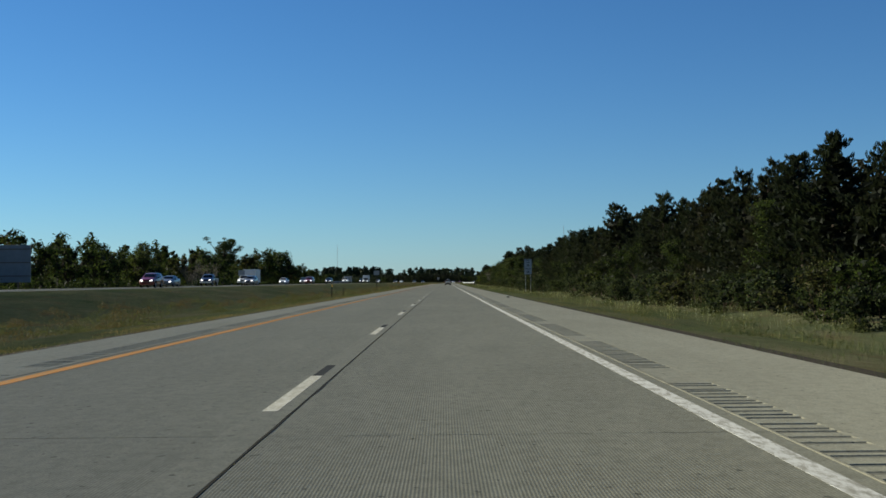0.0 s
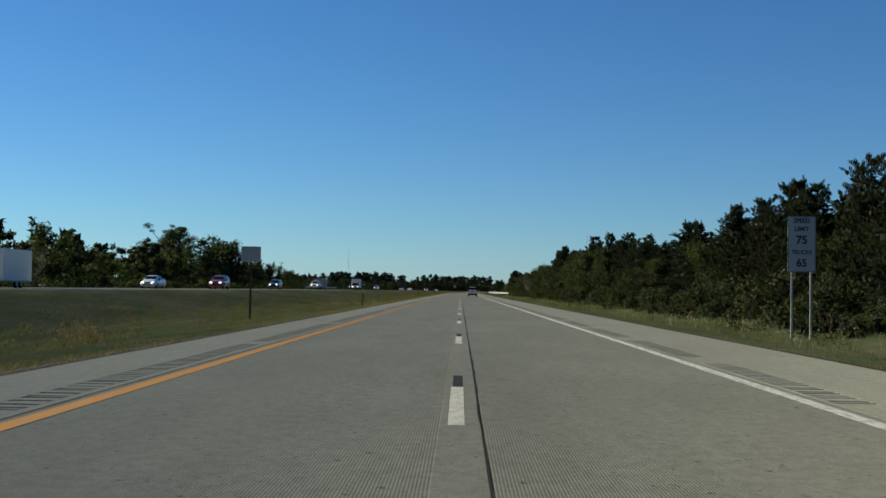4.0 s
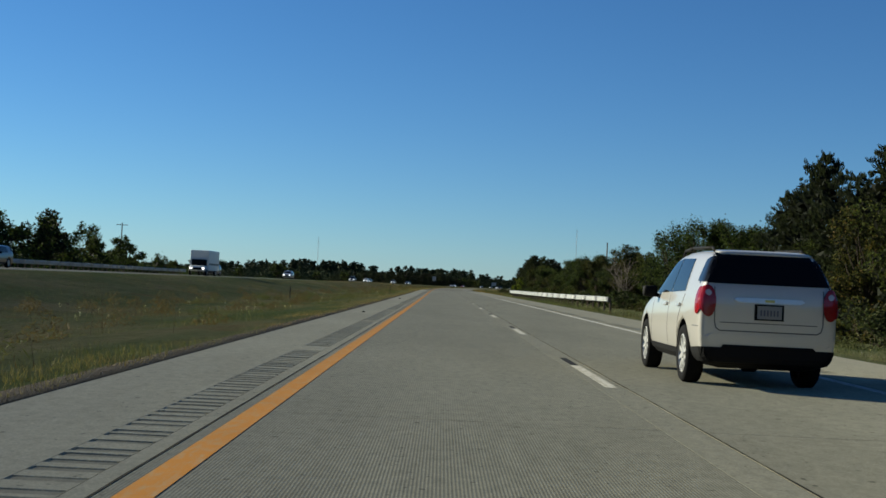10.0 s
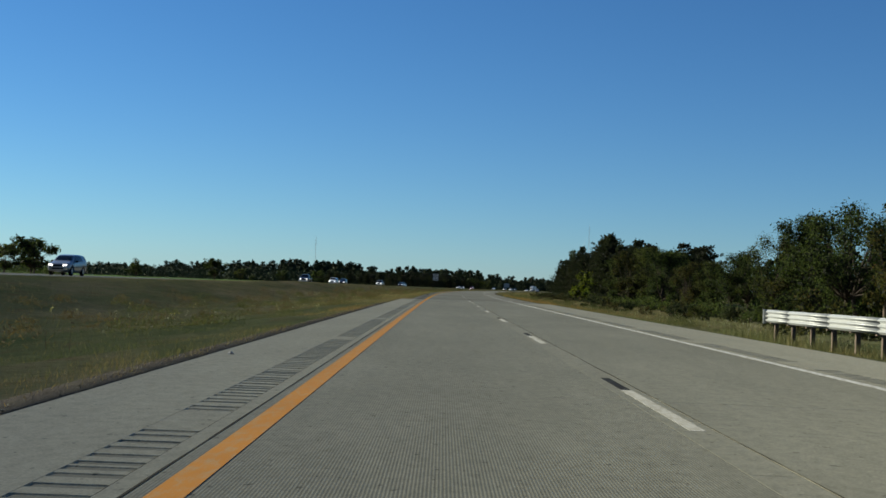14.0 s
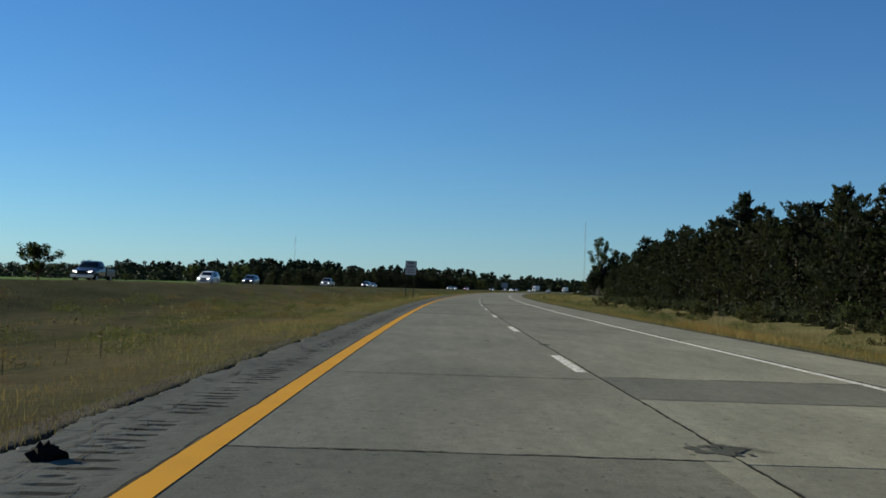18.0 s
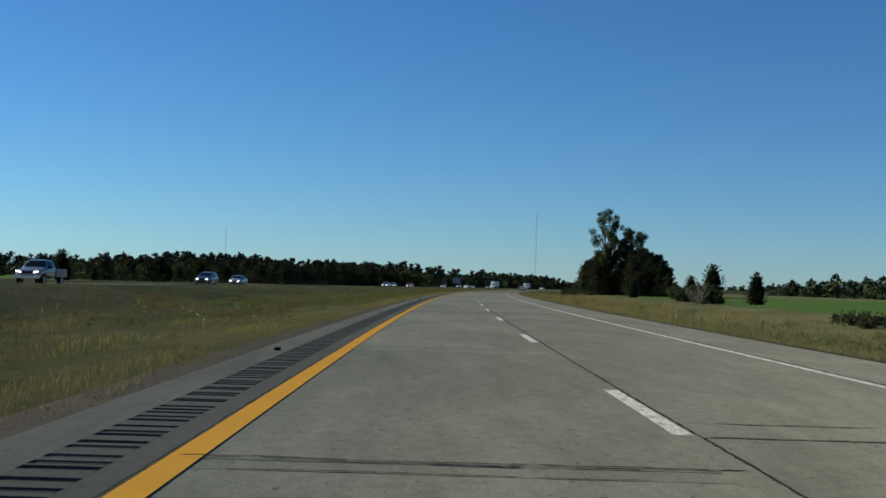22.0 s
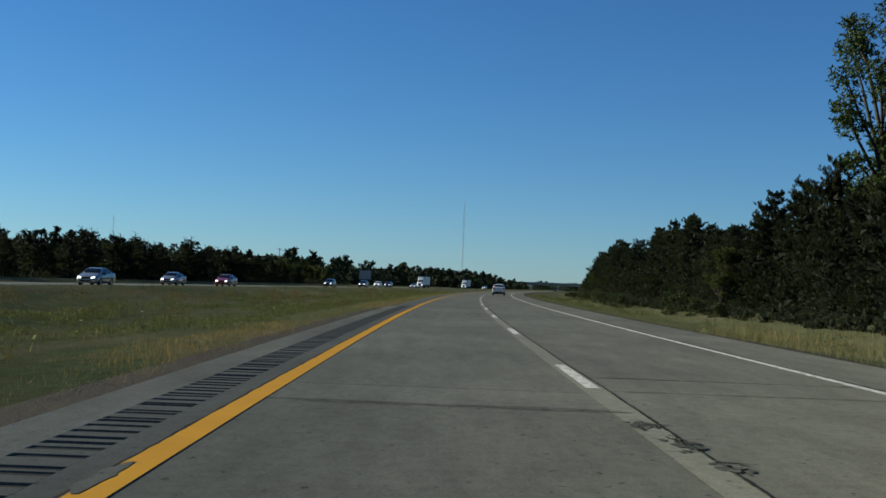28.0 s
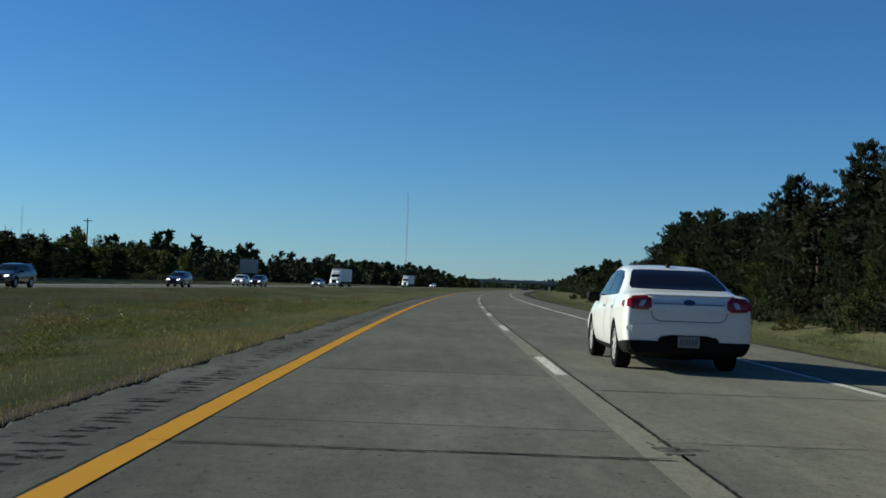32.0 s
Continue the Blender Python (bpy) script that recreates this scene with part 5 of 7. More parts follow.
grass_band("median_grass", 0, 1240, -9, -1.9, 66, 0.115, M_GRASS, 202, "long green and yellow grass of the median", lambda s, u: (s > 599.5) | (u < -2.55))
grass_band("median_grass", 0, 1260, -20, -9, 9, 0.2, M_GRASS, 207, "rough grass in the dip of the median")
grass_band("median_dry_grass", 0, 1240, -24, -3.5, 4, 0.18, M_DRY, 203, "tall dry grass in the median")
grass_band("tawny_grass", 575, 830, -11, -1.9, 30, 0.2, M_DRY, 212, "tawny autumn grass of the median")
grass_band("short_grass", 0, 1260, 9.9, 15, 34, 0.14, M_GRASS, 204, "short green grass beside the outer shoulder", lambda s, u: (s > 599.5) | (u > 10.4))
grass_band("long_grass", 0, 1260, 14, 24, 10, 0.34, M_GRASS, 205, "long rough grass before the trees")
grass_band("dry_grass", 560, 1060, 9.9, 22, 15, 0.3, M_DRY, 206, "tall golden dry grass in the verge")

M_TAWNY = leaf_mat("tawny_orange_grass", (0.150, 0.095, 0.040), (0.215, 0.135, 0.056), (0.27, 0.185, 0.085), 0.7, 0.2, ((0.7, 0.85, 0.7), (1.1, 0.95, 0.85)))
grass_band("orange_grass", 600, 712, 10.4, 17, 26, 0.34, M_TAWNY, 213, "tall tawny orange grass on the verge")
grass_band("verge_tall_grass", 850, 1070, 13, 24, 14, 0.6, M_DRY, 208, "waist-high golden grass in the verge")
grass_band("rail_grass", 455, 548, 11.4, 15.5, 55, 0.42, M_GRASS, 209, "tall grass under the guardrail")

grass_band("edge_tufts", 600, 788, -1.75, -1.12, 300, 0.15, M_DRY, 210, "brown tufts of grass that hang over the asphalt edge")
grass_band("edge_tufts", 1066, 1215, -1.75, -1.12, 300, 0.15, M_DRY, 211, "brown tufts of grass that hang over the asphalt edge")


def weed_stalks(name, s0, s1, u0, u1, count, h0, h1, seed, mat, label):
    """Thin upright stalks with a ragged dark seed head."""
    rng = np.random.default_rng(seed)
    s, u = rng.uniform(s0, s1, count), rng.uniform(u0, u1, count)
    ok = np.sin(s * 0.09 + seed) + np.sin(s * 0.31 + u * 0.5) + rng.normal(0, 0.5, count) > 0.3
    s, u = s[ok], u[ok]
    x, y = on_road(s, u)
    foot = np.stack([x, y, lie(s, u) - 0.02], -1)
    h = rng.uniform(h0, h1, len(s))
    tip = foot + np.stack([rng.normal(0, 0.06, len(s)), rng.normal(0, 0.06, len(s)), h], -1)
    v = np.stack([foot + (-0.006, 0, 0), foot + (0.006, 0.003, 0), tip], 1).reshape(-1, 3)
    k = np.repeat(np.arange(len(s)), 4)
    heads = tip[k] + rng.normal(0, 1, (len(k), 3)) * (0.02, 0.02, 0.05)
    pieces = [(v, np.arange(len(v)).reshape(-1, 3)), leaf_tris(rng, heads, 0.035, 0.0, 1.2, True)]
    tagged(put(name, mesh_of(name, *gather(pieces), mat)), label, "weeds", "", "stuff")


weed_stalks("dead_weeds", 0, 1240, -20, -3.5, 5200, 0.35, 0.8, 401, M_TWIG, "dead brown weed stalks with dark seed heads")
weed_stalks("verge_weeds", 0, 1240, 12, 21.5, 3600, 0.4, 0.95, 402, M_TWIG, "tall brown weed stalks before the trees")
M_FLOWER = leaf_mat("small_wild_flowers", (0.342, 0.304, 0.0912), (0.418, 0.3952, 0.304), (0.4712, 0.4636, 0.4408), 0.7, 0.2)
weed_stalks("wild_flowers", 0, 620, 13.5, 21.5, 5000, 0.25, 0.6, 403, M_FLOWER, "small white and yellow wild flowers before the trees")
weed_stalks("wild_flowers", 250, 1240, -14, -4, 800, 0.15, 0.3, 404, M_FLOWER, "small white wild flowers in the median grass")


def weed_patches(name, s0, s1, u0, u1, count, seed, mat, label, h0, h1, leaves=300, leaf=0.026):
    """Ragged patches of taller weeds, thinning out to their edges."""
    rng = np.random.default_rng(seed)
    s, u = rng.uniform(s0, s1, count), rng.uniform(u0, u1, count)
    long_, wide, high = rng.uniform(0.5, 2.6, count), rng.uniform(0.3, 0.9, count), rng.uniform(h0, h1, count)
    k = np.repeat(np.arange(count), leaves)
    a, b = rng.normal(0, 0.5, len(k)), rng.normal(0, 0.5, len(k))
    ls, lu = s[k] + a * long_[k], u[k] + b * wide[k]
    x, y = on_road(ls, lu)
    z = lie(ls, lu) + high[k] * rng.uniform(0.1, 1.0, len(k)) * np.exp(-(a * a + b * b) * 0.9)
    tagged(put(name, mesh_of(name, *gather([leaf_tris(rng, np.stack([x, y, z], -1), leaf, 0.0, 2.6, True)]), mat)), label, "weeds", "", "stuff")


M_DRYWEED = leaf_mat("dry_reddish_weeds", (0.105, 0.076, 0.043), (0.145, 0.100, 0.056), (0.09, 0.075, 0.040), 0.7, 0.2)
M_DARKWEED = leaf_mat("dark_green_weeds", (0.062, 0.070, 0.031), (0.085, 0.092, 0.041), (0.11, 0.10, 0.052), 0.7, 0.2)
weed_patches("dry_weeds", 0, 1240, -16, -4.0, 420, 411, M_DRYWEED, "patches of reddish-brown dry weeds in the median grass", 0.35, 0.75)
weed_patches("green_weeds", 0, 1240, -15, -3.6, 420, 412, M_DARKWEED, "dark green weed clumps in the median grass", 0.3, 0.65)
weed_patches("green_weeds", 0, 1240, 12.5, 21, 360, 413, M_DARKWEED, "dark green weed clumps on the verge", 0.35, 0.8)
weed_patches("green_weeds", 850, 1240, -13, -3.2, 420, 414, M_DARKWEED, "dark green weed clumps in the median grass", 0.15, 0.32)

# ---- vehicles ----
from mathutils.bvhtree import BVHTree


def car_paint(name, colour, metal=0.0, rough=0.32):
    m, nt, b = node_mat(name, rough, metal, 0.5)
    n = noise_of(nt, 3.0, 3, 0.6)
    c = mix(nt, 0.12, colour, ramp(nt, n.outputs[0], (0.3, (0.7,)), (0.7, (1.0,))), "MULTIPLY")
    nt.links.new(c, b.inputs["Base Color"])
    b.inputs["Coat Weight"].default_value, b.inputs["Coat Roughness"].default_value = 0.7, 0.06
    return m


M_GLASS = plain("dark_tinted_glass", (0.008, 0.009, 0.010), 0.05, 0, 0.05, spec=0.22)
M_REARGLASS = plain("black_rear_glass", (0.004, 0.004, 0.006), 0.08, 0, 0.05, spec=0.08)
M_RED = plain("red_lens", (0.19, 0.004, 0.007), 0.12, 0, 0.4, 40, 0.5)
M_CLEAR = plain("clear_lens", (0.42, 0.36, 0.33), 0.15, 0.3, 0.2, 30, 0.8)
M_CHROME = plain("chrome", (0.52, 0.51, 0.50), 0.3, 0.75, 0.1)
M_ALLOY = plain("alloy_wheel", (0.46, 0.455, 0.44), 0.35, 0.45, 0.2)
M_RUBBER = plain("tyre_rubber", (0.007, 0.007, 0.0075), 0.9, 0, 0.3, 12, 0.06)
M_TRIM = plain("black_plastic_trim", (0.005, 0.005, 0.0053), 0.7, 0, 0.3, 12, 0.1)
M_SEAM = plain("panel_gap", (0.075, 0.075, 0.078), 0.8, 0, 0.1)
M_PLATE = plain("licence_plate", (0.15, 0.15, 0.148), 0.5, 0, 0.1)
M_PLATEBAR = plain("plate_bars", (0.05, 0.055, 0.08), 0.5, 0, 0.1)
M_LAMPON = node_mat("lit_headlamp", 0.3)[0]
M_LAMPON.node_tree.nodes["Principled BSDF"].inputs["Emission Color"].default_value = (1, 0.97, 0.9, 1)
M_LAMPON.node_tree.nodes["Principled BSDF"].inputs["Emission Strength"].default_value = 1.3
P_WHITE = car_paint("white_car_paint", (0.56, 0.56, 0.552))
P_CHAMPAGNE = car_paint("pale_champagne_paint", (0.37, 0.352, 0.318), 0.25, 0.3)
P_DARK = car_paint("black_car_paint", (0.015, 0.016, 0.02))
P_RED = car_paint("dark_red_car_paint", (0.16, 0.012, 0.012))
P_SILVER = car_paint("silver_car_paint", (0.19, 0.195, 0.20), 0.4)
P_BLUE = car_paint("dark_blue_car_paint", (0.02, 0.03, 0.07))
M_GREYBOX = plain("grey_box_body", (0.20, 0.20, 0.21), 0.5, 0, 0.2, spec=0.2)
P_BOX = plain("white_box_body", (0.5472, 0.5472, 0.5396), 0.45, 0, 0.15)


def body_mesh(stations, arches, radius, width, smooth=2):
    """A car's shell lofted through cross-sections and smoothed, with round arches cut for the wheels.
    A station: y, bottom z, sill half-width, waist half-width and z, shoulder half-width and z, top half-width and z."""
    bm = bmesh.new()
    rows = []
    for y, zb, xs, xw, zw, xb, zbelt, xt, zt in stations:
        half = [(0, zb), (xs * 0.8, zb), (xs, zb + 0.05), (xw, zw - 0.12), (xw, zw + 0.05), (xb, zbelt), (xb * 0.4 + xt * 0.6, zbelt * 0.42 + zt * 0.58), (xt, zt - 0.03), (xt * 0.82, zt),
                (0, zt + 0.015)]
        full = half + [(-x, z) for x, z in reversed(half[1:-1])]
        rows.append([bm.verts.new((x, y, z)) for x, z in full])
    k = len(rows[0])
    for a, b in zip(rows, rows[1:]):
        for j in range(k):
            bm.faces.new((a[j], a[(j + 1) % k], b[(j + 1) % k], b[j]))
    for r in (rows[0], rows[-1]):
        c = len(r) // 2
        for j in range(c - 1):
            q = [r[j], r[j + 1], r[(k - j - 1) % k], r[(k - j) % k]]
            q = list(dict.fromkeys(q))
            if len(q) > 2:
                bm.faces.new(q)
        bm.faces.new([r[c - 1], r[c], r[c + 1]])
    bmesh.ops.recalc_face_normals(bm, faces=bm.faces)
    me = bpy.data.meshes.new("shell")
    bm.to_mesh(me)
    bm.free()
    ob = new("shell_work", me)
    sub = ob.modifiers.new("smooth", "SUBSURF")
    sub.levels = sub.render_levels = smooth
    cutters = []
    for y in arches:
        cb = bmesh.new()
        bmesh.ops.create_cone(cb, cap_ends=True, segments=28, radius1=radius, radius2=radius, depth=0.44,
                              matrix=Matrix.Translation((width / 2, y, radius * 0.86)) @ Euler((0, radians(90), 0)).to_matrix().to_4x4())
        bmesh.ops.create_cone(cb, cap_ends=True, segments=28, radius1=radius, radius2=radius, depth=0.44,
                              matrix=Matrix.Translation((-width / 2, y, radius * 0.86)) @ Euler((0, radians(90), 0)).to_matrix().to_4x4())
        cm = bpy.data.meshes.new("arch")
        cb.to_mesh(cm)
        cb.free()
        co = new("arch_work", cm)
        cutters.append(co)
        md = ob.modifiers.new("arch", "BOOLEAN")
        md.object, md.operation, md.solver = co, "DIFFERENCE", "EXACT"
    dg = bpy.context.evaluated_depsgraph_get()
    out = bpy.data.meshes.new_from_object(ob.evaluated_get(dg))
    for o in [ob] + cutters:
        bpy.data.objects.remove(o)
    for pg in out.polygons:
        pg.use_smooth = True
    return out


def skin(tree, outline, axis, sign, off=0.004, thick=0.012, nx=10, nz=8):
    """A thin plate that lies on the shell: outline(v, w) gives a, z for v, w in 0..1; it is laid on along axis x or y from the side sign."""
    bm = bmesh.new()
    grid = []
    for i in range(nx + 1):
        col = []
        for j in range(nz + 1):
            a, z = outline(i / nx, j / nz)
            o, d = (Vector((a, sign * 9, z)), Vector((0, -sign, 0))) if axis == "y" else (Vector((sign * 9, a, z)), Vector((-sign, 0, 0)))
            p, n, _, _ = tree.ray_cast(o, d)
            if p is None:
                p, n, _, _ = tree.find_nearest(Vector((a, sign * 2.4, z)) if axis == "y" else Vector((sign * 0.9, a, z)))
            col.append((p, n if n.dot(d) < 0 else -n))
        grid.append(col)
    top = [[bm.verts.new(p + n * (off + thick)) for p, n in col] for col in grid]
    low = [[bm.verts.new(p + n * (off - 0.02)) for p, n in col] for col in grid]
    for i in range(nx):
        for j in range(nz):
            bm.faces.new((top[i][j], top[i + 1][j], top[i + 1][j + 1], top[i][j + 1]))
    for i in range(nx):
        for j in (0, nz):
            bm.faces.new((top[i][j], top[i + 1][j], low[i + 1][j], low[i][j]))
    for j in range(nz):
        for i in (0, nx):
            bm.faces.new((top[i][j], top[i][j + 1], low[i][j + 1], low[i][j]))
    return bm


def quad(a0, z0, a1, z1, a2, z2, a3, z3, rnd=0.0):
    """A four-cornered outline: lower left, lower right, upper right, upper left, its corners drawn in by rnd."""
    def f(v, w):
        if rnd:
            e = rnd * (abs(2 * v - 1) ** 6) * (abs(2 * w - 1) ** 6)
            v, w = 0.5 + (v - 0.5) * (1 - e), 0.5 + (w - 0.5) * (1 - e)
        a = (a0 * (1 - v) + a1 * v) * (1 - w) + (a3 * (1 - v) + a2 * v) * w
        z = (z0 * (1 - v) + z1 * v) * (1 - w) + (z3 * (1 - v) + z2 * v) * w
        return a, z
    return f


def wheel(parent, x, y, r, w, mat=None):
    """A wheel: tyre with rounded shoulders, dished rim with ten spokes."""
    side = 1 if x > 0 else -1
    def ring(prof, n=24):
        bm = bmesh.new()
        rr = [[bm.verts.new((x + side * px, y + math.cos(t) * pr, r + math.sin(t) * pr)) for px, pr in prof] for t in np.linspace(0, 2 * math.pi, n, endpoint=False)]
        for k in range(n):
            for j in range(len(prof) - 1):
                bm.faces.new((rr[k][j], rr[(k + 1) % n][j], rr[(k + 1) % n][j + 1], rr[k][j + 1]))
        return bm
    wh = put("wheel", None, parent)
    part("tyre", ring([(-w / 2, r * 0.66), (-w / 2, r * 0.92), (-w * 0.38, r * 0.995), (0, r), (w * 0.38, r * 0.995), (w / 2, r * 0.92), (w / 2 - 0.004, r * 0.7), (w / 2 - 0.02, r * 0.66)]), M_RUBBER, wh, "", True)
    bm = ring([(w / 2 - 0.015, r * 0.68), (w / 2 - 0.008, r * 0.64), (w / 2 - 0.05, r * 0.61), (-w * 0.4, r * 0.60)])
    for k in range(10):
        t = 2 * math.pi * k / 10
        m = Matrix.Translation((x + side * (w / 2 - 0.03), y, r)) @ Matrix.Rotation(t, 4, "X")
        add_box(bm, -0.012, 0.012, -0.022, 0.022, 0.05, r * 0.63, 0.0, m)
    add_rod(bm, (x + side * (w / 2 - 0.045), y, r), (x + side * (w / 2 - 0.008), y, r), 0.075, 0.06, 12)
    part("rim", bm, mat or M_ALLOY, wh, "bright alloy rim")
    part("brake_disc", rod((x + side * (w / 2 - 0.10), y, r), (x + side * (w / 2 - 0.08), y, r), r * 0.58, None, 20), M_TRIM, wh)
    return wh


def liner(parent, s, y, r, z, x0, x1):
    """The dark shell inside a wheel arch."""
    bm = bmesh.new()
    arc = [math.radians(a) for a in range(-12, 193, 17)]
    rows = [[bm.verts.new((s * x, y + math.cos(a) * r, z + math.sin(a) * r)) for a in arc] for x in (x0, x1)]
    for j in range(len(arc) - 1):
        bm.faces.new((rows[0][j], rows[0][j + 1], rows[1][j + 1], rows[1][j]))
    bm.faces.new(rows[0])
    part("wheel_arch_liner", bm, M_TRIM, parent)


def oval(cx, cz, rx, rz):
    def f(v, w):
        a, b = 2 * v - 1, 2 * w - 1
        return cx + rx * a * math.sqrt(1 - b * b / 2), cz + rz * b * math.sqrt(1 - a * a / 2)
    return f


def both(fn):
    for s in (-1, 1):
        fn(s)


SEDAN_TAIL = (  # y, bottom, sill, waist, waist z, shoulder, belt z, top, top z
    (-2.565, 0.36, 0.72, 0.78, 0.62, 0.78, 0.82, 0.72, 0.90), (-2.555, 0.29, 0.80, 0.85, 0.62, 0.845, 0.90, 0.79, 0.97), (-2.53, 0.255, 0.845, 0.895, 0.62, 0.88, 0.98, 0.825, 1.05), (-2.44, 0.235, 0.865, 0.912, 0.63, 0.895, 1.03, 0.835, 1.105),
    (-2.36, 0.22, 0.87, 0.916, 0.64, 0.897, 1.035, 0.835, 1.122), (-1.95, 0.21, 0.87, 0.922, 0.66, 0.90, 1.035, 0.82, 1.135), (-1.78, 0.21, 0.87, 0.925, 0.67, 0.90, 1.03, 0.80, 1.16), (-1.30, 0.20, 0.87, 0.925, 0.66, 0.90, 1.02, 0.71, 1.37))
SEDAN_NOSE = (
    (-0.90, 0.19, 0.87, 0.925, 0.64, 0.895, 1.0, 0.67, 1.495), (-0.2, 0.19, 0.87, 0.922, 0.62, 0.89, 0.985, 0.655, 1.55), (0.4, 0.19, 0.87, 0.92, 0.62, 0.885, 0.97, 0.65, 1.51),
    (0.9, 0.20, 0.86, 0.92, 0.62, 0.88, 0.96, 0.68, 1.34), (1.35, 0.21, 0.86, 0.92, 0.62, 0.87, 0.94, 0.72, 1.05), (1.75, 0.22, 0.85, 0.915, 0.6, 0.85, 0.88, 0.72, 0.95), (2.2, 0.24, 0.81, 0.89, 0.56, 0.81, 0.80, 0.68, 0.86),
    (2.46, 0.26, 0.72, 0.81, 0.52, 0.73, 0.70, 0.60, 0.75), (2.58, 0.32, 0.56, 0.62, 0.48, 0.56, 0.58, 0.46, 0.61))
SUV_TAIL = (
    (-2.365, 0.40, 0.70, 0.76, 0.66, 0.76, 0.92, 0.70, 1.00), (-2.355, 0.33, 0.78, 0.83, 0.68, 0.83, 1.00, 0.78, 1.12), (-2.33, 0.295, 0.82, 0.872, 0.70, 0.87, 1.06, 0.80, 1.22), (-2.26, 0.275, 0.84, 0.885, 0.72, 0.885, 1.10, 0.775, 1.36),
    (-2.16, 0.26, 0.84, 0.89, 0.74, 0.89, 1.11, 0.715, 1.53), (-2.10, 0.26, 0.84, 0.892, 0.74, 0.89, 1.11, 0.685, 1.625), (-2.0, 0.255, 0.84, 0.895, 0.74, 0.89, 1.11, 0.67, 1.665), (-1.7, 0.28, 0.84, 0.90, 0.74, 0.89, 1.10, 0.66, 1.685), (-1.1, 0.25, 0.85, 0.90, 0.72, 0.885, 1.09, 0.66, 1.70))
SUV_NOSE = (
    (-0.4, 0.24, 0.85, 0.90, 0.70, 0.88, 1.07, 0.65, 1.70), (0.3, 0.24, 0.85, 0.90, 0.70, 0.88, 1.06, 0.64, 1.655), (0.75, 0.25, 0.85, 0.90, 0.70, 0.875, 1.05, 0.66, 1.48), (1.2, 0.26, 0.85, 0.90, 0.70, 0.865, 1.04, 0.72, 1.16),
    (1.6, 0.27, 0.84, 0.895, 0.68, 0.85, 0.99, 0.74, 1.06), (2.0, 0.28, 0.81, 0.88, 0.66, 0.82, 0.94, 0.70, 1.0), (2.24, 0.30, 0.75, 0.82, 0.62, 0.76, 0.86, 0.64, 0.92), (2.38, 0.36, 0.60, 0.66, 0.58, 0.60, 0.74, 0.50, 0.78))


def front_face(tree, ob, y, z, w, lit=True):
    """Headlamps, grille and lower grille for a car that faces the viewer."""
    both(lambda s: part("headlight", skin(tree, quad(s * w * 0.52, z - 0.06, s * w * 0.86, z + 0.0, s * w * 0.9, z + 0.10, s * w * 0.52, z + 0.07), "y", 1, nx=5, nz=3), M_LAMPON if lit else M_CLEAR, ob, "lit headlight" if lit else "clear headlight"))
    part("grille", skin(tree, quad(-w * 0.48, z - 0.08, w * 0.48, z - 0.08, w * 0.5, z + 0.06, -w * 0.5, z + 0.06, 0.1), "y", 1, nx=8, nz=4), M_TRIM, ob, "black grille")
    part("lower_grille", skin(tree, quad(-w * 0.6, z - 0.30, w * 0.6, z - 0.30, w * 0.6, z - 0.19, -w * 0.6, z - 0.19, 0.1), "y", 1, nx=8, nz=3), M_TRIM, ob)


def side_glass(tree, ob, panes, label="dark tinted window"):
    for s in (-1, 1):
        for c in panes:
            part("side_window", skin(tree, quad(*c), "x", s, 0.002, 0.004, 8, 6), M_GLASS, ob, label)


def mirror(ob, s, x, y, z, mat):
    bm = box(s * x - 0.11, s * x + 0.11, y - 0.07, y + 0.07, z - 0.07, z + 0.09, 0.04)
    add_rod(bm, (s * (x - 0.2), y + 0.05, z - 0.06), (s * (x - 0.06), y, z - 0.03), 0.03, 0.03, 6)
    part("wing_mirror", bm, mat, ob, "", True)


def plate(tree, ob, z, y=-1, cx=0.0):
    p = part("licence_plate", skin(tree, quad(cx - 0.155, z - 0.078, cx + 0.155, z - 0.078, cx + 0.155, z + 0.078, cx - 0.155, z + 0.078), "y", y, 0.022, 0.008, 4, 3), M_PLATE, ob, "dull grey licence plate")
    for k in range(6):
        a = cx - 0.12 + 0.042 * k
        part("bar", skin(tree, quad(a, z - 0.04, a + 0.022, z - 0.04, a + 0.022, z + 0.03, a, z + 0.03), "y", y, 0.031, 0.003, 2, 2), M_PLATEBAR, p)


def line(tree, ob, pts, axis, sign, name="panel_gap", w=0.006, mat=None):
    """A thin seam along points a, z on the shell."""
    for (a0, z0), (a1, z1) in zip(pts, pts[1:]):
        d = math.hypot(a1 - a0, z1 - z0) or 1
        ox, oz = -(z1 - z0) / d * w, (a1 - a0) / d * w
        part(name, skin(tree, quad(a0 - ox, z0 - oz, a1 - ox, z1 - oz, a1 + ox, z1 + oz, a0 + ox, z0 + oz), axis, sign, 0.001, 0.002, 6, 1), mat or M_SEAM, ob)


def tree_of(me):
    bm = bmesh.new()
    bm.from_mesh(me)
    t = BVHTree.FromBMesh(bm)
    bm.free()
    return t


ME_SEDAN = body_mesh(SEDAN_TAIL + SEDAN_NOSE, (-1.43, 1.44), 0.395, 1.86)
ME_SUV = body_mesh(SUV_TAIL + SUV_NOSE, (-1.40, 1.46), 0.44, 1.80)
T_SEDAN, T_SUV = tree_of(ME_SEDAN), tree_of(ME_SUV)
ME_SEDAN_PLAIN = body_mesh(SEDAN_TAIL + SEDAN_NOSE, (-1.43, 1.44), 0.395, 1.86, 1)
ME_SUV_PLAIN = body_mesh(SUV_TAIL + SUV_NOSE, (-1.40, 1.46), 0.44, 1.80, 1)
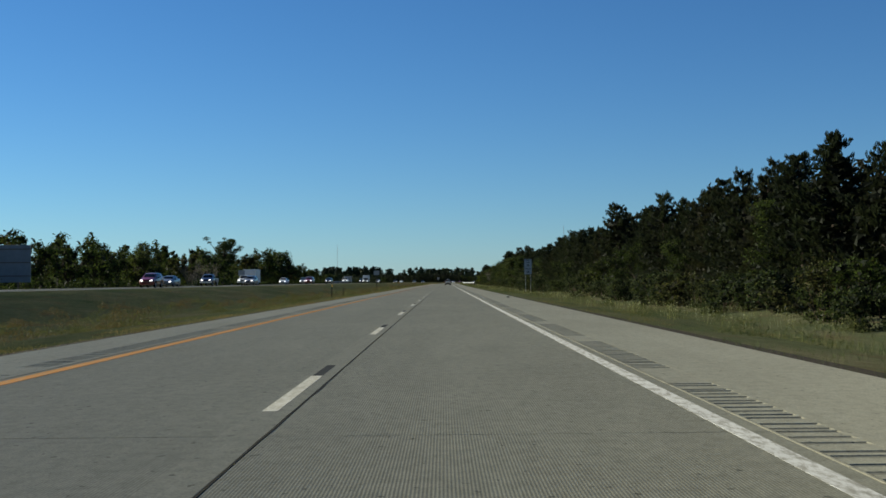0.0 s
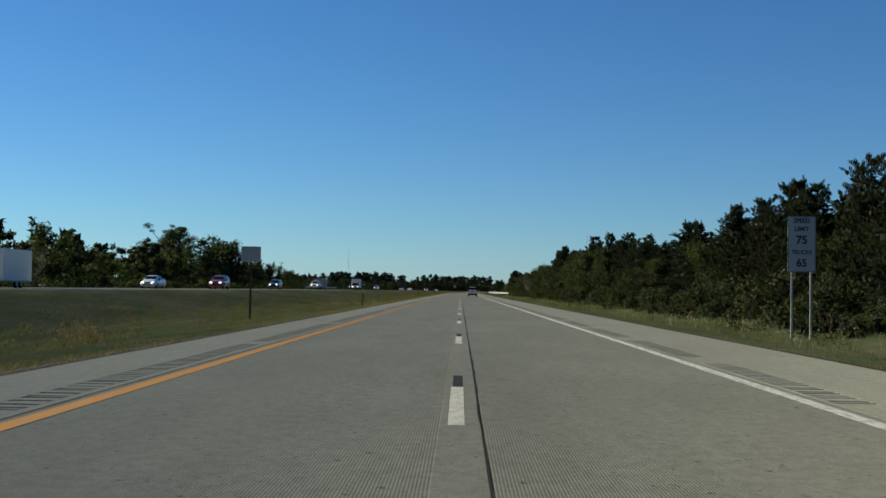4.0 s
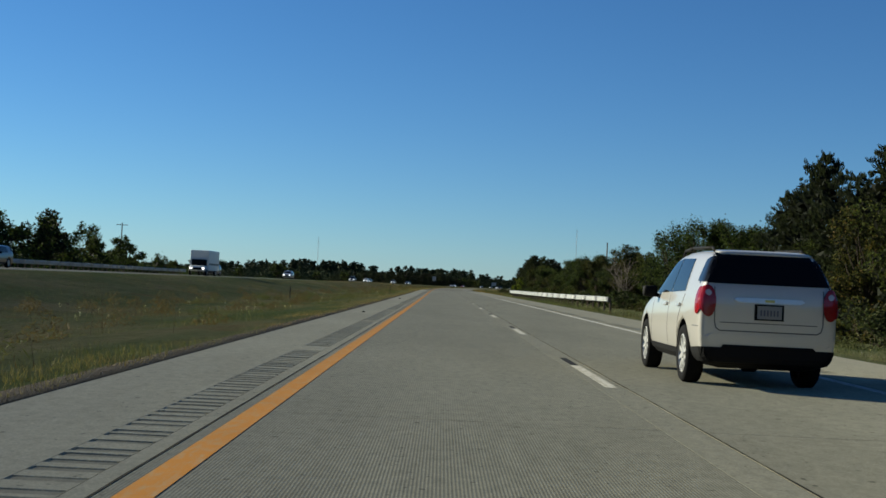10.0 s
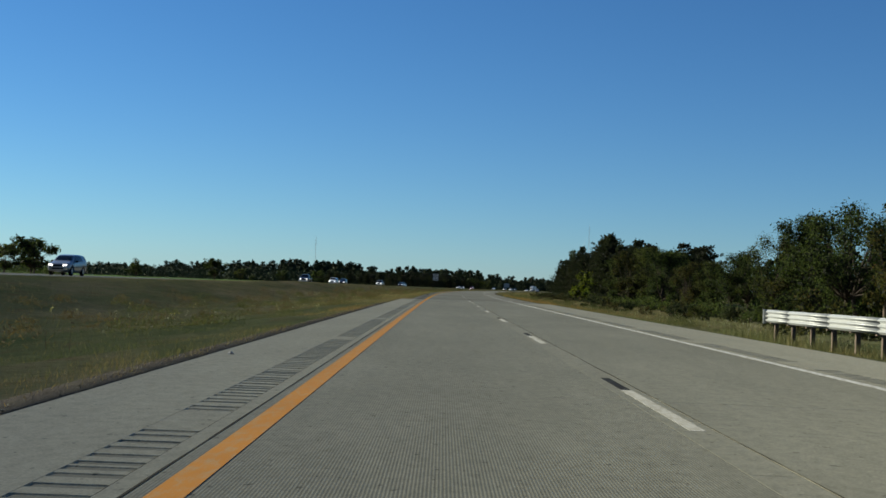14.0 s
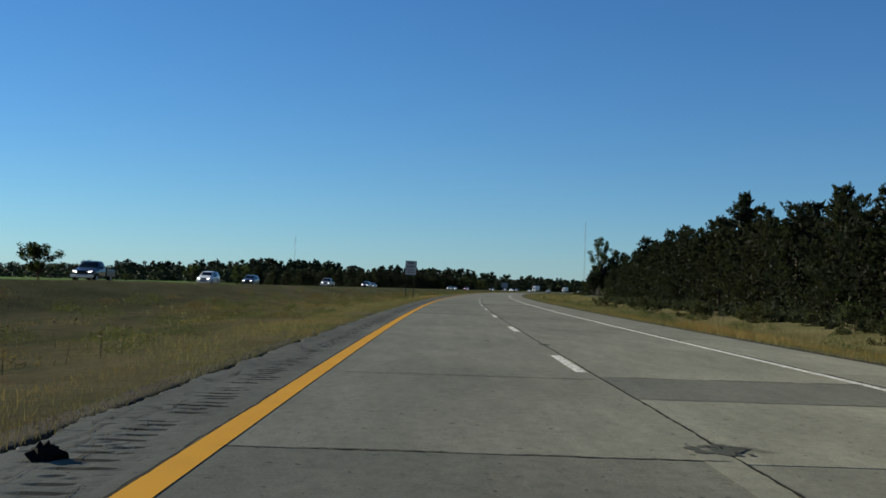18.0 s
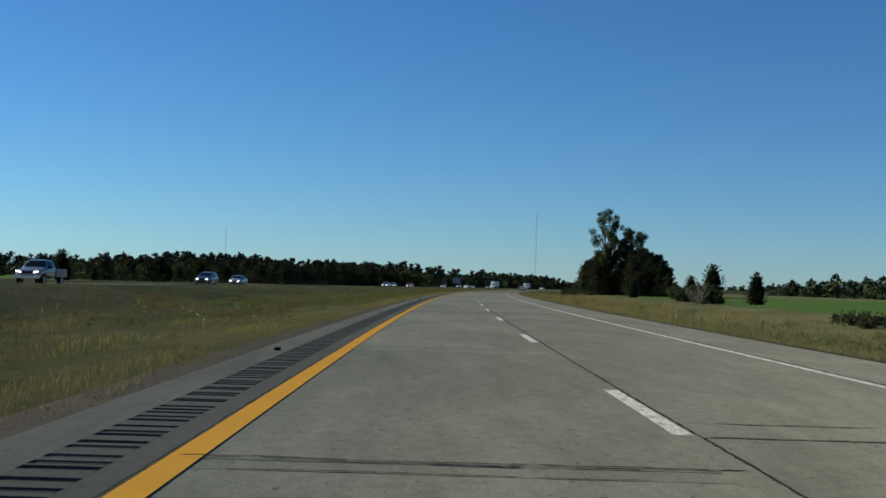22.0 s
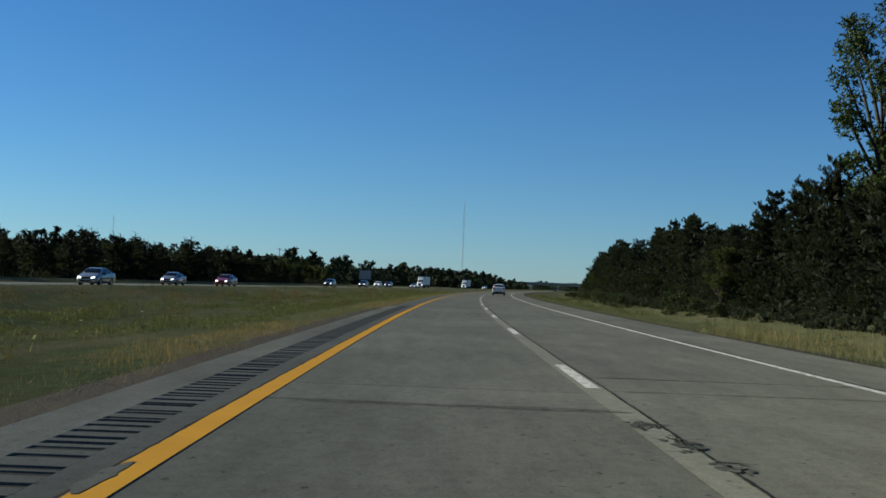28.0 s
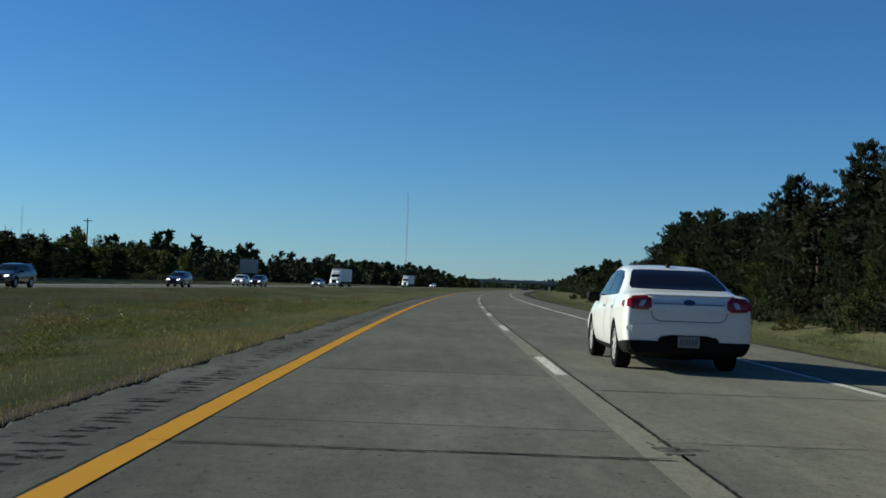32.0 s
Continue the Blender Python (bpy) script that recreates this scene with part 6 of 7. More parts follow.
T_SEDAN_PLAIN, T_SUV_PLAIN = tree_of(ME_SEDAN_PLAIN), tree_of(ME_SUV_PLAIN)


def painted(me, mat, zones=()):
    """The shell in its paint; zones: (material, test of a face's middle) for what is glass or plastic on it."""
    c = me.copy()
    c.materials.clear()
    c.materials.append(mat)
    for k, (zone_mat, inside) in enumerate(zones):
        c.materials.append(zone_mat)
        for pg in c.polygons:
            if inside(pg.center):
                pg.material_index = k + 1
    return c


def sedan(m, mat, label, group="", rear=True, name="sedan", lit=True):
    ob, t = thing(name, m, label, "car", group), T_SEDAN if rear else T_SEDAN_PLAIN
    put("body", painted(ME_SEDAN if rear else ME_SEDAN_PLAIN, mat, ((M_TRIM, lambda p: p.z < 0.40 and p.y < -1.86),) if rear else ()), ob)
    part("rear_window", skin(t, quad(-0.745, 1.165, 0.745, 1.165, 0.595, 1.455, -0.595, 1.455, 0.05), "y", -1, 0.002, 0.005, 12, 8), M_REARGLASS, ob, "dark rear window")
    part("windscreen", skin(t, quad(-0.70, 1.09, 0.70, 1.09, 0.58, 1.46, -0.58, 1.46, 0.06), "y", 1, 0.002, 0.005, 12, 8), M_GLASS, ob, "dark windscreen")
    side_glass(t, ob, ((-0.34, 1.05, 0.98, 1.03, 0.18, 1.43, -0.30, 1.455), (-1.26, 1.07, -0.38, 1.05, -0.36, 1.455, -0.86, 1.42), (-1.50, 1.09, -1.29, 1.07, -0.92, 1.40, -1.14, 1.33)))
    for x in (-0.80, 0.80):
        for y in (-1.43, 1.44):
            wheel(ob, x * 0.985, y, 0.34, 0.235)
            if rear:
                liner(ob, math.copysign(1, x), y, 0.388, 0.34, 0.655, 0.905)
    both(lambda s: mirror(ob, s, 0.96, 0.78, 1.01, M_TRIM))
    part("lower_bumper", skin(t, quad(-0.84, 0.245, 0.84, 0.245, 0.855, 0.45, -0.855, 0.45), "y", -1, 0.004, 0.012, 24, 4), M_TRIM, ob, "black lower bumper")
    if rear:
        part("bumper_shelf", skin(t, quad(-0.88, 0.545, 0.88, 0.545, 0.88, 0.685, -0.88, 0.685, 0.1), "y", -1, 0.003, 0.009, 24, 3), mat, ob, "raised bumper shelf")
        part("boot_lip", skin(t, quad(-0.66, 1.075, 0.66, 1.075, 0.64, 1.105, -0.64, 1.105, 0.1), "y", -1, 0.003, 0.014, 20, 2), mat, ob, "raised boot-lid lip")
        # grey line painted in for the shading below the chrome strip
        line(t, ob, [(-0.50, 0.964), (0.50, 0.964)], "y", -1, "strip_gap", 0.006)
        part("bumper_recess", skin(t, quad(-0.46, 0.43, 0.46, 0.43, 0.38, 0.535, -0.38, 0.535, 0.2), "y", -1, 0.006, 0.012, 10, 4), M_TRIM, ob, "black recess round the plate")
        for s in (-1, 1):
            lamp = part("tail_light", skin(t, quad(s * 0.53, 0.87, s * 0.872, 0.88, s * 0.86, 1.04, s * 0.545, 1.065, 0.25), "y", -1, 0.004, 0.022, 8, 5), M_RED, ob, "red wrap-round tail light")
            part("clear_lens", skin(t, quad(s * 0.66, 0.915, s * 0.73, 0.915, s * 0.69, 1.0, s * 0.61, 1.0, 0.15), "y", -1, 0.03, 0.004, 4, 3), M_CLEAR, lamp, "clear slanted lens")
            part("side_lens", skin(t, quad(-2.36, 0.90, -2.18, 0.93, -2.2, 0.985, -2.38, 1.0), "x", s, 0.002, 0.008, 4, 3), M_RED, lamp)
        plate(t, ob, 0.445)
        part("emblem", skin(t, oval(0, 0.985, 0.085, 0.037), "y", -1, 0.006, 0.01, 8, 6), M_BLUEOVAL, ob, "plain dark blue oval badge")
        part("chrome_strip", skin(t, quad(-0.50, 0.972, 0.50, 0.972, 0.50, 0.987, -0.50, 0.987), "y", -1, 0.003, 0.006, 12, 1), M_CHROME, ob, "thin chrome strip")
        line(t, ob, [(-0.54, 0.86), (-0.53, 0.80), (-0.49, 0.75), (-0.42, 0.725), (0.42, 0.725), (0.49, 0.75), (0.53, 0.80), (0.54, 0.86)], "y", -1, "lid_seam")
        for s in (-1, 1):
            part("badge", skin(t, quad(s * 0.40 - 0.07, 0.845, s * 0.40 + 0.07, 0.845, s * 0.40 + 0.07, 0.865, s * 0.40 - 0.07, 0.865), "y", -1, 0.002, 0.003, 4, 1), M_CHROME, ob)
            part("exhaust_pipe", rod((s * 0.52, -2.585, 0.33), (s * 0.52, -2.2, 0.32), 0.035, None, 10), M_TRIM, ob)
        part("underbody", box(-0.62, 0.62, -2.35, 1.9, 0.20, 0.34, 0.03), M_TRIM, ob)
        part("silencer", box(-0.30, 0.12, -2.40, -1.95, 0.185, 0.30, 0.05), M_TRIM, ob)
        for s in (-1, 1):
            line(t, ob, [(-0.36, 1.0), (-0.36, 0.36)], "x", s, "door_seam")
            line(t, ob, [(-1.34, 1.02), (-1.12, 0.75), (-1.06, 0.40)], "x", s, "door_seam")
            line(t, ob, [(0.95, 0.98), (0.92, 0.36)], "x", s, "door_seam")
            for y in (-1.16, -0.14):
                part("door_handle", skin(t, quad(y - 0.10, 0.875, y + 0.10, 0.865, y + 0.10, 0.895, y - 0.10, 0.905), "x", s, 0.01, 0.02, 4, 2), mat, ob)
            part("sill", skin(t, quad(-0.98, 0.22, 0.98, 0.22, 0.98, 0.31, -0.98, 0.31), "x", s, 0.003, 0.012, 8, 2), M_TRIM, ob)
            part("bumper_corner", skin(t, quad(-2.53, 0.285, -1.86, 0.26, -1.86, 0.40, -2.55, 0.45), "x", s, 0.004, 0.012, 10, 4), M_TRIM, ob, "black lower bumper corner")
        bm = box(-0.03, 0.03, -0.84, -0.70, 1.50, 1.555, 0.02)
        part("aerial", bm, M_TRIM, ob, "black shark-fin aerial")
    front_face(t, ob, 2.5, 0.66, 0.80, lit)
    return ob


def suv(m, mat, label, group="", rear=True, name="suv", lit=True, size=1.0):
    ob, t = thing(name, m @ Matrix.Diagonal((size, size, size, 1)), label, "car", group), T_SUV if rear else T_SUV_PLAIN
    put("body", painted(ME_SUV if rear else ME_SUV_PLAIN, mat, ((M_TRIM, lambda p: p.z < 0.46 and p.y < -1.86), (M_REARGLASS, lambda p: 1.29 < p.z < 1.59 and p.y < -2.0)) if rear else ()), ob)
    part("rear_window", skin(t, quad(-0.862, 1.265, 0.862, 1.265, 0.725, 1.62, -0.725, 1.62, 0.02), "y", -1, 0.002, 0.006, 20, 8), M_REARGLASS, ob, "black rear window")
    part("windscreen", skin(t, quad(-0.72, 1.20, 0.72, 1.20, 0.61, 1.60, -0.61, 1.60, 0.06), "y", 1, 0.002, 0.005, 12, 8), M_GLASS, ob, "dark windscreen")
    side_glass(t, ob, ((-0.30, 1.14, 0.92, 1.12, 0.25, 1.56, -0.27, 1.60), (-1.30, 1.16, -0.34, 1.14, -0.31, 1.60, -1.16, 1.58), (-2.275, 1.275, -1.90, 1.285, -1.88, 1.56, -2.13, 1.61)))
    for x in (-0.79, 0.79):
        for y in (-1.40, 1.46):
            wheel(ob, x * 0.985, y, 0.365, 0.235)
            if rear:
                liner(ob, math.copysign(1, x), y, 0.433, 0.378, 0.635, 0.88)
    both(lambda s: mirror(ob, s, 0.985, 0.66, 1.13, M_TRIM))
    part("lower_bumper", skin(t, quad(-0.81, 0.275, 0.81, 0.275, 0.835, 0.50, -0.835, 0.50), "y", -1, 0.004, 0.012, 24, 4), M_TRIM, ob, "black lower bumper")
    if rear:
        for s in (-1, 1):
            lamp = part("tail_light", skin(t, oval(s * 0.775, 1.045, 0.092, 0.185), "y", -1, 0.004, 0.03, 10, 10), M_RED, ob, "tall rounded red tail light")
            part("side_lens", skin(t, oval(-2.235, 1.05, 0.105, 0.165), "x", s, 0.003, 0.016, 8, 8), M_RED, lamp)
            part("clear_lens", skin(t, oval(s * 0.775, 1.14, 0.034, 0.032), "y", -1, 0.036, 0.004, 6, 6), M_CLEAR, lamp, "round clear lens")
        part("chrome_bar", skin(t, quad(-0.44, 1.045, 0.44, 1.045, 0.46, 1.10, -0.46, 1.10, 0.1), "y", -1, 0.006, 0.02, 10, 2), M_CHROME, ob, "chrome tailgate bar")
        part("emblem", skin(t, quad(-0.06, 1.055, 0.06, 1.055, 0.06, 1.085, -0.06, 1.085), "y", -1, 0.03, 0.006, 4, 2), M_GOLD, ob, "plain gold badge")
        part("plate_frame", skin(t, quad(-0.185, 0.84, 0.185, 0.84, 0.185, 1.03, -0.185, 1.03), "y", -1, 0.006, 0.012, 6, 4), M_TRIM, ob, "black plate frame")
        plate(t, ob, 0.935)
        line(t, ob, [(-0.695, 1.22), (-0.69, 0.80), (-0.67, 0.73), (-0.62, 0.70), (0.62, 0.70), (0.67, 0.73), (0.69, 0.80), (0.695, 1.22)], "y", -1, "tailgate_seam", 0.007)
        part("bumper_shelf", skin(t, quad(-0.84, 0.535, 0.84, 0.535, 0.84, 0.665, -0.84, 0.665, 0.1), "y", -1, 0.003, 0.009, 24, 3), mat, ob, "raised bumper shelf")
        part("spoiler", skin(t, quad(-0.70, 1.625, 0.70, 1.625, 0.64, 1.665, -0.64, 1.665, 0.1), "y", -1, 0.004, 0.018, 20, 2), mat, ob, "roof-edge spoiler", True)
        # no fold in the shell: a grey strip paints the tailgate crease's shade
        line(t, ob, [(-0.62, 0.80), (0.62, 0.80)], "y", -1, "tailgate_crease", 0.005)
        part("bumper_step", skin(t, quad(-0.60, 0.50, 0.60, 0.50, 0.57, 0.535, -0.57, 0.535), "y", -1, 0.006, 0.02, 14, 1), M_TRIM, ob)
        part("underbody", box(-0.60, 0.60, -2.15, 1.9, 0.24, 0.42, 0.03), M_TRIM, ob)
        part("silencer", box(-0.1, 0.35, -2.2, -1.8, 0.24, 0.40, 0.05), M_TRIM, ob)
        for s in (-1, 1):
            line(t, ob, [(-0.32, 1.10), (-0.32, 0.40)], "x", s, "door_seam")
            line(t, ob, [(-1.34, 1.12), (-1.06, 0.80), (-0.98, 0.42)], "x", s, "door_seam")
            line(t, ob, [(0.95, 1.08), (0.92, 0.40)], "x", s, "door_seam")
            line(t, ob, [(-2.28, 0.74), (-1.98, 0.74)], "x", s, "bumper_seam")
            part("bumper_corner", skin(t, quad(-2.33, 0.335, -1.86, 0.31, -1.86, 0.47, -2.35, 0.50), "x", s, 0.004, 0.012, 8, 4), M_TRIM, ob, "black lower bumper corner")
            for y in (-1.08, -0.12):
                part("door_handle", skin(t, quad(y - 0.11, 0.965, y + 0.11, 0.955, y + 0.11, 0.99, y - 0.11, 1.0), "x", s, 0.01, 0.022, 4, 2), M_CHROME, ob, "chrome door handle")
            part("sill", skin(t, quad(-0.95, 0.29, 1.0, 0.29, 1.0, 0.42, -0.95, 0.42), "x", s, 0.003, 0.014, 8, 2), M_TRIM, ob, "black sill")
            bm = bmesh.new()
            pts = [(s * 0.585, -1.80, 1.67), (s * 0.585, -1.66, 1.715), (s * 0.58, -0.5, 1.74), (s * 0.57, 0.12, 1.72), (s * 0.57, 0.24, 1.65)]
            for a, b in zip(pts, pts[1:]):
                add_rod(bm, a, b, 0.022, None, 8)
            part("roof_rail", bm, M_TRIM, ob, "dark roof rail", True)
        part("aerial", rod((0.18, -1.80, 1.68), (0.18, -1.90, 1.79), 0.008, 0.004, 6), M_TRIM, ob)
    front_face(t, ob, 2.3, 0.78, 0.78, lit)
    return ob


M_BLUEOVAL = plain("blue_badge", (0.03, 0.045, 0.10), 0.25, 0.3, 0.1)
M_GOLD = plain("gold_badge", (0.55, 0.38, 0.10), 0.3, 0.7, 0.1)


def pickup(m, mat, label, group="", name="pickup_truck"):
    """A crew-cab pickup that faces its +y."""
    ob = thing(name, m, label, "pickup truck", group)
    cab = [(-0.55, 0.5, 0.86, 0.98, 0.95, 0.96, 1.22, 0.70, 1.80), (-0.2, 0.45, 0.88, 0.99, 0.95, 0.97, 1.22, 0.74, 1.88), (0.6, 0.45, 0.88, 0.99, 0.95, 0.97, 1.22, 0.74, 1.89), (1.0, 0.45, 0.88, 0.99, 0.95, 0.97, 1.21, 0.76, 1.74),
           (1.45, 0.45, 0.88, 0.99, 0.92, 0.96, 1.19, 0.82, 1.28), (1.9, 0.45, 0.88, 0.99, 0.9, 0.95, 1.12, 0.84, 1.20), (2.55, 0.46, 0.86, 0.97, 0.86, 0.93, 1.06, 0.82, 1.13), (2.78, 0.5, 0.8, 0.9, 0.84, 0.86, 0.98, 0.76, 1.04)]
    me = body_mesh(cab, (1.95,), 0.47, 1.98, 1)
    t = tree_of(me)
    put("body", painted(me, mat), ob)
    bm = box(-0.97, 0.97, -2.85, -0.6, 0.62, 1.22, 0.05)
    part("cargo_bed", bm, mat, ob)
    part("bed_floor", box(-0.82, 0.82, -2.75, -0.68, 1.215, 1.235), M_TRIM, ob)
    part("windscreen", skin(t, quad(-0.78, 1.32, 0.78, 1.32, 0.66, 1.80, -0.66, 1.80), "y", 1, 0.002, 0.005, 8, 5), M_GLASS, ob)
    side_glass(t, ob, ((-0.42, 1.3, 1.2, 1.28, 0.85, 1.72, -0.38, 1.78),))
    for x in (-0.83, 0.83):
        for y in (-1.75, 1.95):
            wheel(ob, x, y, 0.40, 0.27)
    both(lambda s: mirror(ob, s, 1.09, 1.2, 1.3, M_TRIM))
    part("bumper", box(-0.95, 0.95, 2.72, 2.92, 0.48, 0.72, 0.05), M_CHROME, ob, "chrome bumper")
    front_face(t, ob, 2.7, 0.93, 0.88)
    return ob


def box_trailer(m, label, length=6.0, height=2.5, name="box_trailer", mat=None):
    ob = thing(name, m, label, "trailer")
    part("box", box(-1.2, 1.2, -length / 2, length / 2, 0.55, 0.55 + height, 0.06), mat or P_BOX, ob)
    for s in (-1, 1):
        part("side_rail", box(s * 1.2 - 0.02, s * 1.2 + 0.02, -length / 2, length / 2, 0.50, 0.62, 0.01), M_GALV, ob)
        for y in (-0.55, 0.45):
            wheel(ob, s * 1.05, y - 0.4, 0.36, 0.22)
    part("drawbar", rod((0, length / 2, 0.5), (0, length / 2 + 1.3, 0.5), 0.06), M_TRIM, ob)
    return ob


def lorry(m, label, name="semi_truck", box_len=12.0):
    """A road tractor with sleeper cab and white box trailer, facing +y."""
    ob = thing(name, m, label, "truck")
    cab = [(-1.2, 0.9, 1.1, 1.2, 1.6, 1.2, 2.2, 1.05, 3.6), (-0.4, 0.8, 1.1, 1.22, 1.6, 1.22, 2.2, 1.05, 3.65), (0.3, 0.7, 1.1, 1.22, 1.5, 1.2, 2.0, 1.0, 3.2), (0.9, 0.7, 1.1, 1.2, 1.4, 1.15, 1.9, 0.95, 2.3),
           (1.5, 0.6, 1.05, 1.15, 1.3, 1.05, 1.7, 0.85, 1.95), (2.3, 0.6, 1.0, 1.1, 1.2, 0.95, 1.6, 0.75, 1.75), (2.6, 0.6, 0.95, 1.0, 1.1, 0.85, 1.45, 0.65, 1.6)]
    me = body_mesh(cab, (), 0.5, 2.4, 2)
    t = tree_of(me)
    put("cab", painted(me, P_WHITE), ob)
    part("windscreen", skin(t, quad(-0.92, 2.1, 0.92, 2.1, 0.9, 2.75, -0.9, 2.75), "y", 1, 0.003, 0.006, 8, 5), M_GLASS, ob)
    part("grille", skin(t, quad(-0.45, 0.85, 0.45, 0.85, 0.5, 1.5, -0.5, 1.5), "y", 1, 0.003, 0.01, 6, 5), M_TRIM, ob)
    both(lambda s: part("headlight", skin(t, quad(s * 0.62, 0.95, s * 0.88, 0.98, s * 0.85, 1.2, s * 0.6, 1.18), "y", 1, nx=4, nz=3), M_LAMPON, ob))
    part("bumper", box(-1.15, 1.15, 2.5, 2.75, 0.35, 0.75, 0.08), P_WHITE, ob)
    part("trailer_box", box(-1.28, 1.28, -2.0 - box_len, -1.9, 1.15, 4.05, 0.05), P_BOX, ob, "plain white trailer box")
    part("chassis", box(-0.5, 0.5, -2.0 - box_len, 1.6, 0.75, 1.1, 0.03), M_TRIM, ob)
    both(lambda s: mirror(ob, s, 1.35, 0.9, 2.3, M_TRIM))
    for x in (-1.0, 1.0):
        for y in (1.6, -2.6, -3.9, -box_len - 0.2, -box_len - 1.5):
            wheel(ob, x, y, 0.5, 0.3)
    return ob


def motorhome(m, label, name="motorhome"):
    ob = thing(name, m, label, "motorhome")
    part("box", box(-1.2, 1.2, -4.2, 2.6, 0.65, 3.2, 0.12), P_BOX, ob)
    part("cab", box(-1.0, 1.0, 2.5, 4.0, 0.55, 1.25, 0.2), P_BOX, ob)
    bm = box(-0.95, 0.95, 2.58, 2.95, 1.25, 2.05, 0.06)
    part("windscreen", bm, M_GLASS, ob)
    part("grille", box(-0.55, 0.55, 3.98, 4.03, 0.7, 1.0, 0.01), M_TRIM, ob)
    both(lambda s: part("headlight", box(s * 0.75 - 0.14, s * 0.75 + 0.14, 3.97, 4.03, 0.82, 1.0, 0.02), M_LAMPON, ob))
    part("stripe", box(-1.21, 1.21, -4.1, 2.5, 1.35, 1.6), P_BLUE, ob)
    for x in (-1.0, 1.0):
        for y in (3.1, -2.4):
            wheel(ob, x, y, 0.40, 0.25)
    return ob


# the two cars that share the carriageway
suv(spot(378.25, 5.70, 0.0) @ Matrix.Diagonal((0.995, 1.0, 1.055, 1)), P_CHAMPAGNE, "pale champagne sport utility car with red tail lights on the road", name="suv")
sedan(spot(1180.3, 5.535, 0.0) @ Matrix.Diagonal((1, 1, 1.03, 1)), P_WHITE, "white four-door saloon with red tail lights on the concrete road", name="sedan")

# traffic on the far carriageway, coming the other way
FAR_IN, FAR_OUT = -28.9, -32.6


def oncoming(s, u):
    return spot(s, u, float(far_lane_height(s)), 180)


TR = "oncoming traffic"
suv(oncoming(151, FAR_IN), P_RED, "dark red sport utility car on the far carriageway", TR, False)
sedan(oncoming(176, FAR_OUT), P_SILVER, "silver saloon on the far carriageway", TR, False)
suv(oncoming(221, FAR_IN), P_SILVER, "silver sport utility car on the far carriageway", TR, False)
pickup(oncoming(236.5, FAR_OUT), P_WHITE, "white pickup truck that tows a box trailer", TR)
box_trailer(oncoming(244.6, FAR_OUT), "plain white enclosed box trailer behind a pickup truck")
pickup(oncoming(203, FAR_OUT), P_BLUE, "dark blue pickup truck on the far carriageway", TR)
sedan(oncoming(290, FAR_OUT), P_WHITE, "white saloon on the far carriageway", TR, False)
suv(oncoming(310, FAR_IN), P_RED, "dark red sport utility car on the far carriageway", TR, False, size=1.08)
suv(oncoming(328, FAR_OUT), P_SILVER, "silver sport utility car on the far carriageway", TR, False)
suv(oncoming(357, FAR_IN), P_DARK, "black sport utility car on the far carriageway", TR, False)
pickup(oncoming(413, FAR_IN), P_WHITE, "white pickup truck that tows a trailer", TR)
box_trailer(oncoming(421.4, FAR_IN), "grey enclosed box trailer behind a pickup truck", 5.0, 1.9, mat=M_GREYBOX)
suv(oncoming(450, FAR_OUT), P_DARK, "black sport utility car on the far carriageway", TR, False)
motorhome(oncoming(512, FAR_IN), "white motorhome with a blue stripe on the far carriageway")
suv(oncoming(537, FAR_OUT), P_DARK, "black sport utility car on the far carriageway", TR, False, size=1.08)
suv(oncoming(597, FAR_IN), P_SILVER, "grey sport utility car on the far carriageway", TR, False)
pickup(oncoming(740, FAR_IN), P_DARK, "black pickup truck on the far carriageway", TR)
suv(oncoming(781, FAR_IN), P_WHITE, "white sport utility car on the far carriageway", TR, False)
suv(oncoming(822, FAR_OUT), P_DARK, "black sport utility car on the far carriageway", TR, False)
pickup(oncoming(873, FAR_IN), P_SILVER, "silver pickup truck on the far carriageway", TR)
suv(oncoming(926, FAR_IN), P_DARK, "black sport utility car on the far carriageway", TR, False)
sedan(oncoming(960, FAR_OUT), P_SILVER, "silver saloon on the far carriageway", TR, False)
sedan(oncoming(1109, FAR_IN), P_SILVER, "silver saloon on the far carriageway", TR, False)
sedan(oncoming(1147, FAR_OUT), P_SILVER, "silver saloon on the far carriageway", TR, False)
sedan(oncoming(1158, FAR_IN), P_RED, "dark red saloon on the far carriageway", TR, False)
suv(oncoming(1242, FAR_IN), P_DARK, "black sport utility car on the far carriageway", TR, False)
suv(oncoming(1287, FAR_IN), P_DARK, "black sport utility car on the far carriageway", TR, False)
suv(oncoming(1334, FAR_OUT), P_WHITE, "white sport utility car on the far carriageway", TR, False)
suv(oncoming(1329, FAR_IN), P_DARK, "black sport utility car on the far carriageway", TR, False)
sedan(oncoming(1380, FAR_IN), P_SILVER, "silver saloon on the far carriageway", TR, False)
lorry(oncoming(1422, FAR_OUT), "white semi-trailer truck on the far carriageway")
lorry(oncoming(1556, FAR_OUT), "white semi-trailer truck far along the far carriageway")
sedan(oncoming(1611, FAR_IN), P_WHITE, "white saloon far along the far carriageway", TR, False)
suv(oncoming(1655, FAR_OUT), P_SILVER, "silver sport utility car far along the far carriageway", TR, False)
suv(spot(1660, 5.6, 0), P_DARK, "black sport utility car far ahead in the outer lane", "", True)

# ---- signs, rails, posts, poles ----
M_SIGNFACE = plain("white_sign_sheeting", (0.38, 0.3876, 0.3876), 0.6, 0, 0.08, 4, 0.2)
M_SIGNBACK = plain("grey_sign_back", (0.2584, 0.266, 0.2736), 0.5, 0.5, 0.2, 2)
M_SIGNINK = plain("black_sign_ink", (0.02, 0.02, 0.022), 0.5, 0, 0.1)
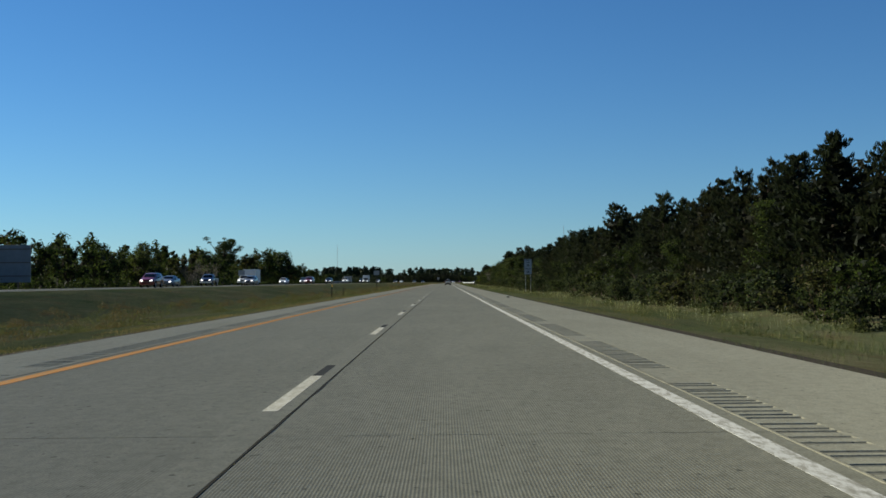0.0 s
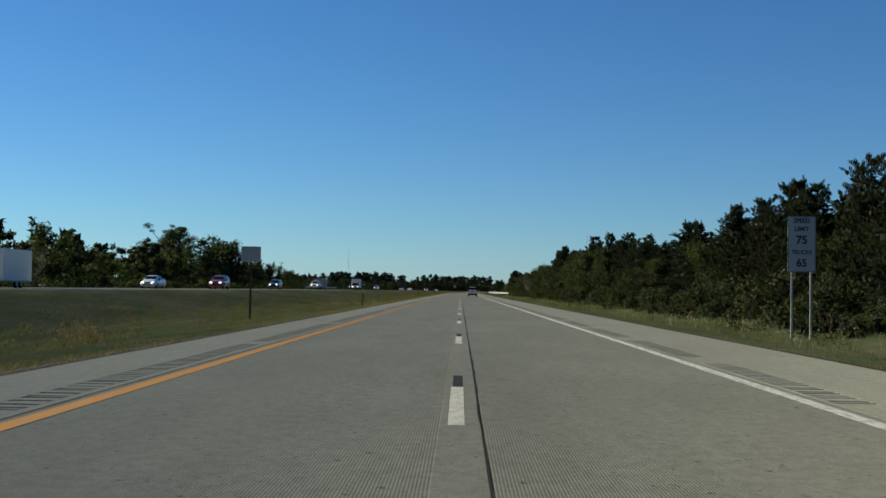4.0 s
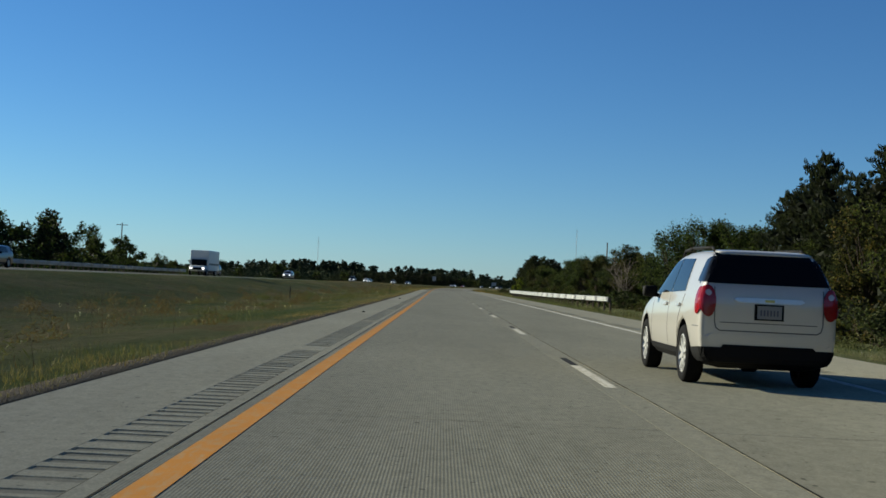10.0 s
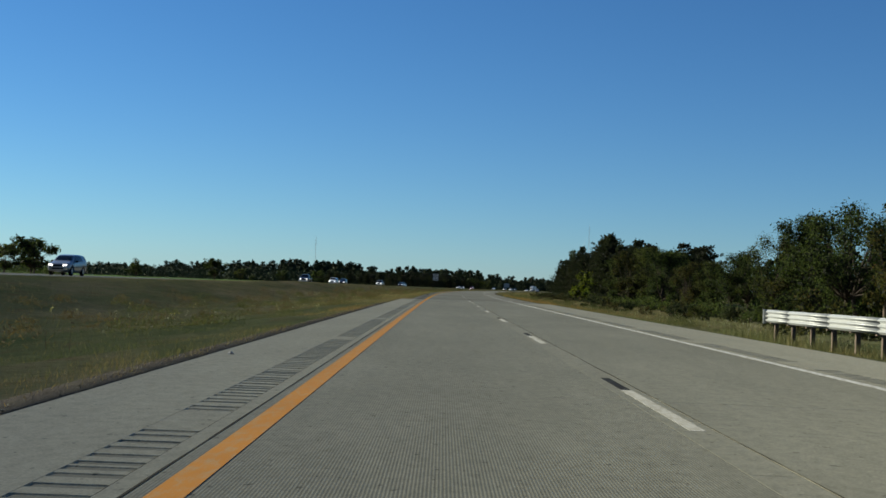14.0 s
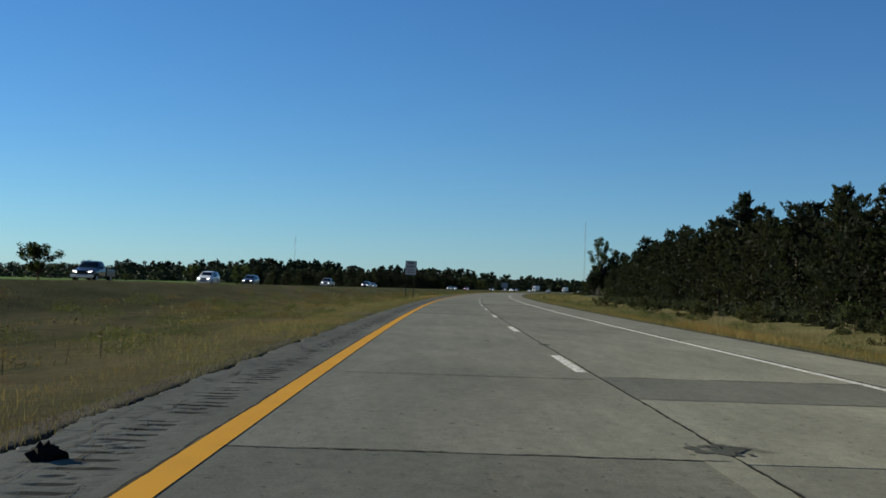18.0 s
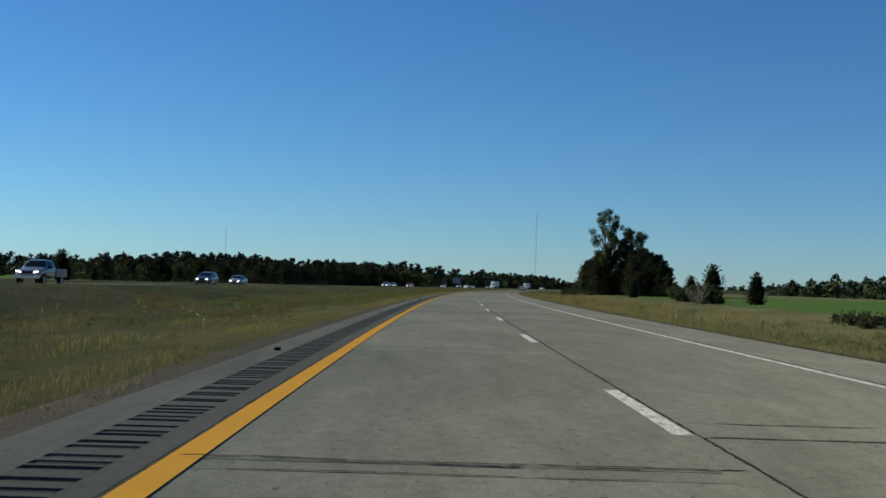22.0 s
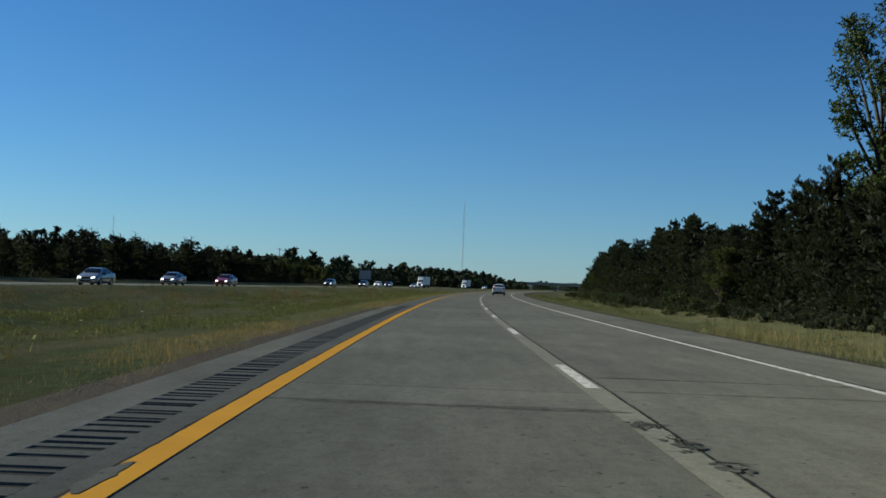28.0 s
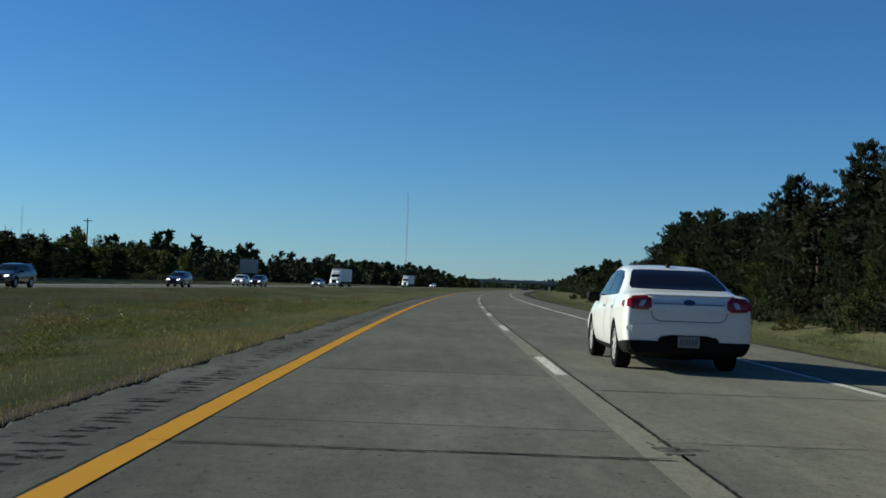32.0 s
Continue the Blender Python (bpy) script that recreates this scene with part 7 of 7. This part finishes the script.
M_POST = plain("dark_steel_post", (0.05, 0.045, 0.038), 0.8, 0.0, 0.4, 10, 0.1)
M_AMBER = plain("amber_reflector", (0.85, 0.42, 0.03), 0.35, 0, 0.15)
# M_BOARD is coloured dark blue-grey for the hoarding's shaded side
M_BOARD = plain("shaded_board_back", (0.16, 0.18, 0.20), 0.8, 0, 0.4, 1)
M_MAST = plain("mast_steel", (0.30, 0.27, 0.26), 0.6, 0.3, 0.2)
M_BRIDGE = plain("bridge_concrete", (0.228, 0.228, 0.2204), 0.8, 0, 0.4, 0.5)


def letters(text, size, x, z, parent, name, y=-0.012):
    """Black lettering on a sign that faces -y, as a mesh."""
    cu = bpy.data.curves.new(name, "FONT")
    cu.body, cu.size, cu.align_x, cu.align_y, cu.extrude, cu.offset = text, size, "CENTER", "CENTER", 0.002, size * 0.032
    ob = new(name + "_work", cu)
    me = bpy.data.meshes.new_from_object(ob.evaluated_get(bpy.context.evaluated_depsgraph_get()))
    bpy.data.objects.remove(ob)
    me.transform(Matrix.Translation((x, y, z)) @ Euler((radians(90), 0, 0)).to_matrix().to_4x4())
    me.materials.clear()
    me.materials.append(M_SIGNINK)
    return put(name, me, parent)


def panel(w, h, z, r=0.06):
    """A sign plate with rounded corners."""
    bm = bmesh.new()
    pts = []
    for cx, cz, a0 in ((w / 2 - r, h / 2 - r, 0), (-w / 2 + r, h / 2 - r, 90), (-w / 2 + r, -h / 2 + r, 180), (w / 2 - r, -h / 2 + r, 270)):
        pts += [(cx + r * math.cos(radians(a0 + k * 22.5)), cz + r * math.sin(radians(a0 + k * 22.5))) for k in range(5)]
    f = bm.faces.new([bm.verts.new((x, 0, z + q)) for x, q in pts])
    g = bmesh.ops.extrude_face_region(bm, geom=[f])
    bmesh.ops.translate(bm, verts=[v for v in g["geom"] if isinstance(v, bmesh.types.BMVert)], vec=(0, -0.006, 0))
    return bm


def border(w, h, z, t, inset, r=0.05):
    bm = bmesh.new()
    for x0, x1, z0, z1 in ((-w / 2 + inset, w / 2 - inset, h / 2 - inset - t, h / 2 - inset), (-w / 2 + inset, w / 2 - inset, -h / 2 + inset, -h / 2 + inset + t),
                           (-w / 2 + inset, -w / 2 + inset + t, -h / 2 + inset, h / 2 - inset), (w / 2 - inset - t, w / 2 - inset, -h / 2 + inset, h / 2 - inset)):
        add_box(bm, x0, x1, -0.0105, -0.006, z + z0, z + z1)
    return bm


def sign(s, u, w, h, top, label, lines=(), lean=0.0, posts=True, turn=0.0, face=None, back=False, post_mat=None):
    g = float(lie(s, u))
    ob = thing("road_sign", spot(s, u, g, turn) @ pose(0, 0, 0, 0, lean, 0), label, "road sign")
    z = top - g - h / 2
    p = part("panel", panel(w, h, z), face or M_SIGNFACE, ob, "grey back of the panel" if back else "white panel")
    for k, x in enumerate((-w * 0.34, w * 0.34) if posts else (0,)):
        bm = bmesh.new()
        add_box(bm, x - 0.035, x + 0.035, 0.004, 0.012, -0.5, z + h / 2 - 0.1)
        add_box(bm, x - 0.045, x - 0.033, 0.004, 0.045, -0.5, z + h / 2 - 0.1)
        add_box(bm, x + 0.033, x + 0.045, 0.004, 0.045, -0.5, z + h / 2 - 0.1)
        part("post", bm, post_mat or M_POST, ob)
    if lines:
        part("border", border(w, h, z, 0.022, 0.02), M_SIGNINK, p)
    for text, size, dz in lines:
        letters(text, size, 0, z + dz, p, "lettering")
    return ob


sign(203.6, 18.6, 1.22, 2.45, 4.62, "white speed limit sign with truck limit on two posts",
     (("SPEED", 0.27, 1.02), ("LIMIT", 0.27, 0.66), ("75", 0.50, 0.17), ("TRUCKS", 0.24, -0.36), ("65", 0.46, -0.84)), post_mat=M_GALV)
sign(769.3, -4.05, 1.22, 1.52, 3.88, "white lettered lane-use sign on two leaning steel posts",
     (("KEEP", 0.31, 0.50), ("RIGHT", 0.31, 0.13), ("EXCEPT", 0.205, -0.225), ("TO PASS", 0.205, -0.50)), lean=1.6)
sign(181, -23.6, 0.9, 0.75, 3.0, "grey back of a small sign beside the far carriageway", face=M_SIGNBACK, posts=False, back=True)
sign(205.4, -5.9, 0.9, 0.7, 3.0, "small sign seen from behind in the median", face=M_SIGNBACK, posts=False, back=True)
sign(1424, -53, 4.2, 3.1, 5.3, "large grey-backed guide sign beside the far carriageway", face=M_SIGNBACK, back=True)


def delineator(s, u, h=1.25, label="dark steel delineator post with an amber reflector"):
    ob = thing("delineator_post", spot(s, u, float(lie(s, u))) @ pose(0, 0, 0, 1, 2, 0), label, "marker post", "delineators in the median")
    bm = bmesh.new()
    add_box(bm, -0.03, 0.03, 0.0, 0.008, -0.4, h)
    add_box(bm, -0.038, -0.028, 0.0, 0.03, -0.4, h)
    add_box(bm, 0.028, 0.038, 0.0, 0.03, -0.4, h)
    part("post", bm, M_POST, ob)
    part("reflector", box(-0.05, 0.05, -0.012, -0.002, h - 0.24, h, 0.01), M_AMBER, ob, "amber reflector plate")


for s, u in ((-8, -3.6), (121, -5.05), (239.2, -3.6), (366, -4.2), (490.5, -4.0)):
    delineator(s, u)
for s, u in ((338, -9.5), (456, -10.6), (150, -6.5)):
    ob = thing("marker_stake", spot(s, u, float(lie(s, u))), "thin dark marker stake in the median grass", "marker post")
    part("stake", box(-0.04, 0.04, -0.01, 0.01, -0.3, 1.0, 0.004), M_POST, ob)


def beam_section():
    """A three-wave steel beam, seen end on: offset from the road, height."""
    out = []
    for k in range(25):
        z = 0.42 * k / 24
        out.append((0.041 * (1 - math.cos(2 * math.pi * 3 * k / 24)), z))
    return out


def guard_rail(name, points, label, face=-1, top=0.80, z_of=None):
    """A thrie-beam rail along s, u points on steel posts with blocks; face: the side of the road it turns to."""
    ob = thing(name, None, label, "guardrail")
    sec = beam_section()
    pts = np.array(points, float)
    run = np.append(np.arange(pts[0, 0], pts[-1, 0] - 1.2, 3.81), pts[-1, 0])
    uu = np.interp(run, pts[:, 0], pts[:, 1])
    for a, b, ua, ub in zip(run, run[1:], uu, uu[1:]):
        bm = bmesh.new()
        rows = []
        for s, u in ((a, ua), (b + 0.12, ub)):
            x0, y0 = on_road(s, u)
            x1, y1 = on_road(s, u + face)
            d = Vector((float(x1 - x0), float(y1 - y0), 0)).normalized()
            g = float(z_of(s)) if z_of else 0.0
            rows.append([bm.verts.new(Vector((float(x0), float(y0), g + top - 0.42 + z)) + d * o) for o, z in sec])
        for j in range(len(sec) - 1):
            bm.faces.new((rows[0][j], rows[0][j + 1], rows[1][j + 1], rows[1][j]))
        ext = bmesh.ops.extrude_face_region(bm, geom=list(bm.faces))
        x0, y0 = on_road(a, ua)
        x1, y1 = on_road(a, ua - face)
        d = Vector((float(x1 - x0), float(y1 - y0), 0)).normalized() * 0.004
        bmesh.ops.translate(bm, verts=[v for v in ext["geom"] if isinstance(v, bmesh.types.BMVert)], vec=d)
        part("beam", bm, M_GALV, ob, "", True)
    for s, u in zip(np.arange(pts[0, 0] + 0.3, pts[-1, 0], 1.905), np.interp(np.arange(pts[0, 0] + 0.3, pts[-1, 0], 1.905), pts[:, 0], pts[:, 1])):
        g = float(z_of(s)) if z_of else float(lie(s, u))
        m = spot(s, u - face * 0.24, g)
        top_z = (float(z_of(s)) if z_of else 0.0) + top - 0.05 - g
        bm = bmesh.new()
        add_box(bm, -0.06, 0.06, -0.004, 0.004, -0.6, top_z)
        add_box(bm, -0.064, -0.056, -0.05, 0.05, -0.6, top_z)
        add_box(bm, 0.056, 0.064, -0.05, 0.05, -0.6, top_z)
        add_box(bm, *((-0.22, -0.06) if face < 0 else (0.06, 0.22)), -0.06, 0.06, top_z - 0.42, top_z, 0.01)
        p = part("post", bm, M_WOODPOLE, ob, "dark weathered post")
        p.matrix_basis = m
    return ob


GR = guard_rail("guardrail", [(459.5, 15.6), (475, 13.7), (492, 12.6), (541.9, 12.4)], "pale galvanised steel guardrail on closely set posts")
m_end = spot(542.0, 12.36, 0)
e = part("end_plate", box(-0.11, 0.02, -0.02, 0.02, 0.34, 0.81, 0.01), M_GALV, GR, "bright end plate")
e.matrix_basis = m_end
guard_rail("guardrail", [(470, -38.9), (548, -38.9)], "grey steel guardrail along the far carriageway", 1, 0.8, far_lane_height)


def utility_pole(s, u, h, arm=2.4):
    ob = thing("utility_pole", spot(s, u, float(lie(s, u)), 20), "tall weathered wooden utility pole with a crossarm", "utility pole")
    part("pole", rod((0, 0, -1), (0, 0, h), 0.17, 0.11, 10), M_WOODPOLE, ob)
    if arm:
        part("crossarm", box(-arm / 2, arm / 2, 0.08, 0.19, h - 0.55, h - 0.43, 0.01), M_WOODPOLE, ob)
        for x in (-arm * 0.46, -arm * 0.15, arm * 0.15, arm * 0.46):
            part("insulator", rod((x, 0.135, h - 0.43), (x, 0.135, h - 0.24), 0.04, 0.03, 8), M_SIGNBACK, ob)
    return ob


utility_pole(617.6, -68.4, 11.1)
utility_pole(587.5, 33.4, 10.9, 0)
utility_pole(1371.6, -70.4, 11.0, 1.6)
utility_pole(1640, -74, 12.5, 1.6)
utility_pole(500, 36, 9.0, 0)


def radio_mast(x, y, h, label):
    """A three-sided lattice mast with cross bracing and guy wires."""
    ob = thing("radio_mast", pose(x, y, -1), label, "radio mast")
    w = 1.1
    leg = [(w * math.cos(a), w * math.sin(a)) for a in (0.3, 2.394, 4.488)]
    for a in leg:
        part("leg", rod((*a, 0), (*a, h), 0.10, 0.09, 5), M_MAST, ob)
    bm = bmesh.new()
    for k in range(int(h / 3)):
        for j in range(3):
            a, b = leg[j], leg[(j + 1) % 3]
            add_rod(bm, (*a, 3 * k), (*b, 3 * k + 3), 0.05, None, 3)
    part("bracing", bm, M_MAST, ob)
    for j, a in enumerate((0.3, 2.394, 4.488)):
        for q in (0.45, 0.9):
            part("guy_wire", rod((math.cos(a), math.sin(a), h * q), (h * 0.5 * math.cos(a), h * 0.5 * math.sin(a), 0.5), 0.03, None, 3), M_MAST, ob)
    part("beacon", rod((0, 0, h), (0, 0, h + 5), 0.08, 0.04, 6), M_MAST, ob)


radio_mast(-260.4, 3018.9, 97, "tall thin lattice radio mast far beyond the fields")
radio_mast(296.0, 2803.0, 130, "very tall thin lattice radio mast beyond the trees")

# hoarding seen from behind, beyond the far carriageway
hb = thing("hoarding", spot(171, -57.4, float(lie(171, -57.4)), 6), "large dark hoarding seen from behind among the trees", "billboard")
part("board", box(-7.2, 7.2, -0.1, 0.1, 1.4, 6.4, 0.03), M_BOARD, hb)
for x in (-5.5, 0, 5.5):
    part("post", box(x - 0.12, x + 0.12, 0.12, 0.36, -1, 5.8, 0.02), M_WOODPOLE, hb)
for z in (2.2, 4.0, 5.8):
    part("batten", box(-7.2, 7.2, -0.16, -0.1, z, z + 0.12, 0.01), M_WOODPOLE, hb)

# overpass far ahead
SB = 2180.0
ov = thing("overpass", spot(SB, 4, 0, 4), "long low concrete road bridge across the freeway far ahead", "bridge")
part("deck", box(-75, 62, -5.5, 5.5, 5.6, 6.5, 0.1), M_BRIDGE, ov)
for k in range(5):
    part("girder", box(-75, 62, -4.9 + 2.3 * k, -4.4 + 2.3 * k, 4.7, 5.6, 0.03), M_BRIDGE, ov)
for y in (-5.5, 5.5):
    part("parapet", box(-75, 62, y - 0.15, y + 0.15, 6.5, 7.5, 0.05), M_BRIDGE, ov)
for x in (-44, -16, 14):
    bm = box(x - 0.6, x + 0.6, -5, 5, 3.9, 4.7, 0.1)
    for y in (-3.6, 0, 3.6):
        add_rod(bm, (x, y, -1), (x, y, 4.0), 0.45, None, 10)
    part("pier", bm, M_BRIDGE, ov)
for s_, x0 in ((-1, -75), (1, 62)):
    bm = bmesh.new()
    a = [bm.verts.new(v) for v in ((x0 - s_ * 24, -14, -0.5), (x0 + s_ * 160, -14, -0.5), (x0 + s_ * 160, 14, -0.5), (x0 - s_ * 24, 14, -0.5), (x0 - s_ * 4, -5.6, 5.6), (x0 + s_ * 150, -5.6, 3.0), (x0 + s_ * 150, 5.6, 3.0), (x0 - s_ * 4, 5.6, 5.6))]
    for q in ((0, 1, 5, 4), (1, 2, 6, 5), (2, 3, 7, 6), (3, 0, 4, 7), (4, 5, 6, 7)):
        bm.faces.new([a[j] for j in q])
    part("embankment", bm, M_LAND, ov, "grassy bridge embankment")

# things lying about
def blob(rng, centre, radii, rough=0.25, n=10):
    """A lumpy low ball."""
    th, ph = np.meshgrid(np.linspace(0, 2 * np.pi, n, endpoint=False), np.linspace(0.25, np.pi - 0.25, 6))
    r = 1 + rng.uniform(-rough, rough, th.shape)
    v = np.stack([np.cos(th) * np.sin(ph) * r, np.sin(th) * np.sin(ph) * r, np.cos(ph) * r], -1).reshape(-1, 3) * radii + centre
    f = []
    for k in range(5):
        for j in range(n):
            a, b = k * n + j, k * n + (j + 1) % n
            f += [(a, b, b + n), (a, b + n, a + n)]
    return v, np.array(f)


def debris(s, u, size, seed, label, mat):
    rng = np.random.default_rng(seed)
    v, f = blob(rng, np.zeros(3), np.array((size * 1.4, size, size * 0.9)), 0.4, 8)
    z = max(float(lie(s, u)), -0.02)
    ob = put("debris", mesh_of("debris", v, f, mat), None, "", spot(s, u, z + size * 0.35, 40 * seed))
    tagged(ob, label, "debris", "roadside debris")


debris(649.2, -0.80, 0.085, 1, "dark lump of torn tyre on the shoulder", M_RUBBER)
debris(358.3, -1.7, 0.09, 2, "scrap of tyre rubber on the shoulder", M_RUBBER)
debris(404.5, -1.3, 0.05, 3, "scrap of tyre rubber on the shoulder", M_RUBBER)
debris(446, -1.4, 0.05, 4, "scrap of tyre rubber on the shoulder", M_RUBBER)
debris(95.5, 9.6, 0.08, 5, "scrap of tyre rubber on the shoulder", M_RUBBER)
debris(805.7, -1.0, 0.05, 6, "scrap of tyre rubber on the shoulder", M_RUBBER)
debris(876.5, -0.9, 0.07, 7, "scrap of tyre rubber on the shoulder", M_RUBBER)
debris(998.4, -1.0, 0.07, 8, "scrap of tyre rubber on the shoulder", M_RUBBER)
debris(520, -1.7, 0.04, 9, "small stone on the shoulder", M_BRIDGE)


def loose_stones(name, s0, s1, u0, u1, count, size, seed, mat, label):
    """Small angular stones strewn along the edge of the pavement."""
    rng = np.random.default_rng(seed)
    s, u = rng.uniform(s0, s1, count), rng.uniform(u0, u1, count)
    x, y = on_road(s, u)
    foot = np.stack([x, y, lie(s, u)], -1)
    r = size * rng.uniform(0.4, 1.3, (count, 1, 1))
    corners = np.array([(1, 0, 0), (-0.5, 0.87, 0), (-0.5, -0.87, 0), (0.1, 0.1, 0.8)])[None] + rng.normal(0, 0.25, (count, 4, 3))
    v = (foot[:, None] + corners * r).reshape(-1, 3)
    i = np.arange(count)[:, None] * 4
    f = np.concatenate([i + [0, 1, 3], i + [1, 2, 3], i + [2, 0, 3]])
    tagged(put(name, mesh_of(name, v, f, mat)), label, "gravel", "", "stuff")


M_STONE = leaf_mat("grey_gravel", (0.038, 0.035, 0.0304), (0.1216, 0.114, 0.0988), (0.228, 0.2166, 0.19), 0.9, 0.0)
loose_stones("verge_gravel", 785, 1070, -1.85, -1.3, 16000, 0.009, 501, M_STONE, "dark gravel beside the inner shoulder")
loose_stones("verge_gravel", 599, 785, -1.6, -1.2, 7000, 0.011, 502, M_STONE, "dark gravel beside the inner shoulder")
loose_stones("verge_gravel", 0, 599, -2.4, -1.98, 12000, 0.011, 503, M_STONE, "dark gravel beside the inner shoulder")
